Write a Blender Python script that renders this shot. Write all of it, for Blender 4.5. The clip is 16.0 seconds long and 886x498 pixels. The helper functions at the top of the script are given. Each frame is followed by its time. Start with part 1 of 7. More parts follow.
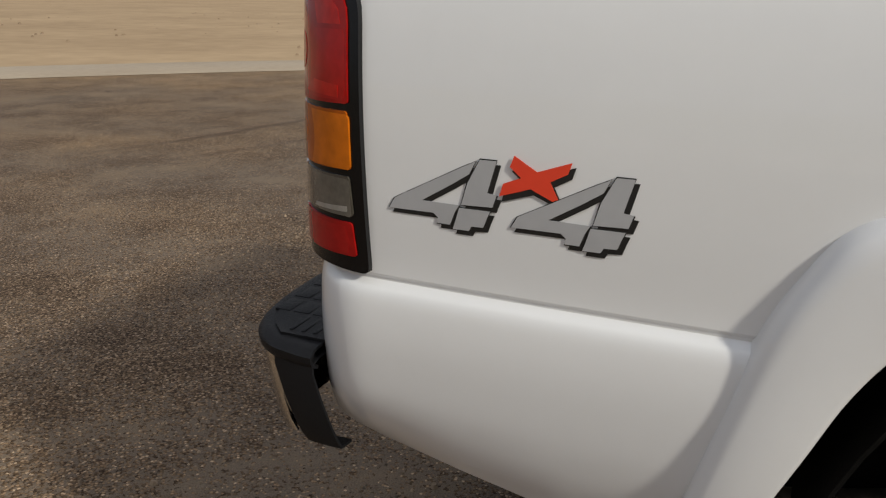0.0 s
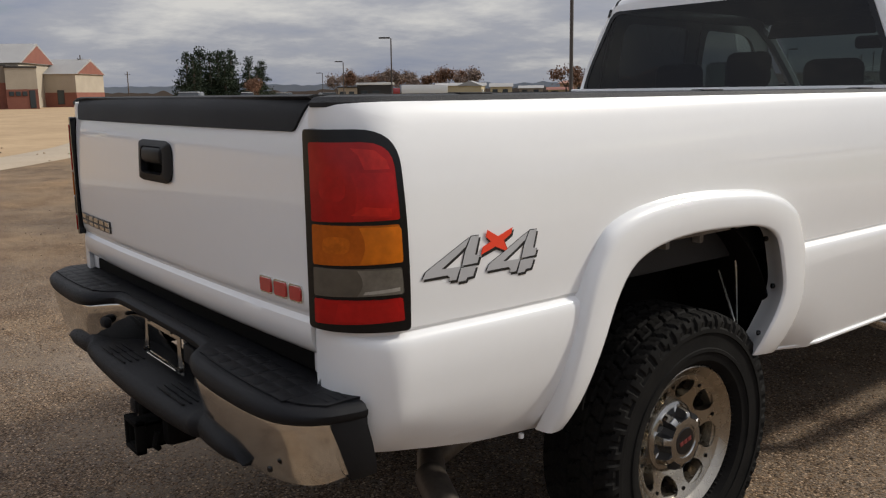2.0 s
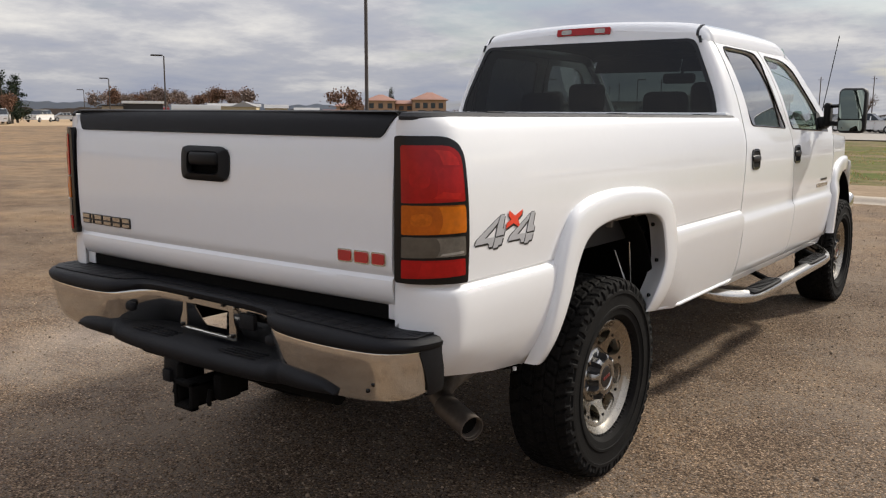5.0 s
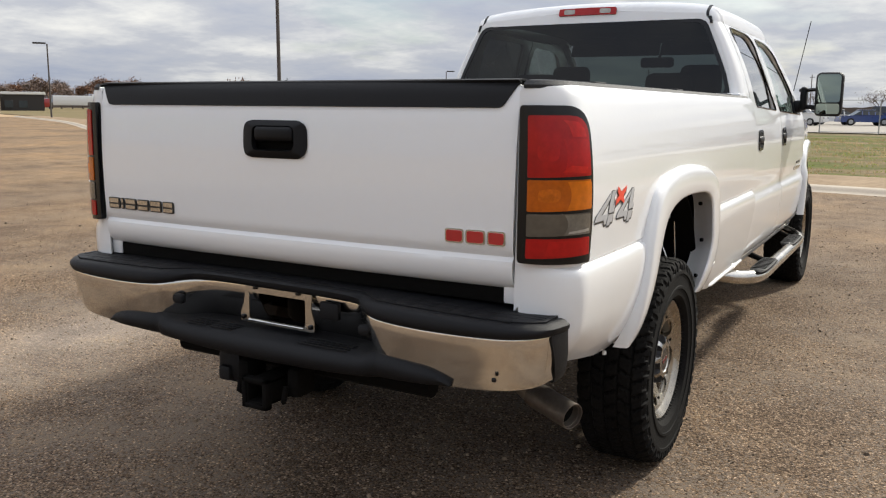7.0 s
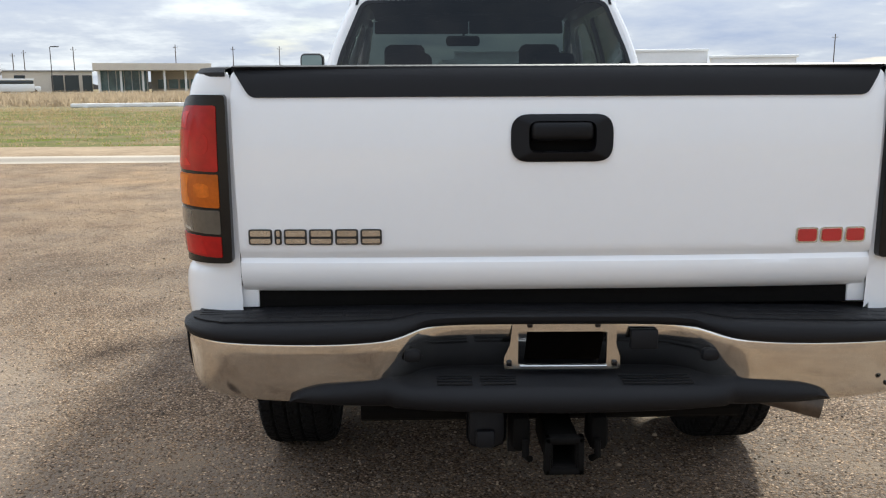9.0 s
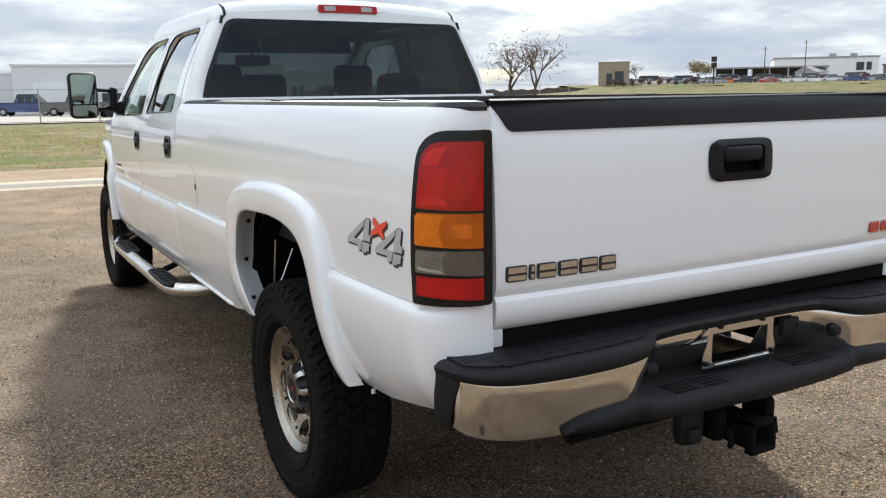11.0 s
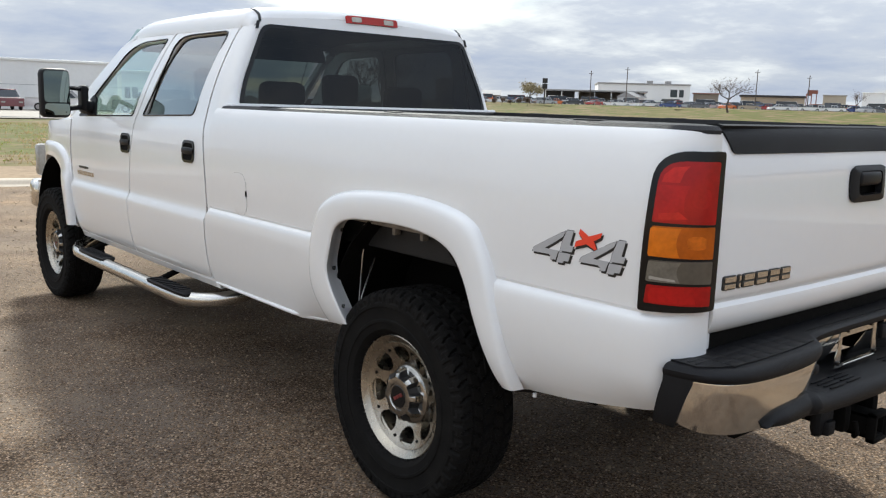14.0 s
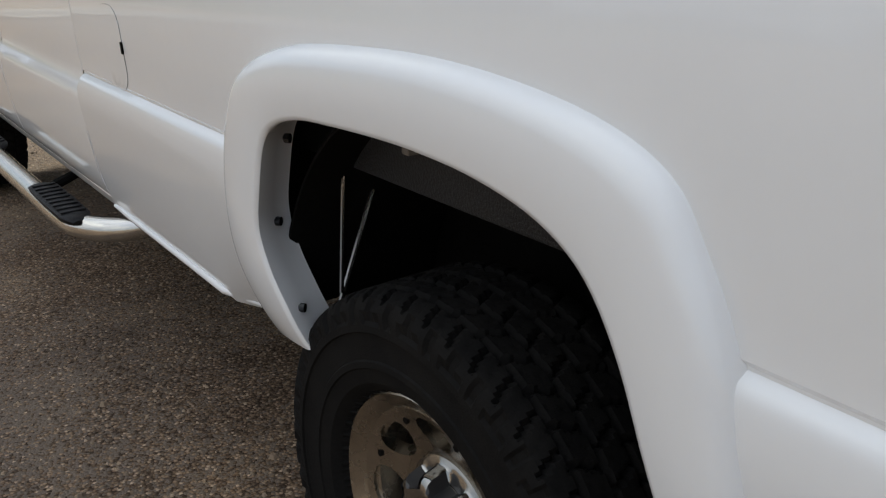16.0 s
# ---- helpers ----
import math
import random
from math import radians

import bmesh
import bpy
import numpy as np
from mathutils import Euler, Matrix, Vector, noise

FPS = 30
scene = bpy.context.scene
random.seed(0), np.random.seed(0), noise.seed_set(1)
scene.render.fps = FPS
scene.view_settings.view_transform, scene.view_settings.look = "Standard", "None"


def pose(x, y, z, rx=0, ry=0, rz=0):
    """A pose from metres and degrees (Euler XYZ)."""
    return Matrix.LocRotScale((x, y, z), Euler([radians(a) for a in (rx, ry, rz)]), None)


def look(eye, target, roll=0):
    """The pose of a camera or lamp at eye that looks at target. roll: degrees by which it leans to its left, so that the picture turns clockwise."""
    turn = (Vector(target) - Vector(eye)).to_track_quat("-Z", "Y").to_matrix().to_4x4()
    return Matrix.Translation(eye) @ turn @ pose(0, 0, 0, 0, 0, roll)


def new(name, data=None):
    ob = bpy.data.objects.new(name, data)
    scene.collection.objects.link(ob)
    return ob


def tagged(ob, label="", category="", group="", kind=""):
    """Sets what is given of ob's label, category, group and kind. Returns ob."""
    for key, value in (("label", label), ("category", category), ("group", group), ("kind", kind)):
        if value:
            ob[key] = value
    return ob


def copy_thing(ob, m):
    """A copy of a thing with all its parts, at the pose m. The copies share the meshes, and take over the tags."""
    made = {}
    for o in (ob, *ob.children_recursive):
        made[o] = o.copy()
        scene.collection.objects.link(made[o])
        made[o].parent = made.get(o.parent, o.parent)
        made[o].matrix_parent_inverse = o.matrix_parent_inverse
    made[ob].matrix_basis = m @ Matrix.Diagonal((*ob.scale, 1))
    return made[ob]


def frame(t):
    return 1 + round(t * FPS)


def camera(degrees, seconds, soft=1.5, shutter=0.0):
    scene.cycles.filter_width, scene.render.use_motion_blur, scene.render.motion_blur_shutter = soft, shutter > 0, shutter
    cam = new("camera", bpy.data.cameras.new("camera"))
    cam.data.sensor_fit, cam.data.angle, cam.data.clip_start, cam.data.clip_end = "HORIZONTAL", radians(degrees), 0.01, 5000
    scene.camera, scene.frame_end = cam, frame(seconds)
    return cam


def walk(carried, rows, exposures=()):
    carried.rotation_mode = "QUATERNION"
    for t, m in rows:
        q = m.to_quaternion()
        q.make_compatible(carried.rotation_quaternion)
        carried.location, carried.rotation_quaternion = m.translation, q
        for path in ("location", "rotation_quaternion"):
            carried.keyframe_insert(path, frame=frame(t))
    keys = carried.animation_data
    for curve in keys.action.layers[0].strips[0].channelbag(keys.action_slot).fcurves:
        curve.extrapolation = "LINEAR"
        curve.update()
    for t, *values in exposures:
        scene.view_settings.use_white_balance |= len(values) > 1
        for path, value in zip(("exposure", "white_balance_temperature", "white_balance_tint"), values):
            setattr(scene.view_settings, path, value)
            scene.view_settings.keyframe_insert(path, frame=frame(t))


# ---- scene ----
cam = camera(54.8, 16.0, soft=1.2)

PATH = [
    (0, (2.008, 0.722, 1.381), (0.249, -0.027, 0.794), 1.1),
    (0.5, (1.971, 0.266, 1.428), (0.04, 0.252, 0.907), -0.6),
    (1, (2.061, -0.172, 1.455), (0.19, 0.366, 1.0), -1.4),
    (1.5, (2.287, -0.531, 1.473), (0.563, 0.399, 1.069), -0.6),
    (2, (2.411, -0.884, 1.483), (0.874, 0.344, 1.123), -0.7),
    (2.5, (2.448, -1.23, 1.482), (1.079, 0.188, 1.142), -1.1),
    (3, (2.515, -1.527, 1.491), (1.232, -0.026, 1.178), -0.5),
    (3.5, (2.536, -1.733, 1.493), (1.302, -0.187, 1.196), -0.1),
    (4, (2.452, -1.848, 1.482), (1.261, -0.269, 1.182), 0.4),
    (6.3, (2.326, -1.903, 1.459), (1.189, -0.29, 1.135), 0.0),
    (6.5, (2.17, -1.954, 1.437), (1.08, -0.309, 1.116), 0.4),
    (7, (1.776, -2.079, 1.403), (0.808, -0.359, 1.077), 0.5),
    (7.5, (1.292, -2.194, 1.416), (0.503, -0.386, 1.083), 0.5),
    (8, (0.754, -2.247, 1.416), (0.215, -0.352, 1.068), 0.7),
    (8.5, (0.203, -2.184, 1.449), (-0.04, -0.238, 1.053), -0.2),
    (9, (-0.345, -2.134, 1.434), (-0.3, -0.171, 1.056), -0.3),
    (9.5, (-0.799, -1.929, 1.442), (-0.5, 0.008, 1.042), -1.3),
    (9.7, (-0.968, -1.867, 1.464), (-0.567, 0.052, 1.07), -2.1),
    (11.8, (-2.433, -1.638, 1.509), (-1.243, -0.068, 1.166), 0.7),
    (12, (-2.547, -1.616, 1.514), (-1.318, -0.076, 1.171), 0.6),
    (12.5, (-2.723, -1.607, 1.516), (-1.454, -0.1, 1.174), 0.7),
    (13, (-2.847, -1.534, 1.528), (-1.549, -0.051, 1.187), 1.2),
    (13.5, (-2.909, -1.381, 1.527), (-1.602, 0.096, 1.196), 1.4),
    (14, (-2.84, -1.211, 1.507), (-1.554, 0.285, 1.178), 1.7),
    (14.5, (-2.58, -0.986, 1.502), (-1.36, 0.558, 1.146), 1.8),
    (15, (-2.246, -0.594, 1.462), (-1.101, 0.992, 1.045), 1.5),
    (15.5, (-1.915, -0.138, 1.445), (-0.805, 1.433, 0.898), 0.5),
    (16, (-1.597, 0.317, 1.349), (-0.471, 1.808, 0.635), -0.3),
]
walk(cam, [(t, look(e, g, r)) for t, e, g, r in PATH],
     [(0, -0.75, 6450, 6), (1, -0.65, 6420, 7), (2, -0.4, 6420, 8), (3, -0.25, 6450, 9), (4, -0.1, 6480, 9), (6.5, 0.08, 6480, 8), (7, 0.22, 6420, 6), (7.5, 0.41, 6330, 5), (8, 0.53, 6270, 3), (8.5, 0.62, 6120, 3), (9.7, 0.60, 6020, 3), (12, 0.54, 6080, 2), (14, 0.46, 6080, 3), (15.5, 0.22, 6120, 3), (16, 0.16, 6130, 3)])

# ---- light ----
SUN_AZ, SUN_EL = radians(23.5), radians(33.5)   # from truck-forward (+y) towards +x
world = bpy.data.worlds.new("sky")
scene.world = world
world.use_nodes = True
wn, wl = world.node_tree.nodes, world.node_tree.links
wn.clear()


def wnode(kind, **kw):
    n = wn.new(kind)
    for k, v in kw.items():
        n.inputs[k].default_value = v
    return n


def sky_setup():
    out = wn.new("ShaderNodeOutputWorld")
    bg = wn.new("ShaderNodeBackground")
    sky = wn.new("ShaderNodeTexSky")
    sky.sky_type = "NISHITA"
    sky.sun_disc = False
    sky.sun_elevation, sky.sun_rotation = SUN_EL, SUN_AZ
    sky.air_density, sky.dust_density = 1.0, 1.5
    tc = wn.new("ShaderNodeTexCoord")
    sep = wn.new("ShaderNodeSeparateXYZ")
    wl.new(tc.outputs["Generated"], sep.inputs[0])

    def math_(op, a, b=None):
        n = wn.new("ShaderNodeMath")
        n.operation = op
        for i, v in enumerate((a, b)):
            if v is None:
                continue
            if isinstance(v, (int, float)):
                n.inputs[i].default_value = v
            else:
                wl.new(v, n.inputs[i])
        return n.outputs[0]
    up = math_("MAXIMUM", math_("ADD", sep.outputs[2], 0.16), 0.05)
    comb = wn.new("ShaderNodeCombineXYZ")
    wl.new(math_("DIVIDE", sep.outputs[0], up), comb.inputs[0])
    wl.new(math_("DIVIDE", sep.outputs[1], up), comb.inputs[1])

    def noise_(scale, detail, rough, w):
        n = wnode("ShaderNodeTexNoise", Scale=scale, Detail=detail, Roughness=rough)
        n.noise_dimensions = "4D"
        n.inputs["W"].default_value = w
        wl.new(comb.outputs[0], n.inputs["Vector"])
        return n.outputs[0]

    def ramp(fac, stops):
        r = wn.new("ShaderNodeValToRGB")
        el = r.color_ramp.elements
        el[0].position, el[0].color = stops[0][0], stops[0][1]
        el[1].position, el[1].color = stops[-1][0], stops[-1][1]
        for p, c in stops[1:-1]:
            e = el.new(p)
            e.color = c
        wl.new(fac, r.inputs[0])
        return r.outputs[0]
    cover = ramp(noise_(0.55, 9, 0.55, 3.1), [(0.34, (0, 0, 0, 1)), (0.47, (1, 1, 1, 1))])
    shade = ramp(noise_(1.25, 10, 0.6, 7.7), [(0.30, (4.5, 4.9, 6.3, 1)), (0.50, (6.4, 6.45, 7.1, 1)), (0.68, (10.9, 10.5, 10.1, 1))])
    mix = wn.new("ShaderNodeMix")
    mix.data_type = "RGBA"
    wl.new(cover, mix.inputs[0])
    wl.new(sky.outputs[0], mix.inputs[6])
    # an overcast sky is brighter overhead than at the horizon
    lift = wn.new("ShaderNodeVectorMath")
    lift.operation = "SCALE"
    wl.new(shade, lift.inputs[0])
    wl.new(math_("ADD", math_("MULTIPLY", math_("MAXIMUM", sep.outputs[2], 0.0), 1.15), 0.70), lift.inputs["Scale"])
    wl.new(lift.outputs[0], mix.inputs[7])
    wl.new(mix.outputs[2], bg.inputs[0])
    bg.inputs[1].default_value = 0.096
    wl.new(bg.outputs[0], out.inputs[0])


sky_setup()
sun = new("sun", bpy.data.lights.new("sun", "SUN"))
sun.data.energy, sun.data.angle, sun.data.color = 4.3, radians(4.6), (1.0, 0.93, 0.83)
sun.matrix_world = look((0, 0, 0), (-math.sin(SUN_AZ) * math.cos(SUN_EL), -math.cos(SUN_AZ) * math.cos(SUN_EL), -math.sin(SUN_EL)))
scene.view_settings.exposure = 0.0

# ---- materials ----
MATS = {}


def material(name, color, rough=0.6, metal=0.0, spec=0.5, coat=0.0, var=0.12, scale=6.0, fine=60.0, bump=0.0, bump_scale=None,
             color2=None, rough_var=0.08, transmission=0.0, emission=None, object_random=0.0):
    """A procedural surface: base colour varied at two scales, roughness variation and fine relief."""
    if name in MATS:
        return MATS[name]
    m = MATS[name] = bpy.data.materials.new(name)
    m.use_nodes = True
    nt = m.node_tree
    p = nt.nodes["Principled BSDF"]
    p.inputs["Metallic"].default_value = metal
    p.inputs["Specular IOR Level"].default_value = spec
    p.inputs["Coat Weight"].default_value = coat
    p.inputs["Coat Roughness"].default_value = 0.04
    p.inputs["Transmission Weight"].default_value = transmission
    if emission:
        p.inputs["Emission Color"].default_value = (*color, 1)
        p.inputs["Emission Strength"].default_value = emission
    tc = nt.nodes.new("ShaderNodeTexCoord")

    def noise_(s, d):
        n = nt.nodes.new("ShaderNodeTexNoise")
        n.inputs["Scale"].default_value, n.inputs["Detail"].default_value = s, d
        nt.links.new(tc.outputs["Object"], n.inputs["Vector"])
        return n.outputs[0]
    n1, n2 = noise_(scale, 5), noise_(fine, 4)
    mx = nt.nodes.new("ShaderNodeMath")
    mx.operation = "MULTIPLY_ADD"
    mx.inputs[1].default_value = 0.4
    nt.links.new(n2, mx.inputs[0])
    sc = nt.nodes.new("ShaderNodeMath")
    sc.operation = "MULTIPLY"
    sc.inputs[1].default_value = 0.6
    nt.links.new(n1, sc.inputs[0])
    nt.links.new(sc.outputs[0], mx.inputs[2])
    r = nt.nodes.new("ShaderNodeValToRGB")
    c2 = color2 or tuple(min(1.0, c * (1 + var)) for c in color)
    c1 = color if color2 else tuple(c * (1 - var) for c in color)
    r.color_ramp.elements[0].position, r.color_ramp.elements[1].position = 0.32, 0.68
    r.color_ramp.elements[0].color, r.color_ramp.elements[1].color = (*c1, 1), (*c2, 1)
    nt.links.new(mx.outputs[0], r.inputs[0])
    col = r.outputs[0]
    if object_random:
        oi = nt.nodes.new("ShaderNodeObjectInfo")
        hs = nt.nodes.new("ShaderNodeHueSaturation")
        mr = nt.nodes.new("ShaderNodeMapRange")
        mr.inputs[3].default_value, mr.inputs[4].default_value = 1 - object_random, 1 + object_random
        nt.links.new(oi.outputs["Random"], mr.inputs[0])
        nt.links.new(mr.outputs[0], hs.inputs["Value"])
        nt.links.new(col, hs.inputs["Color"])
        col = hs.outputs[0]
    nt.links.new(col, p.inputs["Base Color"])
    rr = nt.nodes.new("ShaderNodeMapRange")
    rr.inputs[3].default_value, rr.inputs[4].default_value = max(0.02, rough - rough_var), min(1, rough + rough_var)
    nt.links.new(n1, rr.inputs[0])
    nt.links.new(rr.outputs[0], p.inputs["Roughness"])
    if bump:
        b = nt.nodes.new("ShaderNodeBump")
        b.inputs["Strength"].default_value = bump
        b.inputs["Distance"].default_value = 0.004
        nt.links.new(noise_(bump_scale or fine, 3), b.inputs["Height"])
        nt.links.new(b.outputs[0], p.inputs["Normal"])
    return m


def glass(name, tint, gloss=1.0, rough=0.0, power=5.0, base=0.05):
    """A thin pane: tinted see-through with a Fresnel mirror on top."""
    m = MATS[name] = bpy.data.materials.new(name)
    m.use_nodes = True
    nt = m.node_tree
    nt.nodes.clear()
    out = nt.nodes.new("ShaderNodeOutputMaterial")
    tr = nt.nodes.new("ShaderNodeBsdfTransparent")
    tr.inputs[0].default_value = (*tint, 1)
    gl = nt.nodes.new("ShaderNodeBsdfGlossy")
    gl.inputs["Roughness"].default_value = rough
    gl.inputs["Color"].default_value = (gloss, gloss, gloss, 1)
    lw = nt.nodes.new("ShaderNodeLayerWeight")
    lw.inputs[0].default_value = 0.5
    pw = nt.nodes.new("ShaderNodeMath")
    pw.operation = "POWER"
    pw.inputs[1].default_value = power
    nt.links.new(lw.outputs["Facing"], pw.inputs[0])
    fr = nt.nodes.new("ShaderNodeMath")
    fr.operation = "MULTIPLY_ADD"
    fr.inputs[1].default_value, fr.inputs[2].default_value = 1.0 - base, base
    nt.links.new(pw.outputs[0], fr.inputs[0])
    mix = nt.nodes.new("ShaderNodeMixShader")
    nt.links.new(fr.outputs[0], mix.inputs[0])
    nt.links.new(tr.outputs[0], mix.inputs[1])
    nt.links.new(gl.outputs[0], mix.inputs[2])
    nt.links.new(mix.outputs[0], out.inputs[0])
    return m


WHITE = material("white_paint", (0.80, 0.80, 0.80), 0.34, coat=1.0, var=0.012, scale=2.5, fine=30, rough_var=0.03)
BLACK_PLASTIC = material("black_plastic", (0.0075, 0.0075, 0.0088), 0.56, spec=0.24, var=0.2, fine=400, bump=0.25, bump_scale=900)
BLACK_GLOSS = material("black_gloss", (0.006, 0.006, 0.007), 0.18, spec=0.4, var=0.2, rough_var=0.05)
SATIN_BLACK = material("satin_black_plastic", (0.006, 0.006, 0.007), 0.45, spec=0.2, var=0.2, fine=300)
BLACK_MATTE = material("underbody_black", (0.005, 0.0045, 0.004), 0.85, spec=0.1, var=0.35, scale=9, bump=0.3)
RUST = material("rusty_steel", (0.03, 0.022, 0.018), 0.7, metal=0.3, var=0.4, scale=25, bump=0.4)
CHROME = material("chrome", (0.72, 0.70, 0.66), 0.12, metal=1.0, var=0.05, scale=7, rough_var=0.07)
STEEL = material("polished_steel", (0.62, 0.60, 0.56), 0.2, metal=1.0, var=0.06, scale=12, rough_var=0.08)
ALLOY = material("machined_alloy", (0.42, 0.385, 0.33), 0.27, metal=1.0, var=0.08, scale=20, rough_var=0.08)
RUBBER = material("tyre_rubber", (0.0055, 0.0053, 0.0053), 0.8, spec=0.08, var=0.3, scale=14, fine=160, bump=0.25, bump_scale=300, color2=(0.013, 0.012, 0.011))
RED_LENS = material("red_lens", (0.42, 0.008, 0.007), 0.16, spec=0.3, coat=0.12, var=0.5, scale=11, fine=60, color2=(0.27, 0.005, 0.005))
# lens colours for gleams painted on the tail lamps; CLEAR_HOT serves headlamps too
RED_LENS_MID = material("red_lens_soft_gleam", (0.41, 0.008, 0.007), 0.2, spec=0.3, coat=0.12, var=0.2, scale=22, fine=90)
AMBER_MID = material("amber_lens_soft_gleam", (0.50, 0.115, 0.005), 0.2, spec=0.3, coat=0.12, var=0.3, scale=26, fine=120)
CLEAR_MID = material("clear_lens_soft_gleam", (0.135, 0.122, 0.10), 0.14, coat=1.0, var=0.25, scale=26, fine=120)
RED_LENS_HOT = material("red_lens_gleam", (0.52, 0.015, 0.010), 0.16, spec=0.3, coat=0.12, var=0.2, scale=30)
AMBER_LENS = material("amber_lens", (0.42, 0.090, 0.004), 0.16, spec=0.3, coat=0.12, var=0.22, scale=16, fine=90)
AMBER_HOT = material("amber_lens_gleam", (0.62, 0.155, 0.006), 0.16, spec=0.3, coat=0.12, var=0.2, scale=25)
CLEAR_LENS = material("smoky_clear_lens", (0.075, 0.066, 0.052), 0.12, coat=1.0, var=0.2, scale=20)
CLEAR_HOT = material("bright_clear_lens", (0.34, 0.32, 0.28), 0.12, coat=1.0, var=0.15, scale=30)
DECAL_GREY = material("decal_grey", (0.42, 0.42, 0.43), 0.35, var=0.05, scale=12)
DECAL_BLACK = material("decal_black", (0.015, 0.015, 0.015), 0.35, var=0.1)
DECAL_RED = material("decal_red", (0.78, 0.06, 0.025), 0.35, var=0.06)
BADGE_RED = material("badge_red", (0.45, 0.018, 0.02), 0.25, coat=1.0, var=0.1)
CLOTH = material("dark_seat_cloth", (0.022, 0.022, 0.024), 0.9, var=0.2, fine=200, bump=0.2)
LINER = material("sprayed_bed_liner", (0.016, 0.016, 0.017), 0.6, var=0.3, fine=150, bump=0.8, bump_scale=220)
RAIL = material("bed_rail_cap", (0.035, 0.035, 0.037), 0.6, spec=0.18, var=0.35, fine=220, bump=0.6, bump_scale=260)
GLASS_DARK = glass("privacy_glass", (0.085, 0.095, 0.098), 0.6)
GLASS_DOOR = glass("privacy_door_glass", (0.14, 0.15, 0.15), 1.0, power=3.0, base=0.17)
GLASS_SIDE = glass("front_door_glass", (0.74, 0.82, 0.76), power=3.4, base=0.08)
GLASS_WIND = glass("windshield_glass", (0.66, 0.80, 0.74))
MIRROR = material("mirror_silver", (0.24, 0.29, 0.27), 0.02, metal=1.0, var=0.01, rough_var=0.01)

# ---- mesh helpers ----


def mesh_ob(name, bm, mat, smooth=35):
    me = bpy.data.meshes.new(name)
    bmesh.ops.recalc_face_normals(bm, faces=bm.faces)
    if smooth:
        lim = radians(smooth)
        for f in bm.faces:
            f.smooth = True
        for e in bm.edges:
            if len(e.link_faces) == 2 and e.calc_face_angle(0) > lim:
                e.smooth = False
    bm.to_mesh(me)
    bm.free()
    for m in (mat if isinstance(mat, (list, tuple)) else [mat]):
        me.materials.append(m)
    return new(name, me)


def world_of(ob):
    m = ob.matrix_parent_inverse @ ob.matrix_basis
    return world_of(ob.parent) @ m if ob.parent else ob.matrix_basis


def group_part(name, parent, label=""):
    """An empty part that gathers meshes under a thing."""
    ob = new(name)
    ob.parent = parent
    ob.matrix_parent_inverse = world_of(parent).inverted()
    return tagged(ob, label)


def part(name, bm, mat, parent, label="", smooth=35):
    ob = mesh_ob(name, bm, mat, smooth)
    ob.parent = parent
    ob.matrix_parent_inverse = world_of(parent).inverted()
    if label:
        tagged(ob, label)
    return ob


def empty(name, loc=(0, 0, 0), rz=0, **tags):
    ob = new(name)
    ob.matrix_basis = pose(*loc, 0, 0, rz)
    return tagged(ob, **tags)


def box(bm, cx, cy, cz, sx, sy, sz, bevel=0.0, rot=None, seg=2):
    m = Matrix.Translation((cx, cy, cz)) @ (rot.to_4x4() if rot else Matrix()) @ Matrix.Diagonal((sx, sy, sz, 1))
    vs = bmesh.ops.create_cube(bm, size=1, matrix=m)["verts"]
    if bevel:
        es = list({e for v in vs for e in v.link_edges})
        bmesh.ops.bevel(bm, geom=es, offset=bevel, segments=seg, affect="EDGES", profile=0.5)
    return bm


def tube(bm, pts, r, n=12, caps=True):
    pts = [Vector(p) for p in pts]
    rings = []
    for i, p in enumerate(pts):
        d = (pts[min(i + 1, len(pts) - 1)] - pts[max(i - 1, 0)]).normalized()
        a = d.cross(Vector((0, 0, 1)) if abs(d.z) < 0.9 else Vector((0, 1, 0))).normalized()
        b = d.cross(a)
        rad = r[i] if isinstance(r, (list, tuple)) else r
        rings.append([bm.verts.new(p + (a * math.cos(t) + b * math.sin(t)) * rad) for t in (2 * math.pi * k / n for k in range(n))])
    for r0, r1 in zip(rings, rings[1:]):
        for k in range(n):
            bm.faces.new((r0[k], r0[(k + 1) % n], r1[(k + 1) % n], r1[k]))
    if caps:
        bm.faces.new(rings[0][::-1])
        bm.faces.new(rings[-1])
    return bm


def grid(bm, rows, close_u=False):
    """Faces between rows of equally many points."""
    vs = [[bm.verts.new(p) for p in r] for r in rows]
    for a, b in zip(vs, vs[1:]):
        n = len(a)
        for k in range(n if close_u else n - 1):
            bm.faces.new((a[k], a[(k + 1) % n], b[(k + 1) % n], b[k]))
    return vs


def revolve(bm, profile, n=48, axis="x"):
    """profile: (along, radius) pairs; turned about the x axis."""
    rows = []
    for a, r in profile:
        rows.append([(a, r * math.cos(2 * math.pi * k / n), r * math.sin(2 * math.pi * k / n)) for k in range(n)])
    grid(bm, rows, True)
    return bm


CORE = Vector((0, 2.7, 1.0))


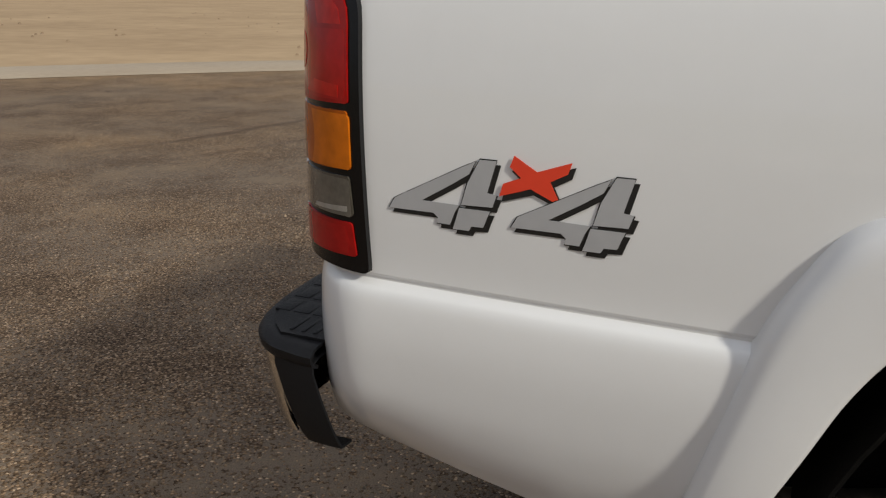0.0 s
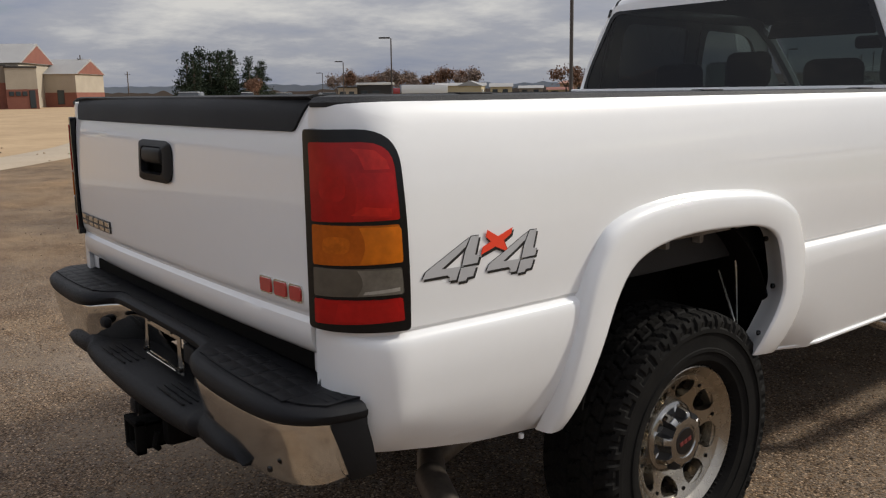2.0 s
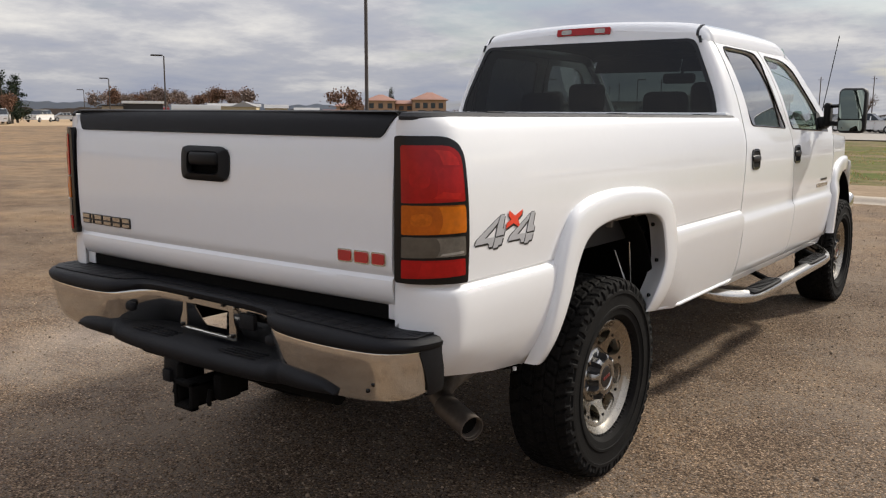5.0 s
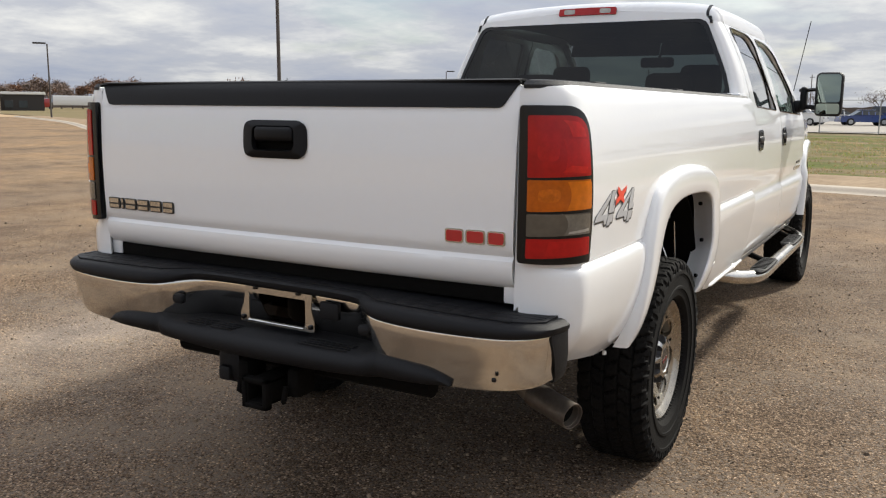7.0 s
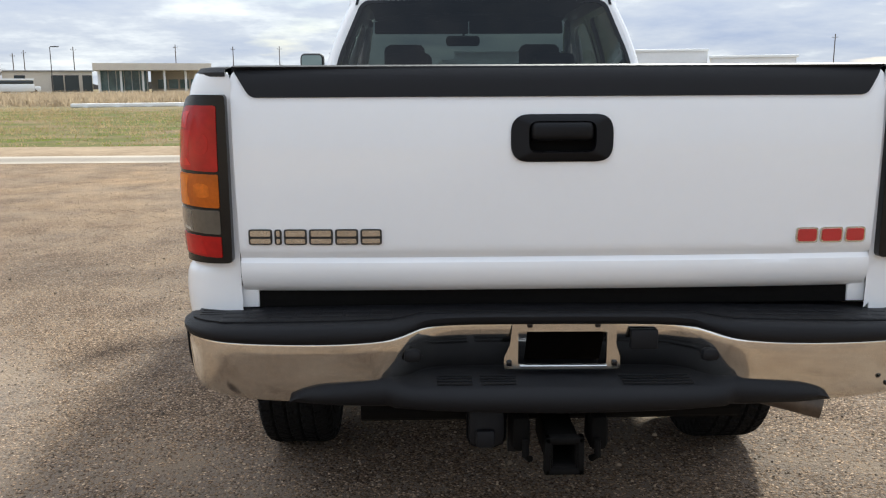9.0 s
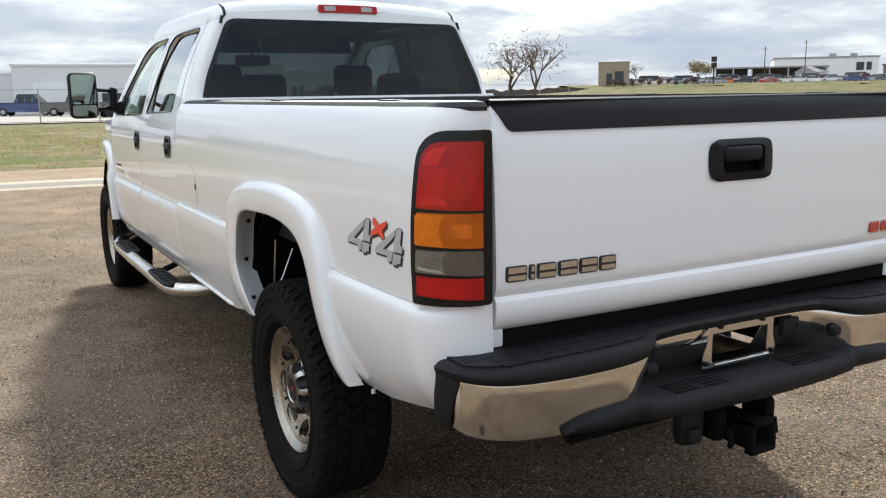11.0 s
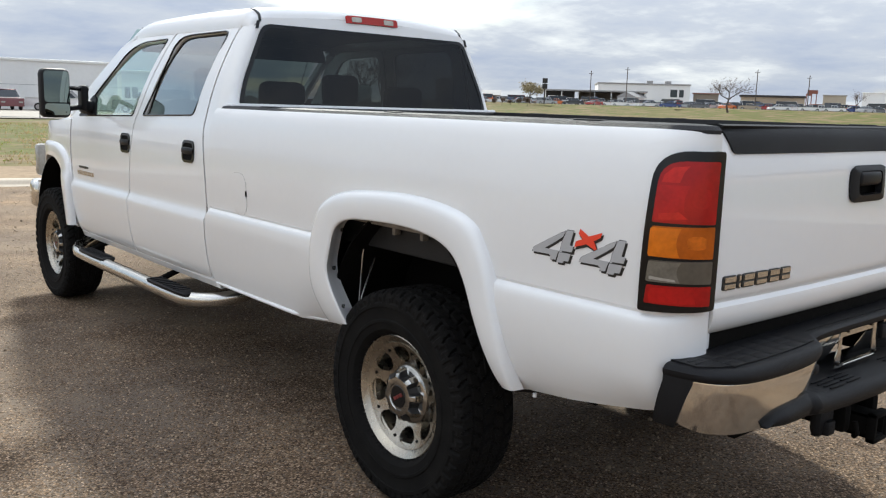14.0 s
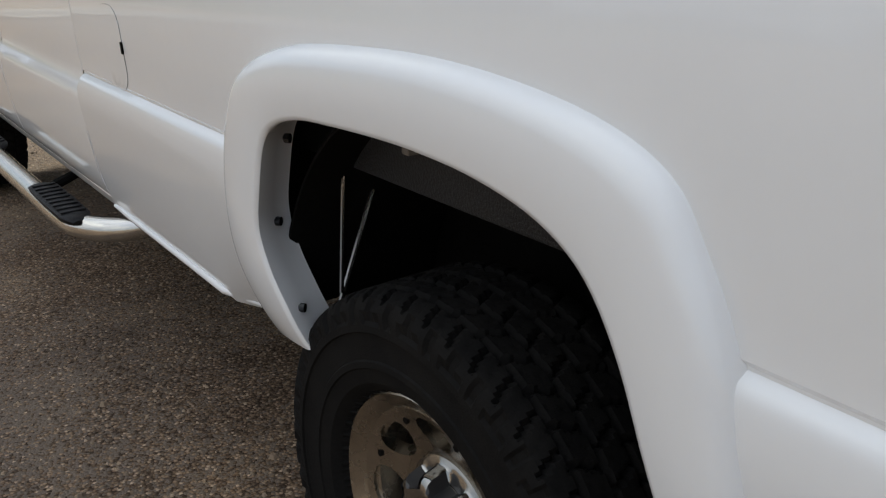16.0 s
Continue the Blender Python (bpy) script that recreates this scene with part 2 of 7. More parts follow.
def solid(bm, t, core=CORE):
    """Gives a sheet a thickness t on the side that faces core."""
    bmesh.ops.recalc_face_normals(bm, faces=bm.faces)
    bm.normal_update()
    if sum(f.calc_area() * f.normal.dot(f.calc_center_median() - core) for f in bm.faces) < 0:
        bmesh.ops.reverse_faces(bm, faces=bm.faces)
        bm.normal_update()
    rim = [e for e in bm.edges if len(e.link_faces) == 1]
    faces = bm.faces[:]
    back = {v: bm.verts.new(v.co - v.normal * t) for v in bm.verts[:]}
    for f in faces:
        bm.faces.new([back[v] for v in reversed(f.verts)])
    for e in rim:
        a, b = e.verts
        lp = e.link_loops[0]
        if lp.vert is not a:
            a, b = b, a
        bm.faces.new((b, a, back[a], back[b]))
    return bm


def sheet(loops, fmap, u_cuts=(), v_cuts=(), thick=0.0, core=CORE):
    """A panel cut from flat loops (first the outline, then holes) in (u, v), shaped by fmap(u, v) -> (x, y, z)."""
    bm = bmesh.new()
    edges = []
    for lp in loops:
        vs = [bm.verts.new((u, v, 0)) for u, v in lp]
        edges += [bm.edges.new((vs[i], vs[(i + 1) % len(vs)])) for i in range(len(vs))]
    bmesh.ops.triangle_fill(bm, use_beauty=True, use_dissolve=False, edges=edges, normal=(0, 0, 1))
    for co, no in [((u, 0, 0), (1, 0, 0)) for u in u_cuts] + [((0, v, 0), (0, 1, 0)) for v in v_cuts]:
        bmesh.ops.bisect_plane(bm, geom=bm.verts[:] + bm.edges[:] + bm.faces[:], dist=1e-5, plane_co=co, plane_no=no)
    for v in bm.verts:
        v.co = fmap(v.co.x, v.co.y)
    if thick:
        solid(bm, thick, core)
    return bm


def frange(a, b, step):
    n = max(1, round((b - a) / step))
    return [a + (b - a) * i / n for i in range(n + 1)]


def lerp_table(tab, v):
    """Smooth interpolation in a short table of (key, value)."""
    if v <= tab[0][0]:
        return tab[0][1]
    for i in range(len(tab) - 1):
        (a, fa), (b, fb) = tab[i], tab[i + 1]
        if v <= b:
            m0 = (fb - (tab[i - 1][1] if i else fa)) / (b - (tab[i - 1][0] if i else a))
            m1 = ((tab[i + 2][1] if i + 2 < len(tab) else fb) - fa) / ((tab[i + 2][0] if i + 2 < len(tab) else b) - a)
            h, s = b - a, (v - a) / (b - a)
            return (2*s**3 - 3*s**2 + 1) * fa + (s**3 - 2*s**2 + s) * h * m0 + (3*s**2 - 2*s**3) * fb + (s**3 - s**2) * h * m1
    return tab[-1][1]


def rounded(pts, r, n=5):
    """A polygon with rounded corners (r: one radius, or one a corner)."""
    out = []
    k = len(pts)
    for i, p in enumerate(pts):
        rad = r[i] if isinstance(r, (list, tuple)) else r
        p = Vector(p)
        a, b = Vector(pts[i - 1]) - p, Vector(pts[(i + 1) % k]) - p
        d = min(rad, a.length * 0.45, b.length * 0.45)
        if d < 1e-6:
            out.append(tuple(p))
            continue
        s, e = p + a.normalized() * d, p + b.normalized() * d
        for j in range(n + 1):
            t = j / n
            out.append(tuple(s * (1 - t) ** 2 + p * 2 * t * (1 - t) + e * t ** 2))
    return out


def mirror_x(bm):
    for v in bm.verts:
        v.co.x = -v.co.x
    bmesh.ops.reverse_faces(bm, faces=bm.faces)
    return bm

# ---- pickup truck ----
truck = empty("pickup_truck", (0, 2.75, 0), label="white crew-cab long-bed pickup truck parked on chip-seal pavement", category="truck")
BED_W = [(0.56, 0.82), (0.585, 0.86), (0.62, 0.903), (0.68, 0.945), (0.76, 0.975), (0.85, 0.991), (0.905, 0.9945), (0.940, 0.9925), (0.955, 0.9895), (0.964, 0.985), (0.970, 0.978), (0.974, 0.9735), (0.978, 0.9735), (0.984, 0.978), (0.995, 0.978), (1.10, 0.984),
         (1.22, 0.984), (1.34, 0.974), (1.42, 0.958), (1.46, 0.942), (1.482, 0.918)]
BED_FORE = [(0.56, 0.925), (0.585, 0.938), (0.62, 0.948), (0.70, 0.965), (0.80, 0.982), (0.90, 0.9945)]
CAB_W = [(0.56, 0.895), (0.62, 0.93), (0.75, 0.955), (0.88, 0.965), (0.915, 0.962), (0.94, 0.948), (1.05, 0.952), (1.20, 0.952), (1.32, 0.942),
         (1.38, 0.928), (1.42, 0.915), (1.60, 0.865), (1.75, 0.807), (1.86, 0.752), (1.92, 0.715), (1.95, 0.675)]
Y_REAR, ARC = 0.03, 0.215


def bed_side(u, z, off=0.0):
    """The bed's outer skin: u runs round the rear corner, then forward as y."""
    w = lerp_table(BED_W, z) - 0.010 * max(0.0, (u - 0.6) / 2.2) - 0.014 * max(0.0, (0.5 - max(u, 0.0)) / 0.5) ** 1.5
    if z < 0.90 and u > 1.75:
        w += (lerp_table(BED_FORE, z) - lerp_table(BED_W, z)) * min(1.0, (u - 1.75) / 0.2)
    w -= 0.055 * max(0.0, (0.80 - z) / 0.14) ** 1.8 * max(0.0, min(1.0, (0.42 - u) / 0.30)) ** 1.5
    rx, ry = min(0.14, max(0.04, w - 0.832)), 0.13
    if u >= Y_REAR + ry:
        return (w + off, u, z)
    t = (Y_REAR + ry - u) / ARC
    if t < 1:
        th = (1 - t) * math.pi / 2
        return (w - rx + (rx + off) * math.sin(th), Y_REAR + ry - (ry + off) * math.cos(th), z)
    return (max(w - rx - (t - 1) * ARC, 0.829), Y_REAR - off, z)


ARCH_IN = [(0.60, 0.50), (0.655, 0.60), (0.705, 0.70), (0.765, 0.84), (0.808, 0.94), (0.86, 1.015), (0.93, 1.056), (1.03, 1.078), (1.14, 1.086), (1.24, 1.086),
           (1.36, 1.081), (1.45, 1.074), (1.53, 1.053), (1.58, 1.013), (1.612, 0.93), (1.63, 0.85), (1.608, 0.78), (1.572, 0.715), (1.54, 0.64)]
ARCH_OUT = [(0.588, 0.50), (0.610, 0.62), (0.636, 0.75), (0.668, 0.875), (0.702, 0.99), (0.738, 1.068), (0.786, 1.134), (0.883, 1.173), (1.04, 1.194), (1.22, 1.198),
            (1.444, 1.184), (1.56, 1.165), (1.648, 1.135), (1.715, 1.085), (1.765, 0.98), (1.782, 0.85), (1.772, 0.75), (1.74, 0.68), (1.70, 0.60)]


def dense(pts, per=4):
    out = []
    for i in range(len(pts) - 1):
        p0, p1, p2, p3 = (Vector(pts[max(0, min(len(pts) - 1, j))]) for j in (i - 1, i, i + 1, i + 2))
        for k in range(per):
            t = k / per
            out.append(tuple(0.5 * ((2 * p1) + (p2 - p0) * t + (2*p0 - 5*p1 + 4*p2 - p3) * t*t + (3*p1 - p0 - 3*p2 + p3) * t**3)))
    out.append(tuple(pts[-1]))
    return out


def make_bed_side():
    opening = [p for p in dense([(y + 0.07 * min(1.0, max(0.0, (y - 1.45) / 0.12)), z) for y, z in ARCH_IN]) if z_ok(p)]
    outline = [(-0.10, 0.72), (0.0, 0.712), (0.08, 0.698), (0.16, 0.683), (0.26, 0.666), (0.40, 0.645), (0.60, 0.618)] + opening + [(1.66, 0.578), (2.60, 0.575), (2.78, 0.585), (2.785, 0.93), (2.76, 0.96), (2.76, 1.44), (2.74, 1.466), (0.03, 1.466), (-0.10, 1.466)]
    bm = sheet([outline], bed_side, frange(-0.1, 0.2, 0.018) + frange(0.3, 2.7, 0.15), frange(0.60, 0.93, 0.022) + [0.940, 0.948, 0.955, 0.960, 0.964, 0.967, 0.970, 0.974, 0.978, 0.984, 0.995] + frange(1.02, 1.46, 0.022), 0.02)
    return bm


def z_ok(p):
    return p[1] >= 0.59


def make_flare(outer, inner, fx, lip, cut=0.618, fwd=0.065):
    """A wheel-arch flare: raised band from its outer edge over a round shoulder to the lip, with an inward flange."""
    o, i = dense(outer, 5), dense(inner, 5)
    keep = [k for k in range(len(o)) if min(o[k][1], i[k][1]) >= cut - 0.02]
    mid = (inner[0][0] + inner[-1][0]) / 2
    rows = []
    for k in keep:
        (y0, z0), (y1, z1) = o[k], i[k]
        z0, z1 = max(z0, cut), max(z1, cut)
        row = []
        for s, d in ((-0.05, -0.016), (0.0, 0.000), (0.015, 0.007), (0.05, 0.015), (0.10, 0.022), (0.17, 0.027), (0.26, 0.030), (0.55, 0.031), (0.92, 0.030), (0.98, 0.028), (1.0, 0.023)):
            y, z = y0 + (y1 - y0) * s, z0 + (z1 - z0) * s
            row.append((fx(z) + d, y, z))
        front = min(1.0, max(0.0, (y1 - mid - 0.25) / 0.2))
        for dx, f in ((0.010, 0.12), (-0.02, 0.45), (-lip, 1.0), (-lip - 0.004, 1.0)):
            row.append((fx(z1) + dx, y1 + fwd * front * f, z1 + 0.004 * f))
        rows.append(row)
    bm = bmesh.new()
    grid(bm, rows)
    return solid(bm, 0.005)


FLARE_X = [(0.56, 0.895), (0.62, 0.933), (0.68, 0.958), (0.76, 0.975), (0.85, 0.983), (0.95, 0.985), (1.10, 0.985), (1.22, 0.983)]


def flare_x(z):
    return lerp_table(FLARE_X, z)



for sgn in (1, -1):
    def side(bm):
        return bm if sgn > 0 else mirror_x(bm)
    part("bed_side", side(make_bed_side()), WHITE, truck, smooth=25)
    flare = part("rear_flare", side(make_flare(ARCH_OUT, ARCH_IN, flare_x, 0.065)), WHITE, truck, smooth=50)
    for y, z in ((1.600, 1.013), (1.658, 0.850), (1.588, 0.705)):
        bm = bmesh.new()
        tube(bm, [(0, -0.006, 0), (0, 0.003, 0), (0, 0.006, 0)], [0.0085, 0.0085, 0.005], 10)
        bmesh.ops.transform(bm, matrix=pose(0.959, y - 0.006, z, 0, 0, -40), verts=bm.verts)
        part("flare_bolt", side(bm), BLACK_GLOSS, flare)
    bm = bmesh.new()
    tube(bm, [(0.90, 0.575, 0.612), (0.90, 0.575, 0.600)], 0.007, 8)
    part("drain_plug", side(bm), WHITE, truck)
    bm = bmesh.new()
    tube(bm, [tuple(Vector(bed_side(u, 0.588, 0.002))) for u in (1.80, 2.0, 2.2, 2.4, 2.6, 2.77)], [0.004, 0.009, 0.009, 0.009, 0.009, 0.006], 8)
    part("bed_lower_lip", side(bm), WHITE, truck, smooth=60)
    # inner wheel well
    bm = bmesh.new()
    rows = []
    for k in range(25):
        a = 0.22 + (math.pi - 0.44) * k / 24
        rows.append([(x, 1.25 + 0.50 * math.cos(a) * 0.98, 0.50 + 0.62 * math.sin(a)) for x in (0.93, 0.85, 0.70, 0.56)])
    grid(bm, rows)
    part("inner_wheel_well", side(solid(bm, 0.006)), BLACK_MATTE, truck)
    bm = bmesh.new()
    box(bm, 0.55, 1.25, 0.82, 0.012, 1.3, 0.66)
    box(bm, 0.73, 1.80, 0.88, 0.36, 0.012, 0.46)
    box(bm, 0.71, 0.68, 0.88, 0.32, 0.012, 0.44)
    part("well_liner", side(bm), BLACK_MATTE, truck)
    bm = bmesh.new()
    box(bm, 0.80, 1.22, 1.075, 0.24, 0.86, 0.05, 0.01)
    for k in range(5):
        box(bm, 0.86, 0.86 + 0.17 * k, 1.05, 0.03, 0.02, 0.07, 0.004)
    part("arch_stiffener", side(bm), material("grimy_bare_metal", (0.24, 0.215, 0.19), 0.7, metal=0.2, var=0.4, scale=18, bump=0.3), truck, "grimy bare inner fender metal")
    bm = bmesh.new()
    tube(bm, [(0.715, 1.64, 1.0), (0.745, 1.64, 0.925), (0.86, 1.62, 0.67)], 0.0055, 8)
    part("support_rod", side(bm), STEEL, truck)
    bm = bmesh.new()
    tube(bm, [(0.845, 1.60, 1.03), (0.850, 1.602, 0.92), (0.862, 1.607, 0.70)], 0.0045, 8)
    part("support_rod", side(bm), STEEL, truck)
    # rail cap on the bed's top edge
    bm = bmesh.new()
    rows = []
    u0 = Y_REAR + 0.13 - ARC
    for u in frange(u0, 0.13, 0.02) + frange(0.25, 2.70, 0.12):
        ox, oy, _ = bed_side(u, 1.470, 0.003)
        ix, iy = 0.836 if u < 0.2 else 0.845, max(oy, 0.13) + 0.004

        def inset(f, z):
            return (ox + (ix - ox) * f, oy + (iy - oy) * f, z)
        rows.append([inset(0, 1.456), inset(-0.02, 1.466), inset(0.10, 1.477), inset(0.5, 1.481), inset(1, 1.481), inset(1.02, 1.44)])
    grid(bm, rows)
    part("rail_cap", side(solid(bm, 0.004)), RAIL, truck, "textured black plastic bed rail cap")
    for y in (0.42, 1.35, 2.3):
        bm = bmesh.new()
        box(bm, 0.885, y, 1.4805, 0.045, 0.10, 0.006, 0.002)
        part("stake_pocket_cover", side(bm), BLACK_PLASTIC, truck)
    # inner bed wall
    bm = bmesh.new()
    box(bm, 0.825, 1.38, 1.20, 0.03, 2.62, 0.52, 0.01)
    part("bed_inner_wall", side(bm), LINER, truck)

    # tail lamp
    lamp = empty("tail_lamp", (0, 0, 0))
    lamp.parent = truck
    lamp.matrix_parent_inverse = truck.matrix_basis.inverted()

    def lamp_at(u, v, off):
        """The lamp stands proud of the bed's skin towards the rear."""
        x, y, z = bed_side(u, v, off)
        return (x, y - 0.013 * min(1.0, max(0.0, (0.13 - u) / 0.13)), z)

    def lens(u0, u1, z0, z1, off, r):
        lp = rounded([(u0, z0), (u1, z0 + 0.004), (u1 - 0.006, z1), (u0, z1)], r)
        return sheet([lp], lambda u, v: lamp_at(u, v, off), frange(u0, u1, 0.014), frange(z0, z1, 0.03), 0.005)
    fwd = 0.0 if sgn > 0 else -0.022
    fr = rounded([(-0.056, 0.990), (0.170 + fwd, 0.983), (0.151 + fwd, 1.412), (-0.056, 1.412)], [0.012, 0.012, 0.080, 0.012], 8)
    bm = sheet([fr], lambda u, v: lamp_at(u, v, 0.010), frange(-0.07, 0.18, 0.014), frange(1.0, 1.4, 0.03), 0.026)
    part("lamp_housing", side(bm), material("lamp_housing_black", (0.004, 0.004, 0.0045), 0.22, spec=0.35, var=0.2, scale=20), lamp)
    U0, U1 = -0.032, 0.152 + fwd
    # the reflectors' gleam is laid over each lens as facets of another colour
    def facet(pts, off, z0, z1):
        lp = [(U0 + 0.004 + (U1 - U0 - 0.008) * p, z0 + (z1 - z0) * q) for p, q in pts]
        return sheet([lp], lambda u, v: lamp_at(u, v, off), frange(U0, U1, 0.014), frange(z0, z1, 0.02), 0.004)

    def gleam_edge(edge, lo=0.05, hi=0.95):
        """Outline of the gleam painted on a lens's outer half, with a bulged inner edge."""
        return [(edge + 0.055 * math.sin(math.pi * k / 10), lo + (hi - lo) * k / 10) for k in range(11)] + [(0.95, hi), (0.975, hi - 0.06), (0.99, lo + 0.06), (0.975, lo)]
    for nm, m, z0, z1, facets in (
            ("lower_red_lens", RED_LENS, 1.004, 1.058, [([(0.25, 0.12), (0.94, 0.12), (0.96, 0.5), (0.92, 0.88), (0.30, 0.88)], RED_LENS_MID)]),
            ("reverse_lens", CLEAR_LENS, 1.064, 1.125, [(gleam_edge(0.50), CLEAR_MID), ([(0.56, 0.10), (0.95, 0.16), (0.95, 0.30), (0.58, 0.20)], CLEAR_HOT)]),
            ("amber_lens", AMBER_LENS, 1.131, 1.216, [(gleam_edge(0.53), AMBER_HOT), (rounded([(0.12, 0.30), (0.42, 0.30), (0.44, 0.72), (0.14, 0.72)], 0.2), AMBER_MID)]),
            ("upper_red_lens", RED_LENS, 1.222, 1.386, [(gleam_edge(0.50, 0.05, 0.62), RED_LENS_MID), ([(0.52, 0.93), (0.60, 0.84), (0.655, 0.66), (0.93, 0.66), (0.90, 0.78), (0.78, 0.90)], RED_LENS_HOT), (rounded([(0.12, 0.26), (0.44, 0.26), (0.44, 0.58), (0.12, 0.58)], 0.15), RED_LENS_MID), ([(0.48, 0.09), (0.92, 0.07), (0.92, 0.17), (0.62, 0.20)], RED_LENS_HOT)])):
        ln = part(nm, side(lens(U0, U1 - (z0 - 1.0) * 0.045, z0, z1, 0.0130, 0.005 if nm != "upper_red_lens" else [0.005, 0.005, 0.055, 0.008])), m, lamp)
        for k, (pts, hot) in enumerate(facets):
            if nm == "upper_red_lens":
                pts = [(p * 0.95, q) for p, q in pts]
            part("reflector_bowl", side(facet(pts, 0.0132 + 0.0002 * k, z0, z1)), hot, lamp)

# fuel door on the left bed side
fz = rounded([(2.36, 0.975), (2.52, 0.975), (2.52, 1.175), (2.36, 1.175)], 0.075, 8)
bm = sheet([fz], lambda u, v: bed_side(u, v, 0.0015), frange(2.36, 2.52, 0.03), frange(0.97, 1.17, 0.022), 0.004)
fuel = part("fuel_door", mirror_x(bm), WHITE, truck)
edge = dense([(u, v) for u, v in fz] + [fz[0]], 1)
bm = bmesh.new()
tube(bm, [Vector(bed_side(u, v, 0.0002)) for u, v in edge], 0.0008, 6, False)
part("fuel_door_seam", mirror_x(bm), material("seam_grey", (0.10, 0.10, 0.10), 0.7), fuel)
bm = sheet([rounded([(2.356, 1.068), (2.366, 1.068), (2.366, 1.096), (2.356, 1.096)], 0.0045)], lambda u, v: bed_side(u, v, 0.004), (), (), 0.004)
part("finger_notch", mirror_x(bm), BLACK_MATTE, fuel)

# bed floor, front wall, sill under the tailgate
bm = bmesh.new()
box(bm, 0, 1.38, 0.955, 1.66, 2.64, 0.03)
for k in range(12):
    box(bm, -0.72 + 0.131 * k, 1.38, 0.975, 0.06, 2.6, 0.012, 0.003)
part("bed_floor", bm, LINER, truck)
bm = bmesh.new()
box(bm, 0, 2.66, 1.22, 1.80, 0.05, 0.52, 0.012)
part("bed_front_wall", bm, LINER, truck)
bm = bmesh.new()
box(bm, 0, 2.70, 1.478, 1.78, 0.07, 0.03, 0.008)
part("bed_front_rail", bm, WHITE, truck)
bm = bmesh.new()
box(bm, 0, 0.10, 0.885, 1.62, 0.10, 0.05, 0.008)
box(bm, 0, 0.075, 0.865, 1.66, 0.03, 0.012, 0.003)
part("bed_sill", bm, BLACK_MATTE, truck)
for sgn in (1, -1):
    bm = bmesh.new()
    box(bm, 0.80 * sgn, 0.07, 0.893, 0.05, 0.05, 0.06, 0.006)
    part("sill_bracket", bm, WHITE, truck)

# tailgate
GATE_Y = [(0.905, 0.040), (0.915, 0.022), (0.935, 0.008), (0.965, 0.001), (0.992, 0.004), (1.000, 0.012), (1.010, 0.005), (1.03, 0.0), (1.20, -0.002),
          (1.36, 0.004), (1.43, 0.014), (1.462, 0.024), (1.475, 0.036)]


def gate_face(off):
    return lambda x, z: (x, lerp_table(GATE_Y, z) - off + 0.018 * (abs(x) / 0.82) ** 3, z)


tailgate = empty("tailgate", (0, 0, 0))
tailgate.parent, tailgate.matrix_parent_inverse = truck, truck.matrix_basis.inverted()
tagged(tailgate, "closed white tailgate with black top cap")
hand = rounded([(-0.118, 1.252), (0.124, 1.252), (0.124, 1.352), (-0.118, 1.352)], 0.03)
bm = sheet([rounded([(-0.812, 0.908), (0.812, 0.908), (0.822, 1.474), (-0.822, 1.474)], [0.012, 0.012, 0.03, 0.03]), hand], gate_face(0), frange(-0.8, 0.8, 0.1),
           frange(0.915, 1.47, 0.012), 0.045)
part("gate_panel", bm, WHITE, tailgate, smooth=25)
bm = sheet([rounded([(-0.772, 1.405), (0.772, 1.405), (0.815, 1.474), (-0.815, 1.474)], [0.015, 0.015, 0.004, 0.004])], gate_face(0.006), frange(-0.8, 0.8, 0.1), frange(1.41, 1.47, 0.012), 0.008)
part("gate_cap", bm, BLACK_PLASTIC, tailgate)
bm = bmesh.new()
rows = [[(x, 0.028 + 0.018 * (abs(x) / 0.82) ** 3, 1.470), (x, 0.032, 1.479), (x, 0.05, 1.483), (x, 0.085, 1.481), (x, 0.09, 1.46)] for x in frange(-0.816, 0.816, 0.08)]
grid(bm, rows)
part("gate_top_cap", solid(bm, 0.005), BLACK_PLASTIC, tailgate)
bz = rounded([(-0.126, 1.243), (0.130, 1.243), (0.130, 1.361), (-0.126, 1.361)], 0.046, 7)
bi = rounded([(-0.082, 1.266), (0.086, 1.266), (0.086, 1.344), (-0.082, 1.344)], 0.024)
def bezel(x, z):
    e = max(abs(x - 0.002) / 0.128, abs(z - 1.302) / 0.059)
    return gate_face(0.004 + 0.013 * (1 - min(1.0, e) ** 4))(x, z)


part("gate_handle", sheet([bz, bi], bezel, frange(-0.12, 0.12, 0.012), frange(1.25, 1.355, 0.0075), 0.020), SATIN_BLACK, tailgate)
bm = bmesh.new()
box(bm, 0.003, 0.040, 1.302, 0.238, 0.036, 0.096, 0.004)
part("handle_recess", bm, BLACK_MATTE, tailgate)
bm = bmesh.new()
box(bm, 0.002, 0.004, 1.319, 0.158, 0.040, 0.050, 0.016, seg=4)
part("handle_paddle", bm, SATIN_BLACK, tailgate)


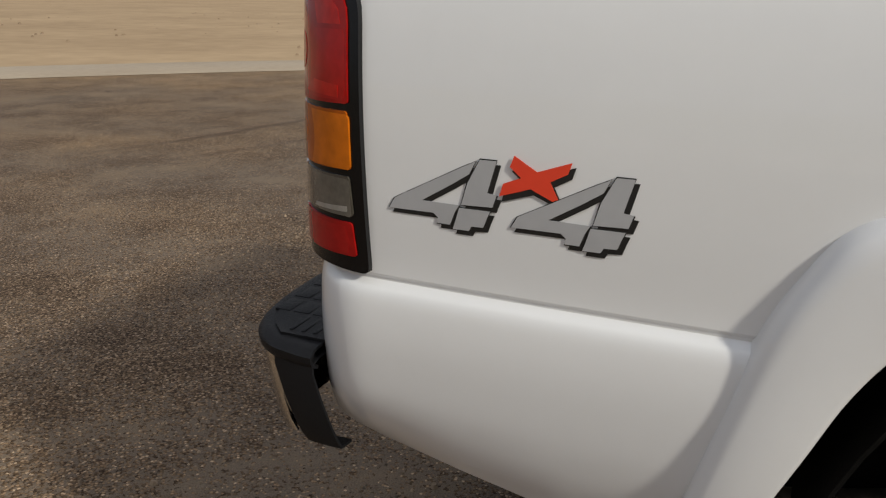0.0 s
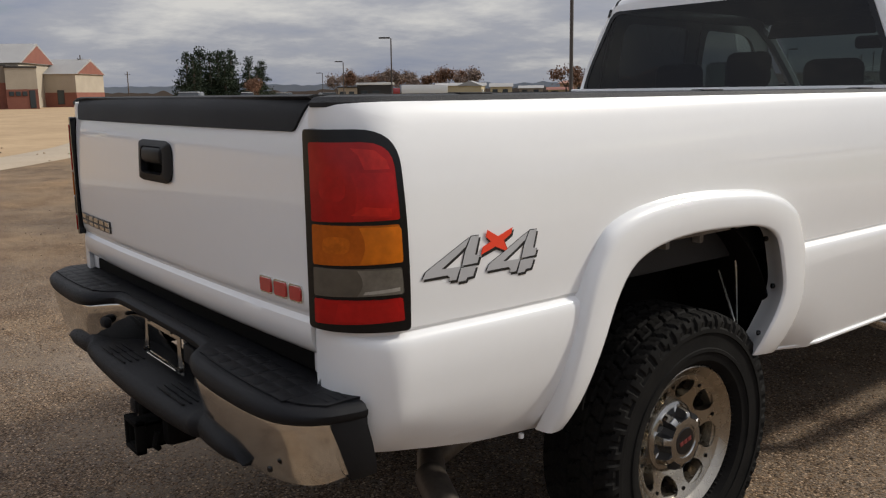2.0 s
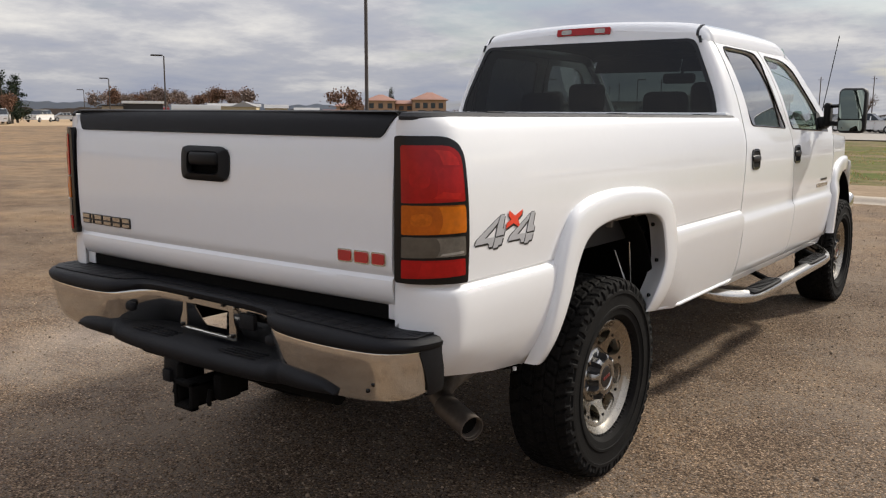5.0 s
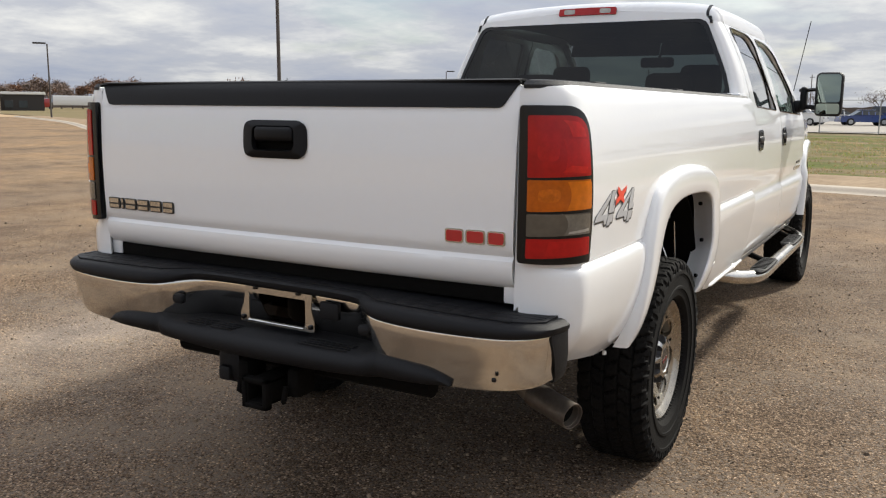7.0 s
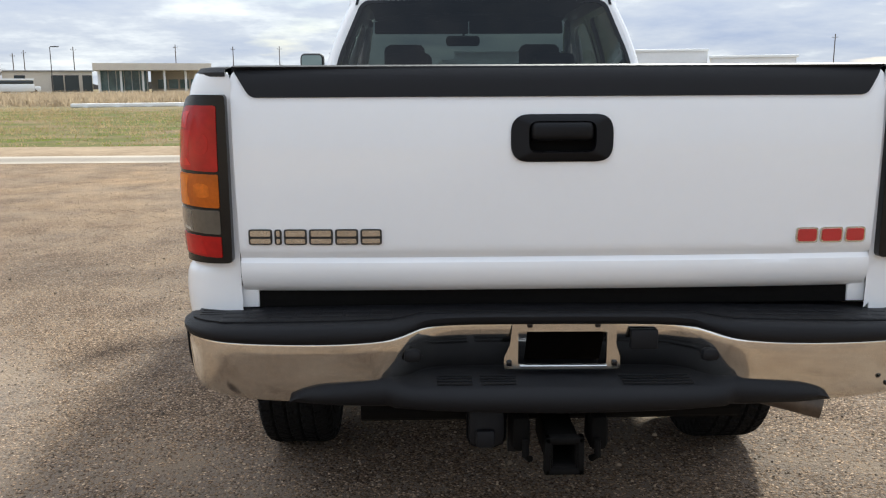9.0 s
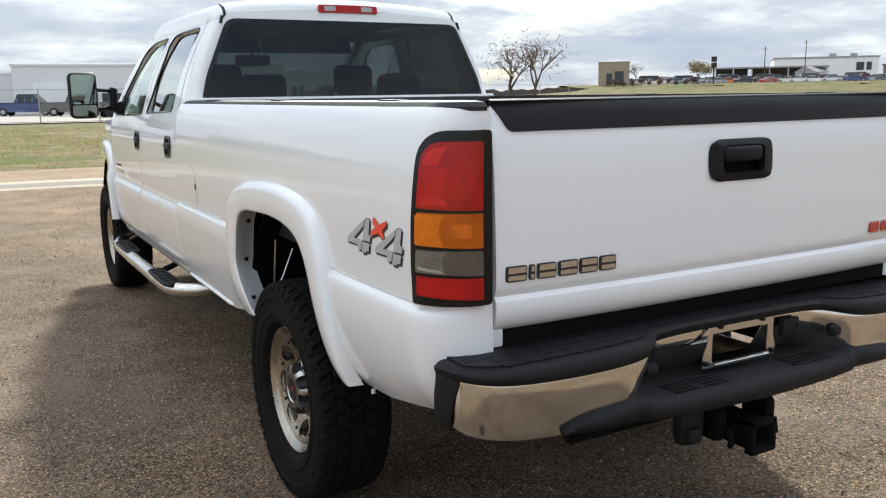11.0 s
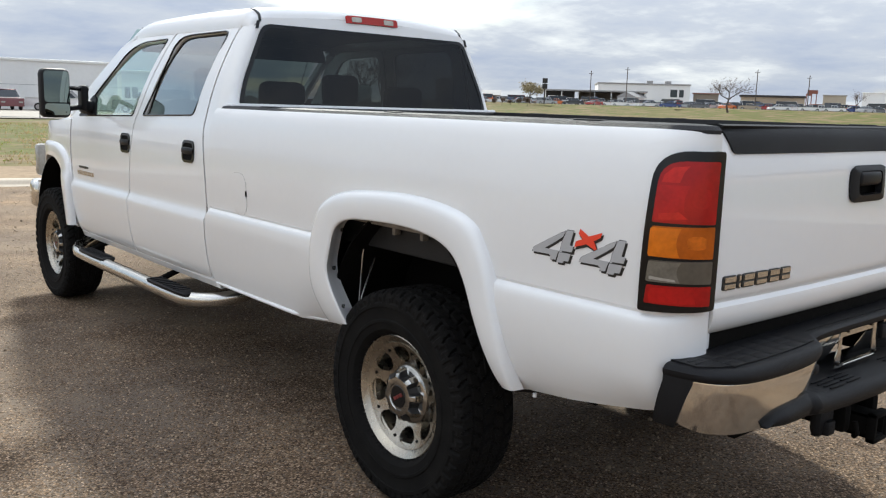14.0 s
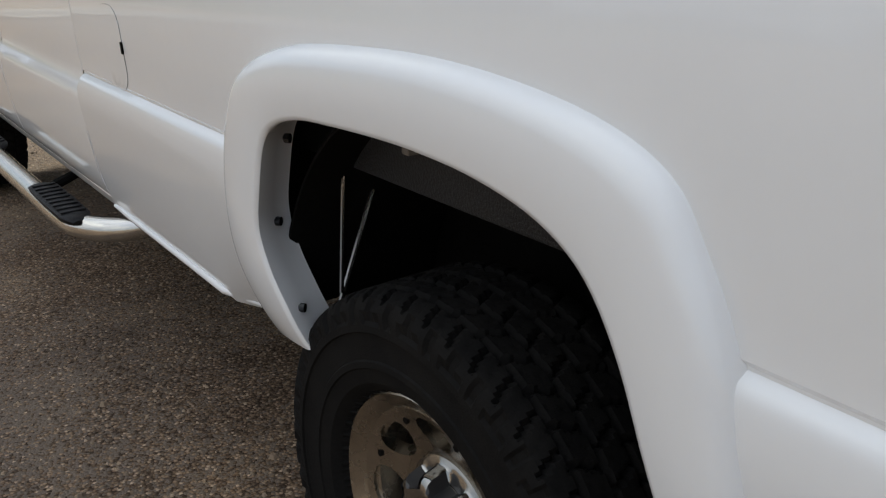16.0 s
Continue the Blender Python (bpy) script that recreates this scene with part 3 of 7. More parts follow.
for k, (a, b) in enumerate(((0, 0.060), (0.066, 0.084), (0.090, 0.148), (0.154, 0.214), (0.220, 0.278), (0.284, 0.338))):
    x = -0.789 + a
    part("badge_chip", sheet([rounded([(x, 1.036), (x + b - a, 1.036), (x + b - a, 1.076), (x, 1.076)], 0.007, 3)], gate_face(0.004), (), (), 0.004), DECAL_BLACK, tailgate)
    part("chip_face", sheet([rounded([(x + 0.005, 1.040), (x + b - a - 0.004, 1.040), (x + b - a - 0.004, 1.052), (x + 0.005, 1.052)], 0.003, 3)], gate_face(0.0065), (), (), 0.003), STEEL, tailgate)
    part("chip_face", sheet([rounded([(x + 0.005, 1.058), (x + b - a - 0.004, 1.058), (x + b - a - 0.004, 1.073), (x + 0.005, 1.073)], 0.003, 3)], gate_face(0.0065), (), (), 0.003), STEEL, tailgate)
for a, b in ((0.0, 0.058), (0.064, 0.124), (0.130, 0.184)):
    x = 0.610 + a
    part("badge_chip", sheet([rounded([(x, 1.030), (x + b - a, 1.030), (x + b - a, 1.070), (x, 1.070)], 0.009, 3)], gate_face(0.004), (), (), 0.004), CHROME, tailgate)
    part("chip_face", sheet([rounded([(x + 0.005, 1.034), (x + b - a - 0.005, 1.034), (x + b - a - 0.005, 1.066), (x + 0.005, 1.066)], 0.007, 3)], gate_face(0.0065), (), (), 0.003), BADGE_RED, tailgate)

# 4x4 decals
FOUR = [[(690, 551), (703, 527), (852, 445), (880, 431), (868, 458), (830, 484), (764, 526), (848, 527), (838, 545), (828, 572), (798, 572), (801, 560), (790, 551)],
        [(888, 426), (923, 426), (906, 495), (926, 497), (917, 524), (850, 526), (862, 478)],
        [(846, 531), (913, 531), (907, 547), (900, 568), (874, 570), (868, 580), (832, 580), (838, 560)]]
CROSS = [(958, 412), (1004, 440), (1070, 415), (1063, 438), (1030, 457), (1047, 490), (1036, 495), (993, 475), (930, 497), (938, 470), (973, 455), (950, 435)]


def decal_piece(pts, dx, dy, off, sgn, grow=0.0):
    cx, cy = sum(p[0] for p in pts) / len(pts), sum(p[1] for p in pts) / len(pts)
    lp = []
    for px, py in pts:
        if grow:
            d = Vector((px - cx, py - cy))
            d = d.normalized() * grow if d.length else d
            px, py = px + d.x, py + d.y
        px, py = px + dx, py + dy
        u = 0.201 + (px - 690) * 0.00068 if sgn > 0 else 0.536 - (px - 690) * 0.000685
        lp.append((u, 1.087 - (py - 551) * 0.00065))
    bm = sheet([lp], lambda u, v: bed_side(u, v, off), (), frange(1.06, 1.18, 0.022), 0.0008)
    return bm if sgn > 0 else mirror_x(bm)


for sgn in (1, -1):
    decal = empty("decal_4x4")
    tagged(decal, "grey and red 4x4 decal lettering with black drop shadow")
    decal.parent, decal.matrix_parent_inverse = truck, truck.matrix_basis.inverted()
    for shift in ((0, 0), (264, 8)):
        for pc in FOUR:
            part("figure_shadow", decal_piece(pc, shift[0] + 8, shift[1] + 9, 0.0012, sgn, 0), DECAL_BLACK, decal)
            part("figure_outline", decal_piece(pc, shift[0], shift[1], 0.0018, sgn, 1.2), DECAL_BLACK, decal)
            part("figure", decal_piece(pc, shift[0], shift[1], 0.0026, sgn, -1.5), DECAL_GREY, decal)
    part("cross_shadow", decal_piece(CROSS, 6, 10, 0.0022, sgn, 2), DECAL_BLACK, decal)
    part("cross", decal_piece(CROSS, 0, 0, 0.0036, sgn), DECAL_RED, decal)

# rear bumper
bumper = empty("rear_bumper")
bumper.parent, bumper.matrix_parent_inverse = truck, truck.matrix_basis.inverted()
tagged(bumper, "chrome step bumper with black rubber pads")
B_Y = [(0.0, -0.010), (0.28, -0.012), (0.34, -0.030), (0.40, -0.085), (0.45, -0.104), (0.55, -0.112), (0.70, -0.112), (0.80, -0.106), (0.87, -0.090), (0.92, -0.056), (0.946, -0.016), (0.962, 0.04)]
B_TOP = [(0.0, 0.830), (0.26, 0.828), (0.36, 0.820), (0.45, 0.806), (0.60, 0.800), (0.80, 0.803), (0.95, 0.810)]
B_BOT = [(0.0, 0.655), (0.40, 0.650), (0.62, 0.644), (0.70, 0.643), (0.80, 0.650), (0.88, 0.660), (0.92, 0.669), (0.944, 0.684)]


def bum_y(x):
    return lerp_table(B_Y, abs(x))


def chrome_rows(x0, x1, zt=B_TOP, zb=B_BOT):
    rows = []
    for x in frange(x0, x1, 0.02):
        t, b = lerp_table(zt, abs(x)), lerp_table(zb, abs(x))
        k = 1.0 + 2.2 * max(0.0, min(1.0, (0.46 - abs(x)) / 0.10))
        rows.append([(x, bum_y(x) + d * k, t + (b - t) * s) for s, d in ((0, 0.001), (0.03, 0.0), (0.25, 0.003), (0.55, 0.012), (0.85, 0.024), (1.0, 0.036))])
    return rows


bm = bmesh.new()
rows = chrome_rows(-0.944, 0.944)
grid(bm, rows)
hole_faces = [f for f in bm.faces if -0.09 < f.calc_center_median().x < 0.112 and 0.70 < f.calc_center_median().z < 0.81]
bmesh.ops.delete(bm, geom=hole_faces, context="FACES")
part("chrome_face", solid(bm, 0.003), CHROME, bumper, smooth=60)
CORNER = dense([(0.945, -0.018), (0.950, -0.004), (0.955, 0.02), (0.959, 0.04), (0.960, 0.06)], 3)
CORNER_RUN = dense([(0.945, -0.018), (0.950, -0.004), (0.955, 0.02), (0.960, 0.05), (0.960, 0.10), (0.957, 0.17), (0.950, 0.24)], 5)


def corner_at(run, d, z):
    """A point round the bumper's corner: run along it from the rear face, d outwards."""
    left = run
    for (xa, ya), (xb, yb) in zip(CORNER_RUN, CORNER_RUN[1:]):
        ln = math.hypot(xb - xa, yb - ya)
        if left <= ln or (xb, yb) == CORNER_RUN[-1]:
            f = left / ln
            return (xa + (xb - xa) * f + (yb - ya) / ln * d, ya + (yb - ya) * f + (xa - xb) / ln * d, z)
        left -= ln


for sgn in (1, -1):
    # the cap leans forward towards its foot, so that the chrome shows behind it
    bm = bmesh.new()
    prof = [(-0.05, 0.828), (-0.014, 0.826), (0.005, 0.818), (0.005, 0.80), (0.002, 0.75), (-0.004, 0.71), (-0.010, 0.685), (-0.018, 0.668), (-0.05, 0.664)]
    grid(bm, [[corner_at(run * (1.0 - 1.1 * max(0.0, 0.79 - z)) + 0.36 * max(0.0, 0.80 - z), d, z) for d, z in prof] for run in frange(0.0, 0.08, 0.008)])
    part("bumper_end_cap", solid(bm, 0.005) if sgn > 0 else mirror_x(solid(bm, 0.005)), BLACK_PLASTIC, bumper, smooth=50)
    bm = bmesh.new()
    grid(bm, [[corner_at(run, d, z) for d, z in ((0.0, 0.808), (0.0, 0.80), (-0.001, 0.77), (-0.005, 0.74), (-0.012, 0.705), (-0.020, 0.683))] for run in frange(-0.004, 0.066, 0.01)])
    part("chrome_end", solid(bm, 0.003) if sgn > 0 else mirror_x(solid(bm, 0.003)), CHROME, bumper, smooth=60)
# upper tread pad
def pad_top(x):
    return 0.856 - 0.012 * (abs(x) / 0.94) ** 2


def pad_y(x):
    return min(bum_y(x), -0.034) if abs(x) < 0.42 else bum_y(x)


# the pad's rolled rim runs along the face and round both corners
rim = [(-x, y) for x, y in reversed(CORNER)] + [(x, pad_y(x)) for x in frange(-0.925, 0.925, 0.025)] + list(CORNER)
rows = []
for k, (x, y) in enumerate(rim):
    (xa, ya), (xb, yb) = rim[max(k - 1, 0)], rim[min(k + 1, len(rim) - 1)]
    nx, ny = Vector((yb - ya, xa - xb)).normalized()
    t, top = lerp_table(B_TOP, abs(x)), pad_top(x)
    rows.append([(x + nx * d, y + ny * d, z) for d, z in ((-0.012, t - 0.004), (0.004, t + 0.002), (0.009, t + 0.012), (0.010, t + 0.022), (0.006, top - 0.010), (-0.002, top - 0.002), (-0.014, top + 0.001), (-0.030, top + 0.001))])
bm = bmesh.new()
grid(bm, rows)
part("pad_rim", solid(bm, 0.006), BLACK_PLASTIC, bumper, smooth=60)
bm = bmesh.new()
rows = []
for x in frange(-0.932, 0.932, 0.02533):
    top = pad_top(x)
    y0 = min(pad_y(x) + 0.024, 0.02)
    rows.append([(x, y0, top - 0.001), (x, max(0.03, y0 + 0.01), top - 0.0005), (x, 0.085, top - 0.0005), (x, 0.10, top - 0.001)])
grid(bm, rows)
part("upper_pad", solid(bm, 0.006), BLACK_PLASTIC, bumper, "black rubber tread pad", smooth=60)
for sgn in (1, -1):
    for i in range(7):
        x = 0.455 + 0.062 * i
        for j in range(3):
            y = max(bum_y(x), -0.10) + 0.034 + 0.037 * j
            bm = bmesh.new()
            box(bm, sgn * x, y, pad_top(x) + 0.0035, 0.054, 0.030, 0.005, 0.0015)
            part("tread_block", bm, BLACK_PLASTIC, bumper)
    for k in range(4):
        bm = bmesh.new()
        box(bm, sgn * 0.890, -0.006 + 0.022 * k, pad_top(0.89) + 0.0045, 0.060, 0.007, 0.004, 0.0015)
        part("tread_bar", bm, BLACK_PLASTIC, bumper)
# lower step pad
bm = bmesh.new()
rows = []
for x in frange(-0.684, 0.684, 0.019):
    a = abs(x)
    e = max(0.0, (a - 0.60) / 0.084)
    yr = bum_y(x) - 0.004 + 0.016 * e if a > 0.42 else -0.118 - 0.012 * math.cos(a / 0.42 * math.pi / 2)
    zt = lerp_table([(0.0, 0.690), (0.38, 0.690), (0.44, 0.704), (0.50, 0.702), (0.58, 0.695), (0.635, 0.688), (0.662, 0.678), (0.678, 0.664), (0.684, 0.654)], a)
    zb = lerp_table([(0.0, 0.614), (0.3, 0.620), (0.45, 0.629), (0.58, 0.636), (0.65, 0.640), (0.684, 0.645)], a)
    yi = 0.10 if a < 0.40 else bum_y(x) + 0.035
    rows.append([(x, yi, zt + 0.002), (x, yr + 0.024, zt), (x, yr + 0.006, zt - 0.25 * (zt - zb)), (x, yr, (zt + zb) / 2), (x, yr + 0.008, zb + 0.15 * (zt - zb)), (x, yr + 0.03, zb), (x, yr + 0.04 + 0.07 * (1 - e), zb + 0.008)])
grid(bm, rows)
step = part("lower_step", solid(bm, 0.006), BLACK_PLASTIC, bumper, "black rubber lower step", smooth=60)
for x in (-0.27, -0.16, 0.20, 0.29):
    for j in range(4):
        bm = bmesh.new()
        box(bm, x, -0.035 - 0.02 * j, 0.6935, 0.09, 0.006, 0.004, 0.001)
        part("tread_bar", bm, BLACK_PLASTIC, bumper)
# plate bracket
part("plate_bracket", sheet([rounded([(-0.140, 0.706), (0.162, 0.706), (0.162, 0.738), (0.150, 0.770), (0.150, 0.838), (-0.118, 0.838), (-0.125, 0.770), (-0.140, 0.738)], 0.008, 3),
                                        rounded([(-0.104, 0.719), (0.126, 0.719), (0.126, 0.806), (-0.104, 0.806)], 0.006, 3)], lambda x, z: (x, -0.022, z), (), (), 0.004), STEEL, bumper, "bent polished plate bracket without a plate")
bm = bmesh.new()
tube(bm, [(-0.10, -0.028, 0.716), (0.125, -0.028, 0.716)], 0.004, 8)
part("bracket_lip", bm, CHROME, bumper)
for x, z in ((-0.075, 0.825), (0.10, 0.825), (-0.127, 0.722), (0.147, 0.722)):
    bm = bmesh.new()
    box(bm, x, -0.026, z, 0.014, 0.008, 0.014, 0.003)
    part("bracket_screw", bm, BLACK_GLOSS, bumper)
bm = bmesh.new()
box(bm, 0.2215, -0.020, 0.785, 0.072, 0.02, 0.054, 0.006)
part("trailer_socket", bm, BLACK_PLASTIC, bumper)
for x in (-0.377, 0.381):
    bm = bmesh.new()
    box(bm, x, -0.062, 0.757, 0.045, 0.03, 0.034, 0.012)
    part("plate_lamp", bm, BLACK_PLASTIC, bumper)
bm = bmesh.new()
box(bm, 0.822, -0.100, 0.692, 0.012, 0.010, 0.012, 0.003)
part("bumper_bolt", bm, BLACK_GLOSS, bumper)
# the bumper hangs a little out of level with the body
bumper.matrix_basis = Matrix.Translation((0, 0, 0.744)) @ Matrix.Rotation(radians(0.45), 4, "Y") @ Matrix.Translation((0, 0, -0.742))

# hitch
hitch = empty("tow_hitch")
hitch.parent, hitch.matrix_parent_inverse = truck, truck.matrix_basis.inverted()
bm = bmesh.new()
tube(bm, [(-0.52, 0.10, 0.56), (0.52, 0.10, 0.56)], 0.035, 10)
part("cross_tube", bm, BLACK_MATTE, hitch)
bm = bmesh.new()
for dx, dz, sx, sz in ((0, 0.034, 0.08, 0.012), (0, -0.034, 0.08, 0.012), (0.034, 0, 0.012, 0.08), (-0.034, 0, 0.012, 0.08)):
    box(bm, 0.004 + dx, 0.0, 0.514 + dz, sx, 0.25, sz, 0.003)
for dx, dz, sx, sz in ((0, 0.042, 0.10, 0.016), (0, -0.042, 0.10, 0.016), (0.042, 0, 0.016, 0.10), (-0.042, 0, 0.016, 0.10)):
    box(bm, 0.004 + dx, -0.118, 0.514 + dz, sx, 0.03, sz, 0.004)
part("receiver", bm, BLACK_MATTE, hitch, "rusty black receiver tube")
bm = bmesh.new()
box(bm, -0.185, -0.02, 0.555, 0.105, 0.05, 0.12, 0.03)
box(bm, -0.19, -0.035, 0.53, 0.05, 0.05, 0.05, 0.01)
box(bm, -0.11, 0.03, 0.53, 0.03, 0.02, 0.14, 0.004)
part("wiring_socket", bm, BLACK_PLASTIC, hitch)
for x in (-0.09, 0.095):
    bm = bmesh.new()
    box(bm, x * 1.1, -0.02, 0.545, 0.05, 0.10, 0.10, 0.02)
    tube(bm, [(x, -0.085, 0.54), (x, -0.095, 0.50), (x * 0.85, -0.08, 0.485)], 0.009, 8)
    part("chain_loop", bm, BLACK_MATTE, hitch)

# exhaust
exhaust = empty("exhaust")
exhaust.parent, exhaust.matrix_parent_inverse = truck, truck.matrix_basis.inverted()
bm = bmesh.new()
pipe = [(0.52, 2.1, 0.50), (0.54, 1.75, 0.50), (0.57, 1.45, 0.62), (0.60, 1.1, 0.62), (0.60, 0.82, 0.54), (0.61, 0.60, 0.507), (0.65, 0.47, 0.492), (0.74, 0.405, 0.477), (0.872, 0.350, 0.455)]
tube(bm, pipe, 0.040, 16, caps=False)
part("tail_pipe", solid(bm, 0.003), material("heat_stained_steel", (0.17, 0.135, 0.105), 0.5, metal=0.7, var=0.3, scale=18, color2=(0.26, 0.225, 0.19)), exhaust, "heat-stained steel tail pipe")
bm = bmesh.new()
tube(bm, [(0.72, 0.414, 0.480), (0.882, 0.346, 0.453)], 0.043, 20, caps=False)
part("pipe_tip", solid(bm, 0.003), material("sooty_steel", (0.15, 0.125, 0.105), 0.5, metal=0.7, var=0.3, scale=20), exhaust)
bm = bmesh.new()
tube(bm, [(0.846, 0.361, 0.459), (0.851, 0.359, 0.458)], 0.039, 16)
part("pipe_inside", bm, BLACK_MATTE, exhaust)

# chassis
for sx in (0.43, -0.43):
    bm = bmesh.new()
    box(bm, sx, 3.9, 0.56, 0.08, 4.0, 0.16, 0.01)
    box(bm, sx, 1.05, 0.72, 0.08, 1.85, 0.14, 0.01)
    part("frame_rail", bm, BLACK_MATTE, truck)
for y in (0.25, 2.2, 3.4, 4.6, 6.0):
    bm = bmesh.new()
    box(bm, 0, y, 0.56 if y > 1 else 0.80, 0.78, 0.10, 0.10, 0.01)
    part("cross_member", bm, BLACK_MATTE, truck)
for ya, nm in ((1.25, "rear_axle"), (5.5, "front_axle")):
    bm = bmesh.new()
    tube(bm, [(-0.80, ya, 0.415), (0.80, ya, 0.415)], 0.05, 12)
    tube(bm, [(-0.17, ya, 0.415), (-0.12, ya, 0.415), (0.0, ya, 0.415), (0.12, ya, 0.415), (0.17, ya, 0.415)], [0.06, 0.13, 0.165, 0.13, 0.06], 16)
    part(nm, bm, BLACK_MATTE, truck)
for sx in (0.52, -0.52):
    bm = bmesh.new()
    rows = [[(sx - 0.035, 0.55 + 1.5 * t, 0.56 - 0.16 * math.sin(math.pi * t)), (sx + 0.035, 0.55 + 1.5 * t, 0.56 - 0.16 * math.sin(math.pi * t))] for t in frange(0, 1, 0.08)]
    grid(bm, rows)
    part("leaf_spring", solid(bm, 0.04), RUST, truck)
bm = bmesh.new()
box(bm, 0, 4.2, 0.66, 1.5, 2.4, 0.10, 0.02)
box(bm, 0, 5.6, 0.75, 1.3, 1.2, 0.5, 0.05)
part("floor_pan", bm, BLACK_MATTE, truck)
# spare tyre and drive shaft are unseen, added to block light under the truck
bm = bmesh.new()
tube(bm, [(0, 0.62, 0.60), (0, 0.62, 0.63), (0, 0.62, 0.76), (0, 0.62, 0.79)], [0.30, 0.37, 0.37, 0.30], 24)
part("spare_tyre", bm, BLACK_MATTE, truck)
bm = bmesh.new()
tube(bm, [(0.0, 1.40, 0.43), (0.02, 3.2, 0.52), (0.02, 4.3, 0.56)], [0.045, 0.045, 0.11], 12)
part("drive_shaft", bm, BLACK_MATTE, truck)

# fuel tank and muffler under the floor, unseen, added to keep light out below
bm = bmesh.new()
box(bm, -0.52, 2.85, 0.60, 0.36, 1.25, 0.22, 0.05, seg=3)
part("fuel_tank", bm, BLACK_MATTE, truck)
bm = bmesh.new()
tube(bm, [(0.52, 2.1, 0.50), (0.52, 2.14, 0.50), (0.52, 2.9, 0.50), (0.52, 2.94, 0.50)], [0.05, 0.11, 0.11, 0.05], 16)
part("muffler", bm, RUST, truck)

# wheels


def wheel(front):
    w = empty("wheel")

    def tread(a, x):
        """Height of the tread blocks at angle a (turns) and width x."""
        k = a * 46
        row = min(4, int((x + 0.112) / 0.0448))
        cut = (x + 0.112) % 0.0448
        skew = (1, -1, 1, -1, 1)[row] * (x + 0.112 - 0.0448 * row - 0.0224) * 9
        ph = (k + skew + (0.5 if row % 2 else 0)) % 1
        wave = 0.004 * (1 if ph < 0.5 else -1)
        if row not in (0,) and cut < 0.006 + wave * 0.5 or ph < 0.16:
            return -0.011
        return -0.004 if 0.55 < ph < 0.60 else 0.0
    bm = bmesh.new()
    rows = []
    NA = 46 * 10
    half = [(-0.085, 0.236), (-0.112, 0.246), (-0.128, 0.262), (-0.1335, 0.288), (-0.137, 0.290), (-0.137, 0.300), (-0.1335, 0.303), (-0.131, 0.335), (-0.128, 0.348), (-0.131, 0.350), (-0.126, 0.362)]
    lugs = [(-0.123, 0.372), (-0.119, 0.386), (-0.113, 0.397)]
    across = half + lugs + [(x, 0.412 - 10 * max(0, abs(x) - 0.07) ** 2 * 0.6) for x in frange(-0.108, 0.108, 0.0064)] + [(-x, r) for x, r in lugs[::-1]] + [(-x, r) for x, r in half[::-1]]
    across = [(x * 0.93, r) for x, r in across]
    for i, (x, r) in enumerate(across):
        row = []
        for k in range(NA):
            a = k / NA
            rr, xx = r, x
            if abs(x) <= 0.1085 * 0.93:
                rr += tread(a, x / 0.93)
            elif r > 0.365:
                ph = (a * 46 + (0.1 if x < 0 else 0.62)) % 1
                if ph < 0.3 or (r < 0.375 and int(a * 46) % 2):
                    xx, rr = x * 0.955, r - 0.004
            wide = 1.04 + 0.16 * min(1.0, max(0.0, (r - 0.33) / 0.05))
            row.append((xx * wide + 0.022, rr * math.cos(2 * math.pi * a), rr * math.sin(2 * math.pi * a)))
        rows.append(row)
    grid(bm, rows, True)
    part("tyre", bm, RUBBER, w, "all-terrain tyre with chunky tread", smooth=28)
    # alloy rim
    bm = bmesh.new()
    revolve(bm, [(-0.10, 0.20), (-0.11, 0.222), (-0.095, 0.21), (-0.05, 0.195), (0.05, 0.190), (0.085, 0.197), (0.098, 0.212), (0.110, 0.236), (0.119, 0.241), (0.122, 0.236), (0.106, 0.212), (0.092, 0.200), (0.085, 0.188), (0.06, 0.183), (-0.10, 0.18)], 64)
    rim = part("rim", bm, ALLOY, w, "machined eight-hole alloy rim", smooth=40)
    circ = [(0.206 * math.cos(2 * math.pi * k / 64), 0.206 * math.sin(2 * math.pi * k / 64)) for k in range(64)]
    holes = []
    for k in range(8):
        a = 2 * math.pi * (k + 0.5) / 8
        lp = []
        for j in range(16):
            t = 2 * math.pi * j / 16
            rr, tt = 0.159 + 0.034 * math.cos(t), 0.043 * math.sin(t) * (1 + 0.25 * math.cos(t))
            lp.append((rr * math.cos(a) - tt * math.sin(a), rr * math.sin(a) + tt * math.cos(a)))
        holes.append(lp)

    def dish(y, z):
        r = math.hypot(y, z)
        return (lerp_table([(0.0, 0.052), (0.09, 0.052), (0.115, 0.064), (0.145, 0.076), (0.175, 0.088), (0.196, 0.099), (0.206, 0.103)], r), y, z)
    bm = sheet([circ] + holes, dish, frange(-0.18, 0.18, 0.03), frange(-0.18, 0.18, 0.03), 0.03, Vector((-1, 0, 0)))
    part("rim_face", bm, ALLOY, w, smooth=40)
    # small holes drawn as black pegs, their dark put in as colour
    for k in range(8):
        a = 2 * math.pi * k / 8
        bm = bmesh.new()
        tube(bm, [(0.070, 0.181 * math.cos(a), 0.181 * math.sin(a)), (0.0935, 0.181 * math.cos(a), 0.181 * math.sin(a))], 0.0065, 12)
        part("rim_recess", bm, BLACK_MATTE, w)
    # hub cap with eight scallops
    bm = bmesh.new()
    n = 96
    rows = []
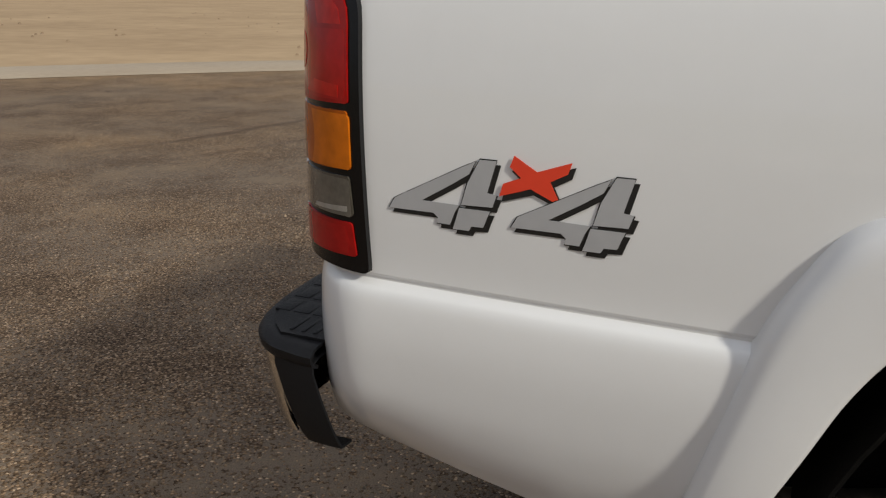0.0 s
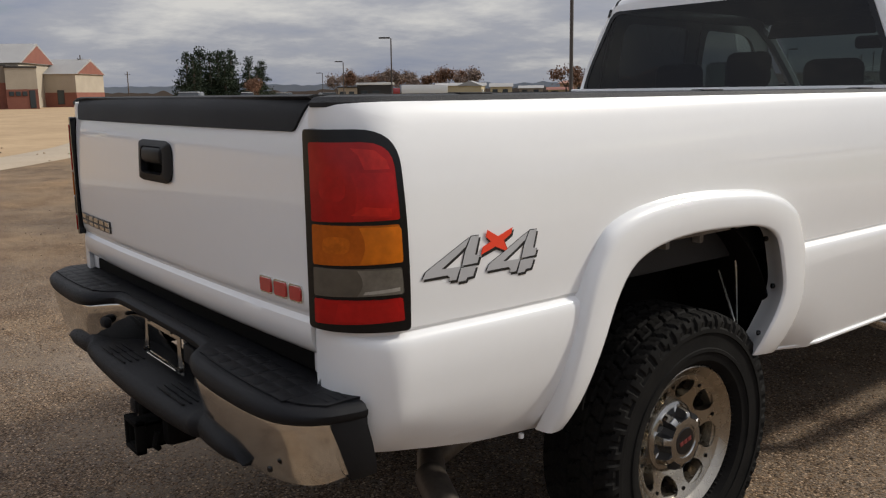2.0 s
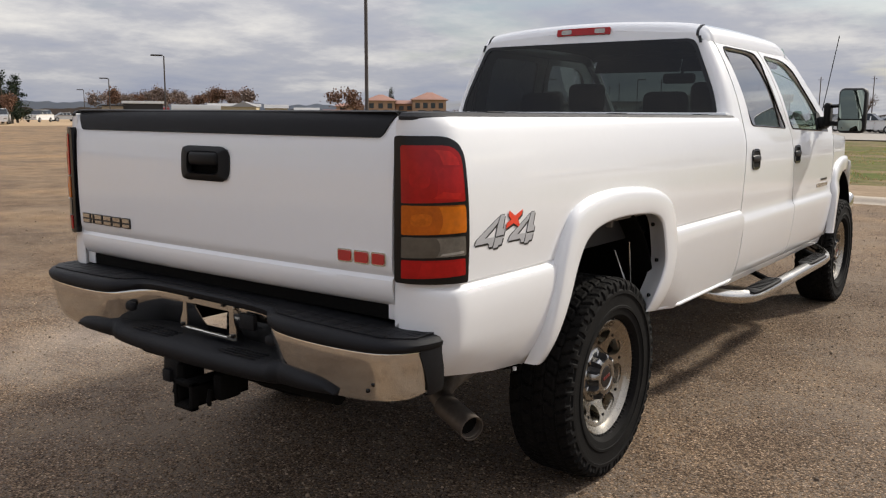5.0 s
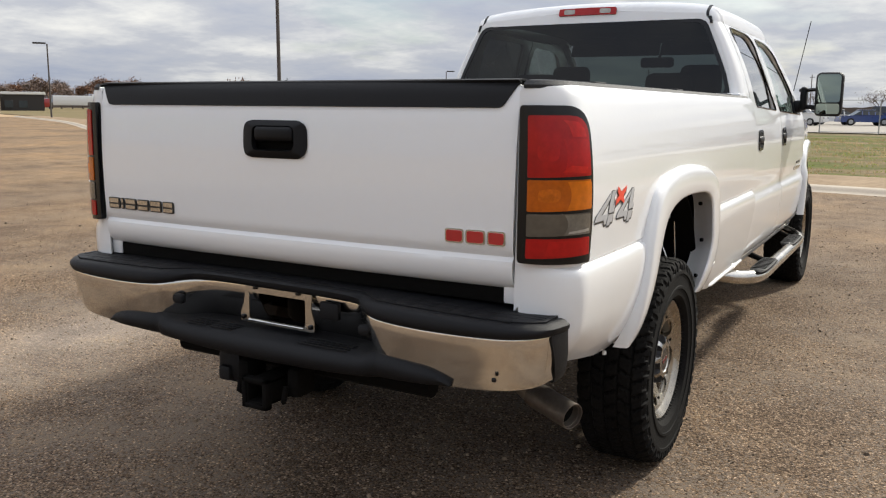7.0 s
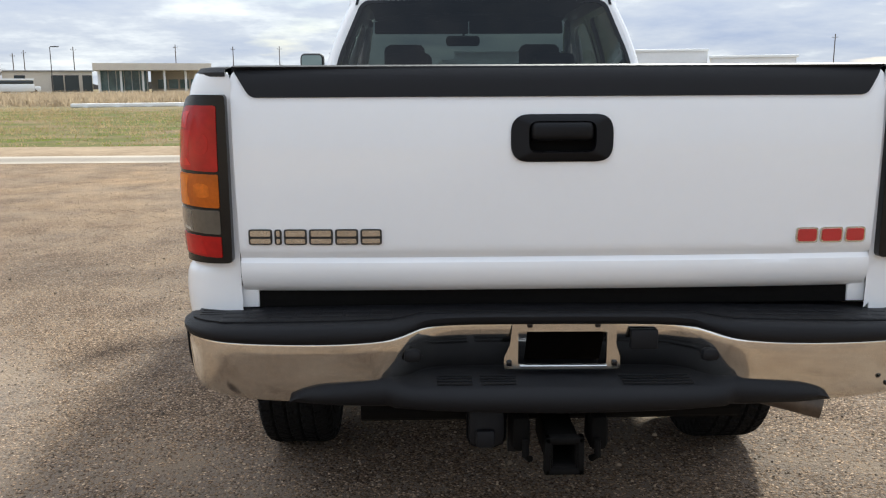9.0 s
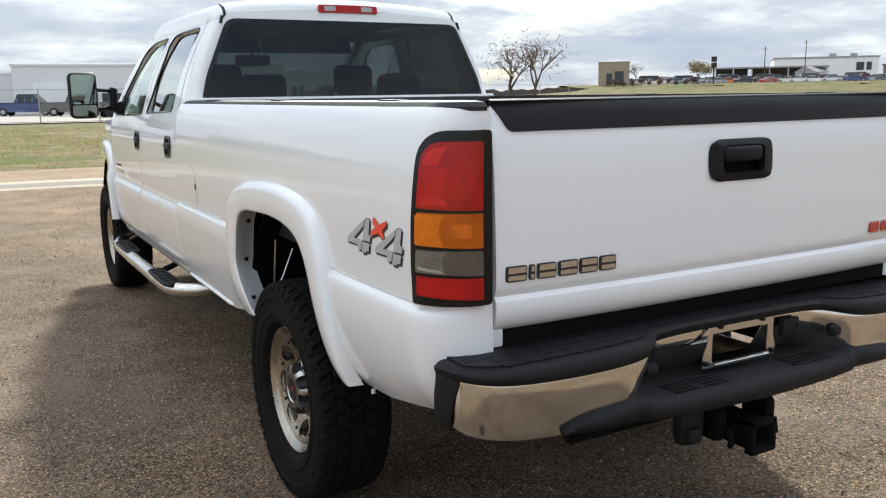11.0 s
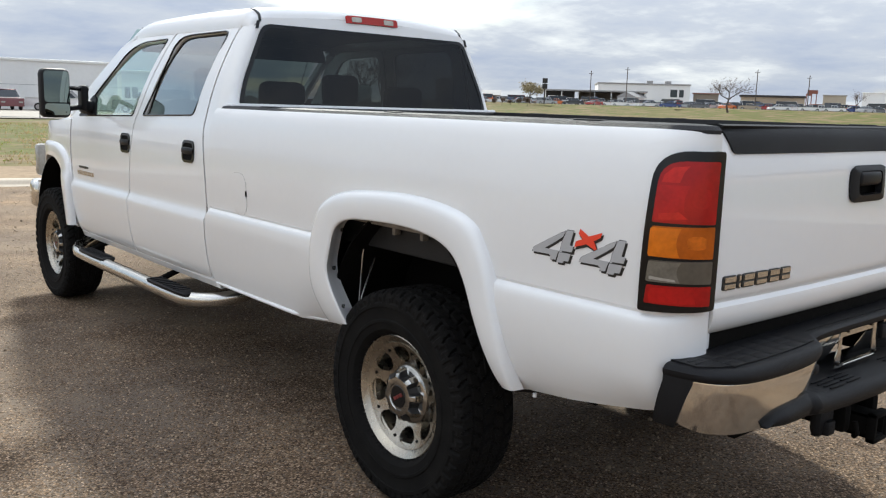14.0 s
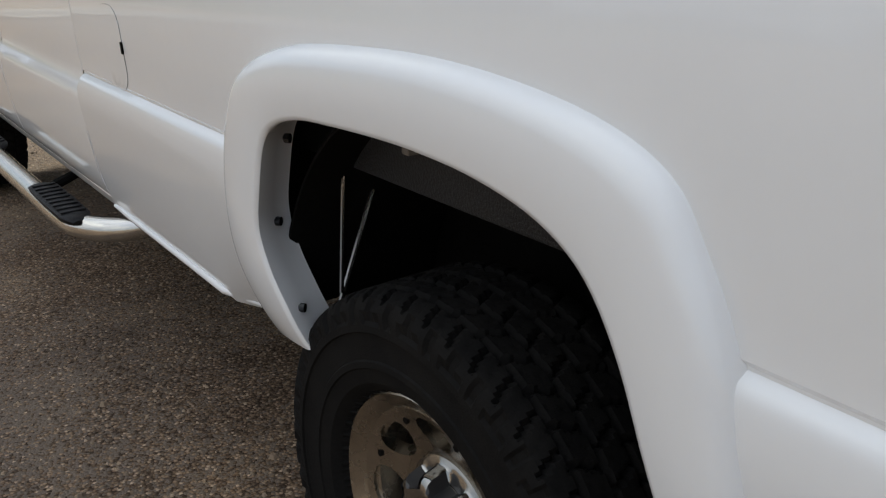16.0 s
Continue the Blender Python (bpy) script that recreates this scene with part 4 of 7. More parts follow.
    for x, r, dp in ((0.050, 0.100, 0.0), (0.066, 0.100, 0.0), (0.070, 0.094, 0.0), (0.073, 0.090, 0.10), (0.076, 0.089, 0.22), (0.104, 0.084, 0.24), (0.113, 0.078, 0.20), (0.118, 0.066, 0.02), (0.119, 0.058, 0.0), (0.119, 0.047, 0.0), (0.115, 0.045, 0.0), (0.115, 0.001, 0.0)):
        row = []
        for k in range(n):
            a = 2 * math.pi * k / n
            s = max(0.0, min(1.0, (math.cos(8 * a) + 0.25) / 0.4))
            rr = r * (1 - dp * s) * 1.12
            row.append((x, rr * math.cos(a), rr * math.sin(a)))
        rows.append(row)
    grid(bm, rows, True)
    # the dark that the chrome flutes mirror is put in as grey plates
    flute_dark = material("flute_reflection_dark", (0.055, 0.055, 0.058), 0.32, metal=0.6, var=0.1, scale=12)
    for k in range(8):
        flute = bmesh.new()
        grid(flute, [[(x + 0.0012, y * 1.012, z * 1.012) for x, y, z in (rows[i][(12 * k + j) % n] for j in range(-4, 5))] for i in range(4, 8)])
        part("hub_flute", flute, flute_dark, w)
    part("hub_cap", bm, material("dull_hub_chrome", (0.40, 0.39, 0.37), 0.16, metal=1.0, var=0.08, scale=12), w, "fluted chrome hub cap", smooth=40)
    bm = bmesh.new()
    revolve(bm, [(0.1155, 0.044), (0.1170, 0.042), (0.1172, 0.001)], 40)
    part("cap_centre", bm, BLACK_GLOSS, w)
    for k in range(3):
        bm = bmesh.new()
        box(bm, 0.1175, -0.020 + 0.020 * k, 0, 0.002, 0.016, 0.014, 0.0005)
        part("cap_mark", bm, material("worn_red_mark", (0.15, 0.022, 0.02), 0.4, var=0.2), w)
    bm = bmesh.new()
    revolve(bm, [(-0.02, 0.001), (-0.02, 0.165), (0.01, 0.165), (0.012, 0.10), (0.012, 0.001)], 40)
    part("brake_disc", bm, RUST, w)
    return w


proto = wheel(False)
proto.matrix_basis = pose(0.812, 1.250, 0.414, 12, 0, 0)
proto.parent = truck
proto.matrix_parent_inverse = truck.matrix_basis.inverted()
for m in (pose(-0.812, 1.250, 0.414, 30, 0, 180), pose(0.800, 5.49, 0.414, 5, 0, 0), pose(-0.800, 5.49, 0.414, 20, 0, 180)):
    copy_thing(proto, m)

# cab
def cab_x(z):
    return lerp_table(CAB_W, z)


def cab_side(u, z, off=0.0):
    """The cab's side skin; it turns in at the rear corner and towards the nose."""
    w = cab_x(z) + off
    if u < 2.86:
        t = min(1.0, (2.86 - u) / 0.20)
        w -= 0.07 * t ** 2.2
    return (w - nose_in(u), u, z)


def nose_in(y):
    """How far the front clip has drawn in from the cab's side at y."""
    return 0.035 * min(1.0, max(0.0, (y - 4.95) / 0.45)) + 0.15 * max(0.0, (y - 5.4) / 0.65) ** 1.7


FARCH_IN = [(4.98, 0.50), (5.00, 0.60), (5.03, 0.72), (5.08, 0.88), (5.14, 0.975), (5.24, 1.03), (5.36, 1.06), (5.50, 1.066), (5.64, 1.06), (5.76, 1.03), (5.85, 0.96), (5.90, 0.88), (5.94, 0.76), (5.97, 0.66), (5.98, 0.60), (5.99, 0.50)]
FARCH_OUT = [(4.90, 0.50), (4.915, 0.62), (4.93, 0.80), (4.95, 0.96), (5.0, 1.065), (5.10, 1.13), (5.26, 1.165), (5.50, 1.175), (5.74, 1.165), (5.90, 1.12), (5.985, 1.05), (6.03, 0.94), (6.06, 0.80), (6.075, 0.68), (6.08, 0.60), (6.085, 0.50)]
R_WIN = rounded([(3.05, 1.425), (3.715, 1.405), (3.54, 1.842), (3.40, 1.856), (2.935, 1.858)], [0.03, 0.02, 0.06, 0.05, 0.06], 6)
F_WIN = rounded([(3.87, 1.40), (4.80, 1.375), (4.22, 1.800), (4.06, 1.838), (3.70, 1.846)], [0.02, 0.02, 0.12, 0.08, 0.03], 6)


DOOR_EDGE = [(2.842, 0.60), (2.842, 0.80), (2.842, 1.00), (2.845, 1.08), (2.853, 1.16), (2.868, 1.24), (2.886, 1.32), (2.900, 1.39), (2.905, 1.44), (2.900, 1.52), (2.886, 1.64), (2.868, 1.77), (2.856, 1.87)]


def rear_pt(x, z):
    s = (z - 1.44) / (1.94 - 1.44)
    return (x, 2.675 + 0.075 * s + 0.028 * (abs(x) / 0.85) ** 2.5, z)


def strip(name, pts, mat, parent, r, sgn, n=6):
    bm = bmesh.new()
    tube(bm, [((p[0]) * sgn, p[1], p[2]) for p in pts], r, n, True)
    return part(name, bm, mat, parent)


for sgn in (1, -1):
    def side(bm):
        return bm if sgn > 0 else mirror_x(bm)
    # rear corner and pillar
    rows = []
    for z in frange(0.60, 1.88, 0.032):
        w, front = cab_x(z), lerp_table([(v, u - 0.014) for u, v in DOOR_EDGE], z)
        y0 = rear_pt(w - 0.05, max(z, 1.44))[1]
        arc = [(w - 0.05 + 0.05 * math.sin(t), y0 + 0.09 * (1 - math.cos(t)), z) for t in frange(-0.02, math.pi / 2, math.pi / 20)]
        rows.append([(w - 0.075, y0 + 0.004, z)] + arc + [(w, y0 + 0.09 + (front - y0 - 0.09) * f, z) for f in (0.35, 0.7, 0.96, 1.0)])
        rows[-1].append((w - 0.02, front + 0.001, z))
    bm = bmesh.new()
    grid(bm, rows)
    part("cab_corner", side(solid(bm, 0.01)), WHITE, truck, smooth=40)
    # doors
    for nm, outl, win, gm, hy in (("rear_door", [(3.30, 0.585), (3.875, 0.585), (3.885, 0.93), (3.80, 1.40), (3.625, 1.86), (3.60, 1.882), (2.90, 1.895)] + DOOR_EDGE[::-1], R_WIN, GLASS_DOOR, 2.965),
                                  ("front_door", [(3.885, 0.585), (4.885, 0.590), (4.925, 0.93), (4.93, 1.36), (4.90, 1.41), (4.34, 1.835), (4.12, 1.885), (3.612, 1.882), (3.64, 1.86), (3.812, 1.40), (3.895, 0.93)], F_WIN, GLASS_SIDE, 3.85)):
        door = group_part(nm, truck)
        bm = sheet([outl, win], lambda u, v: cab_side(u, v), frange(2.85, 4.9, 0.10), frange(0.60, 1.88, 0.022), 0.03)
        part("door_skin", side(bm), WHITE, door, smooth=25)
        bm = sheet([win], lambda u, v: cab_side(u, v, -0.016), (), frange(1.4, 1.85, 0.05))
        part("door_glass", side(bm), gm, door, "tinted door window glass")
        loop = [Vector(cab_side(u, v, 0.0)) for u, v in win + [win[0]]]
        strip("window_seal", loop, BLACK_GLOSS, door, 0.0055, sgn)
        # handle
        hz = 1.238

        def oval(g):
            return rounded([(hy + g, hz - 0.058 + g), (hy + 0.142 - g, hz - 0.058 + g), (hy + 0.146 - g, hz + 0.058 - g), (hy + 0.004 + g, hz + 0.058 - g)], 0.040 - g, 6)
        dh = part("door_handle", side(sheet([oval(0.0), oval(0.014)], lambda u, v: cab_side(u, v, 0.006), (), (), 0.012)), BLACK_GLOSS, door, "black oval door handle with pull bar")
        part("handle_cup", side(sheet([oval(0.010)], lambda u, v: cab_side(u, v, 0.003), (), (), 0.006)), BLACK_MATTE, dh)
        bm = bmesh.new()
        grid(bm, [[(cab_x(hz) + 0.003 + 0.006 * math.sin(math.pi * (0.08 + 0.84 * q)) + 0.006 * math.cos(a), hy + 0.004 + 0.138 * q, hz + 0.004 + (0.015 + 0.004 * math.sin(math.pi * q)) * math.sin(a)) for a in frange(0, 2 * math.pi, math.pi / 6)] for q in frange(0, 1, 0.1)])
        part("handle_grip", side(bm), SATIN_BLACK, dh, smooth=60)
    # dark door gaps
    gap = [(u - 0.006, v) for u, v in DOOR_EDGE]
    strip("door_gap", [cab_side(u, v, -0.012) for u, v in gap], BLACK_MATTE, truck, 0.009, sgn)
    strip("door_gap", [cab_side(u, v, -0.012) for u, v in ((3.88, 0.59), (3.888, 0.93), (3.806, 1.40), (3.63, 1.86))], BLACK_MATTE, truck, 0.009, sgn)
    strip("door_gap", [cab_side(u, v, -0.012) for u, v in ((4.89, 0.60), (4.93, 0.93), (4.935, 1.36))], BLACK_MATTE, truck, 0.009, sgn)
    # rocker sill
    bm = bmesh.new()
    grid(bm, [[(0.905, y, 0.592), (0.908, y, 0.580), (0.900, y, 0.560), (0.892, y, 0.545), (0.884, y, 0.545), (0.80, y, 0.56)] for y in (2.80, 3.4, 4.0, 4.9)])
    part("rocker_sill", side(solid(bm, 0.006)), WHITE, truck)
    # front fender and flare
    oo = [p for p in dense(FARCH_IN) if p[1] >= 0.59]
    fo = [(4.945, 0.60)] + oo + [(6.05, 0.60), (6.29, 0.66), (6.34, 0.95), (6.28, 1.10), (6.16, 1.20), (6.0, 1.262), (5.8, 1.300), (5.55, 1.322), (5.2, 1.338), (4.96, 1.350), (4.94, 0.93)]
    bm = sheet([fo], cab_side, frange(5, 6.4, 0.12), frange(0.62, 1.34, 0.03), 0.012)
    part("front_fender", side(bm), WHITE, truck, smooth=30)
    bm = make_flare(FARCH_OUT, FARCH_IN, lambda z: cab_x(max(z, 0.6) * 0.4 + 0.54), 0.07, fwd=0.0)
    for v in bm.verts:
        v.co.x -= nose_in(v.co.y)
    part("front_flare", side(bm), WHITE, truck, smooth=50)
    bm = bmesh.new()
    rows = []
    for k in range(25):
        a = math.pi * k / 24
        rows.append([(x, 5.49 + 0.48 * math.cos(a), 0.50 + 0.56 * math.sin(a)) for x in (0.90, 0.8, 0.66, 0.52)])
    grid(bm, rows)
    part("front_wheel_well", side(solid(bm, 0.006)), BLACK_MATTE, truck)
    # badge chips on the front door
    for y0, y1, z0, z1, m in ((4.50, 4.82, 0.985, 1.012, STEEL), (4.60, 4.78, 1.030, 1.045, DECAL_BLACK)):
        nn = 8 if m is STEEL else 4
        for k in range(nn):
            a, b = y0 + (y1 - y0) * k / nn, y0 + (y1 - y0) * (k + 0.82) / nn
            bm = sheet([[(a, z0), (b, z0), (b, z1), (a, z1)]], lambda u, v: cab_side(u, v, 0.004), (), (), 0.004)
            part("badge_chip", side(bm), m, truck)
    bm = sheet([rounded([(2.70, 1.445), (2.735, 1.445), (2.735, 1.485), (2.70, 1.485)], 0.004, 2)], lambda u, v: cab_side(u, v, 0.003), (), (), 0.003)
    part("corner_badge", side(bm), STEEL, truck)
    # tow mirror
    mir = group_part("tow_mirror", truck, "black telescopic tow mirror")
    bm = bmesh.new()
    mx = 1.145 if sgn > 0 else 1.172   # the driver's mirror is pulled further out
    box(bm, mx, 4.50, 1.518, 0.178, 0.10, 0.302, 0.035, seg=3)
    part("mirror_housing", side(bm), BLACK_PLASTIC, mir)
    bm = sheet([rounded([(mx - 0.075, 1.462), (mx + 0.075, 1.462), (mx + 0.075, 1.654), (mx - 0.075, 1.654)], 0.025)], lambda x, z: (x, 4.4475 - (x - mx) * 0.02, z), (), (), 0.002)
    part("mirror_glass", side(bm), MIRROR, mir)
    bm = sheet([rounded([(mx - 0.075, 1.384), (mx + 0.075, 1.384), (mx + 0.075, 1.455), (mx - 0.075, 1.455)], 0.018)], lambda x, z: (x, 4.4465 - (x - mx) * 0.10 - (z - 1.41) * 0.1, z), (), (), 0.002)
    part("spotter_glass", side(bm), MIRROR, mir)
    for z0, z1, r in ((1.548, 1.556, 0.013), (1.432, 1.424, 0.017)):
        bm = bmesh.new()
        tube(bm, [(0.945, 4.57, z0), (1.00, 4.55, z0), (1.10, 4.52, z1)], r, 10)
        part("mirror_arm", side(bm), BLACK_GLOSS if z0 > 1.5 else BLACK_PLASTIC, mir)
    bm = bmesh.new()
    box(bm, 0.975, 4.57, 1.490, 0.046, 0.10, 0.165, 0.020, seg=3)
    box(bm, 0.935, 4.62, 1.435, 0.07, 0.16, 0.085, 0.025, seg=3)
    part("mirror_mount", side(bm), BLACK_PLASTIC, mir)
    bm = sheet([rounded([(4.50, 1.385), (4.80, 1.372), (4.62, 1.515), (4.56, 1.50)], [0.02, 0.01, 0.02, 0.02], 4)], lambda u, v: cab_side(u, v, 0.004), (), (), 0.012)
    part("mirror_sail", side(bm), BLACK_PLASTIC, mir)
    # step bar
    sb = group_part("step_bar", truck, "polished tubular step bar with black tread pads")
    pts = dense([(0.58, 2.84, 0.525), (0.74, 2.85, 0.490), (0.87, 2.90, 0.468), (0.955, 3.00, 0.460), (0.99, 3.14, 0.460), (0.995, 3.6, 0.46), (0.995, 4.55, 0.46), (0.97, 4.80, 0.463), (0.90, 4.92, 0.48), (0.75, 4.98, 0.53)], 5)
    bm = bmesh.new()
    tube(bm, [Vector(p) for p in pts], 0.040, 14)
    part("step_tube", side(bm), STEEL, sb, smooth=60)
    for y in (3.24, 4.40):
        bm = bmesh.new()
        grid(bm, [[(0.985 + hw * q, y + yy, 0.500 + 0.006 * (1 - q * q) - dz) for q in frange(-1, 1, 0.25)] for yy, hw, dz in ((-0.25, 0.020, 0.012), (-0.235, 0.036, 0.004), (-0.20, 0.047, 0.0), (0, 0.050, 0.0), (0.20, 0.047, 0.0), (0.235, 0.036, 0.004), (0.25, 0.020, 0.012))])
        tread = part("step_tread", side(solid(bm, 0.016, Vector((0.985 * sgn, y, 0.0)))), BLACK_PLASTIC, sb, "ribbed black step pad", smooth=50)
        for k in range(9):
            bm = bmesh.new()
            box(bm, 0.985, y - 0.18 + 0.045 * k, 0.5075, 0.076, 0.018, 0.005, 0.0015)
            part("tread_rib", side(bm), BLACK_PLASTIC, tread)
        bm = bmesh.new()
        tube(bm, [(0.45, y + 0.24, 0.58), (0.8, y + 0.24, 0.535), (0.97, y + 0.24, 0.47)], 0.018, 8)
        part("step_bracket", side(bm), BLACK_MATTE, sb)
    # antenna
    if sgn > 0:
        strip("radio_antenna", [(0.80, 5.02, 1.30), (0.95, 4.85, 2.05)], BLACK_PLASTIC, truck, 0.003, 1)

# roof: one shell, rolled down into the sides and the rear wall
ROOF_X = [0.0, 0.15, 0.30, 0.42, 0.52, 0.60, 0.64, 0.67, 0.695, 0.713, 0.726, 0.735, 0.742, 0.7455, 0.747]
ROOF_Z = [2.029, 2.028, 2.022, 2.014, 2.006, 1.996, 1.989, 1.981, 1.971, 1.960, 1.947, 1.930, 1.910, 1.890, 1.872]
ROOF_REAR = [(2.90, 0.0), (2.86, -0.001), (2.825, -0.004), (2.80, -0.010), (2.783, -0.018), (2.771, -0.028), (2.764, -0.038), (2.760, -0.048), (2.757, -0.058)]


def roof_pt(x, y, drop=0.0):
    sx = abs(x)
    z = lerp_table(list(zip(ROOF_X, ROOF_Z)), sx)
    w = (z - 1.872) / 0.157
    t = min(1.0, max(0.0, (y - 2.75) / 1.59))
    z -= (0.035 - 0.035 * math.sin(math.pi * (0.15 + 0.7 * t))) * w
    if y > 4.05:
        z -= (0.9 - 0.4 * w) * (y - 4.05) ** 2
    turn = 0.07 * min(1.0, max(0.0, (2.86 - y) / 0.20)) ** 2.2
    bend = 0.028 * (sx / 0.85) ** 2.5 if y < 2.82 else 0.0
    return (math.copysign(sx - turn * sx / 0.752, x), y + bend, z + drop * (0.25 + 0.75 * min(1.0, w * 2.2)))


bm = bmesh.new()
xs = [-x for x in reversed(ROOF_X[1:])] + ROOF_X
grid(bm, [[roof_pt(x, y, d) for x in xs] for y, d in reversed(ROOF_REAR)] + [[roof_pt(x, y) for x in xs] for y in frange(3.0, 4.05, 0.15) + [4.12, 4.2, 4.27, 4.34]])
part("roof", solid(bm, 0.012), WHITE, truck, smooth=60)
for sgn in (1, -1):
    bm = bmesh.new()
    tube(bm, [(sgn * 0.722, 4.24, 1.868), (sgn * 0.745, 4.42, 1.795), (sgn * 0.80, 4.74, 1.60), (sgn * 0.86, 5.08, 1.37)], [0.030, 0.034, 0.038, 0.045], 8)
    part("windshield_pillar", bm, WHITE, truck)


RWIN = rounded([(-0.835, 1.472), (0.835, 1.472), (0.802, 1.60), (0.672, 1.892), (-0.672, 1.892), (-0.802, 1.60)], [0.04, 0.04, 0.05, 0.05, 0.05, 0.05], 6)
RWALL = [(0.868, 1.40), (0.862, 1.44), (0.852, 1.48), (0.814, 1.60), (0.777, 1.70), (0.757, 1.75), (0.703, 1.86), (0.690, 1.885), (0.66, 1.922), (0.3, 1.945)]
bm = sheet([RWALL + [(0, 1.950)] + [(-x, z) for x, z in reversed(RWALL)], RWIN],
           rear_pt, frange(-0.88, 0.88, 0.08), frange(1.42, 1.96, 0.03), 0.02)
part("cab_rear_wall", bm, WHITE, truck, smooth=35)
bm = sheet([RWIN], lambda x, z: tuple(Vector(rear_pt(x, z)) + Vector((0, -0.004, 0))), frange(-0.8, 0.8, 0.1), frange(1.5, 1.9, 0.05))
part("rear_window", bm, GLASS_DARK, truck, "dark privacy rear window glass")
bm = sheet([RWIN, rounded([(-0.812, 1.490), (0.812, 1.490), (0.780, 1.60), (0.655, 1.874), (-0.655, 1.874), (-0.780, 1.60)], 0.045, 6)], lambda x, z: tuple(Vector(rear_pt(x, z)) + Vector((0, -0.007, 0))), (), (), 0.003)
part("window_frit", bm, BLACK_GLOSS, truck)
bm = bmesh.new()
box(bm, 0, 2.69, 1.15, 1.76, 0.02, 0.56, 0.004)
part("cab_rear_lower_wall", bm, WHITE, truck)
# third brake light
br = group_part("high_brake_light", truck)


def brk(x0, x1, z0, z1, off):
    return sheet([rounded([(x0, z0), (x1, z0), (x1, z1), (x0, z1)], 0.008, 3)], lambda x, z: (x, 2.752 + (z - 1.94) * 0.25 - off, z - 0.028 * (abs(x) / 0.6) ** 2), frange(x0, x1, 0.05), (), 0.010)


part("brake_lens", brk(-0.172, 0.172, 1.938, 1.978, 0.012), RED_LENS, br, "red and clear high brake light")
for s in (-1, 1):
    a, b = sorted((s * 0.075, s * 0.140))
    part("cargo_lens", brk(a, b, 1.945, 1.971, 0.015), CLEAR_HOT, br)
# windshield, hood, nose
bm = bmesh.new()
grid(bm, [[(x * (0.70 + 0.14 * s), 4.34 + 0.74 * s + 0.10 * (1 - (x) ** 2) * (0.5 + 0.5 * s), 1.935 - 0.565 * s + 0.03 * (1 - x * x)) for x in frange(-1, 1, 0.1)] for s in frange(0, 1, 0.125)])
part("windshield", bm, GLASS_WIND, truck)
bm = bmesh.new()
HOOD_Z = [(4.92, 1.392), (5.3, 1.388), (5.6, 1.376), (5.8, 1.358), (6.0, 1.318), (6.12, 1.275), (6.22, 1.215), (6.30, 1.13), (6.34, 1.04)]
grid(bm, [[(x * (0.938 - nose_in(y)), y, z - 0.045 * abs(x) ** 3 - 0.03 * abs(x) ** 12) for x in frange(-1, 1, 0.0625)] for y, z in dense(HOOD_Z, 2)])
part("hood", solid(bm, 0.012), WHITE, truck, smooth=50)
bm = bmesh.new()
box(bm, 0, 6.34, 0.98, 1.36, 0.06, 0.30, 0.03)
part("grille", bm, BLACK_GLOSS, truck)
bm = bmesh.new()
box(bm, 0, 6.38, 0.70, 1.68, 0.14, 0.24, 0.05, seg=3)
part("front_bumper", bm, CHROME, truck)
for s in (-1, 1):
    bm = bmesh.new()
    box(bm, s * 0.70, 6.31, 0.98, 0.22, 0.08, 0.26, 0.03)
    part("headlamp", bm, CLEAR_HOT, truck)
    seam = [(0.702, rear_pt(0.702, 1.866)[1] - 0.001, 1.866), (0.692, rear_pt(0.692, 1.905)[1] - 0.001, 1.905)] + [roof_pt(0.690 - 0.002 * k, y, d) for k, (y, d) in enumerate(reversed(ROOF_REAR[1:]))]
    bm = bmesh.new()
    grid(bm, [[(s * (x + w), y - h * (1.0 - k / 12), z + h * k / 10) for w, h in ((-0.008, -0.002), (-0.0065, 0.004), (0.0, 0.005), (0.0065, 0.004), (0.008, -0.002))] for k, (x, y, z) in enumerate(seam)])
    part("roof_seam", bm, BLACK_GLOSS, truck, smooth=60)
# interior
bm = bmesh.new()
box(bm, 0, 4.78, 1.20, 1.5, 0.36, 0.34, 0.06, seg=3)
part("dashboard", bm, CLOTH, truck)
bm = bmesh.new()
box(bm, 0, 2.78, 1.05, 1.66, 0.10, 0.72, 0.03)
part("cab_back_trim", bm, CLOTH, truck)
bm = bmesh.new()
grid(bm, [[roof_pt(x, y)[:2] + (roof_pt(x, y)[2] - 0.05,) for x in frange(-0.68, 0.68, 0.17)] for y in frange(2.80, 4.25, 0.145)])
part("headliner", bm, material("headliner_cloth", (0.09, 0.085, 0.078), 0.95), truck)


def seat(x, y, wd, top, head):
    st = group_part("seat", truck, "dark cloth cab seat with headrest")
    bm = bmesh.new()
    box(bm, x, y, (0.98 + top) / 2, wd, 0.14, top - 0.98, 0.05, Matrix.Rotation(radians(-10), 3, "X"), 3)
    part("seat_back", bm, CLOTH, st)
    bm = bmesh.new()
    box(bm, x, y + 0.27, 0.97, wd, 0.50, 0.16, 0.05, seg=3)
    part("seat_cushion", bm, CLOTH, st)
    for hx in head:
        bm = bmesh.new()
        box(bm, hx, y - 0.10, top + 0.095, 0.27, 0.10, 0.20, 0.045, seg=3)
        part("headrest", bm, CLOTH, st)
        bm = bmesh.new()
        for d in (-0.06, 0.06):
            tube(bm, [(hx + d, y - 0.08, top - 0.03), (hx + d, y - 0.10, top + 0.05)], 0.007, 6)
        part("headrest_post", bm, STEEL, st)


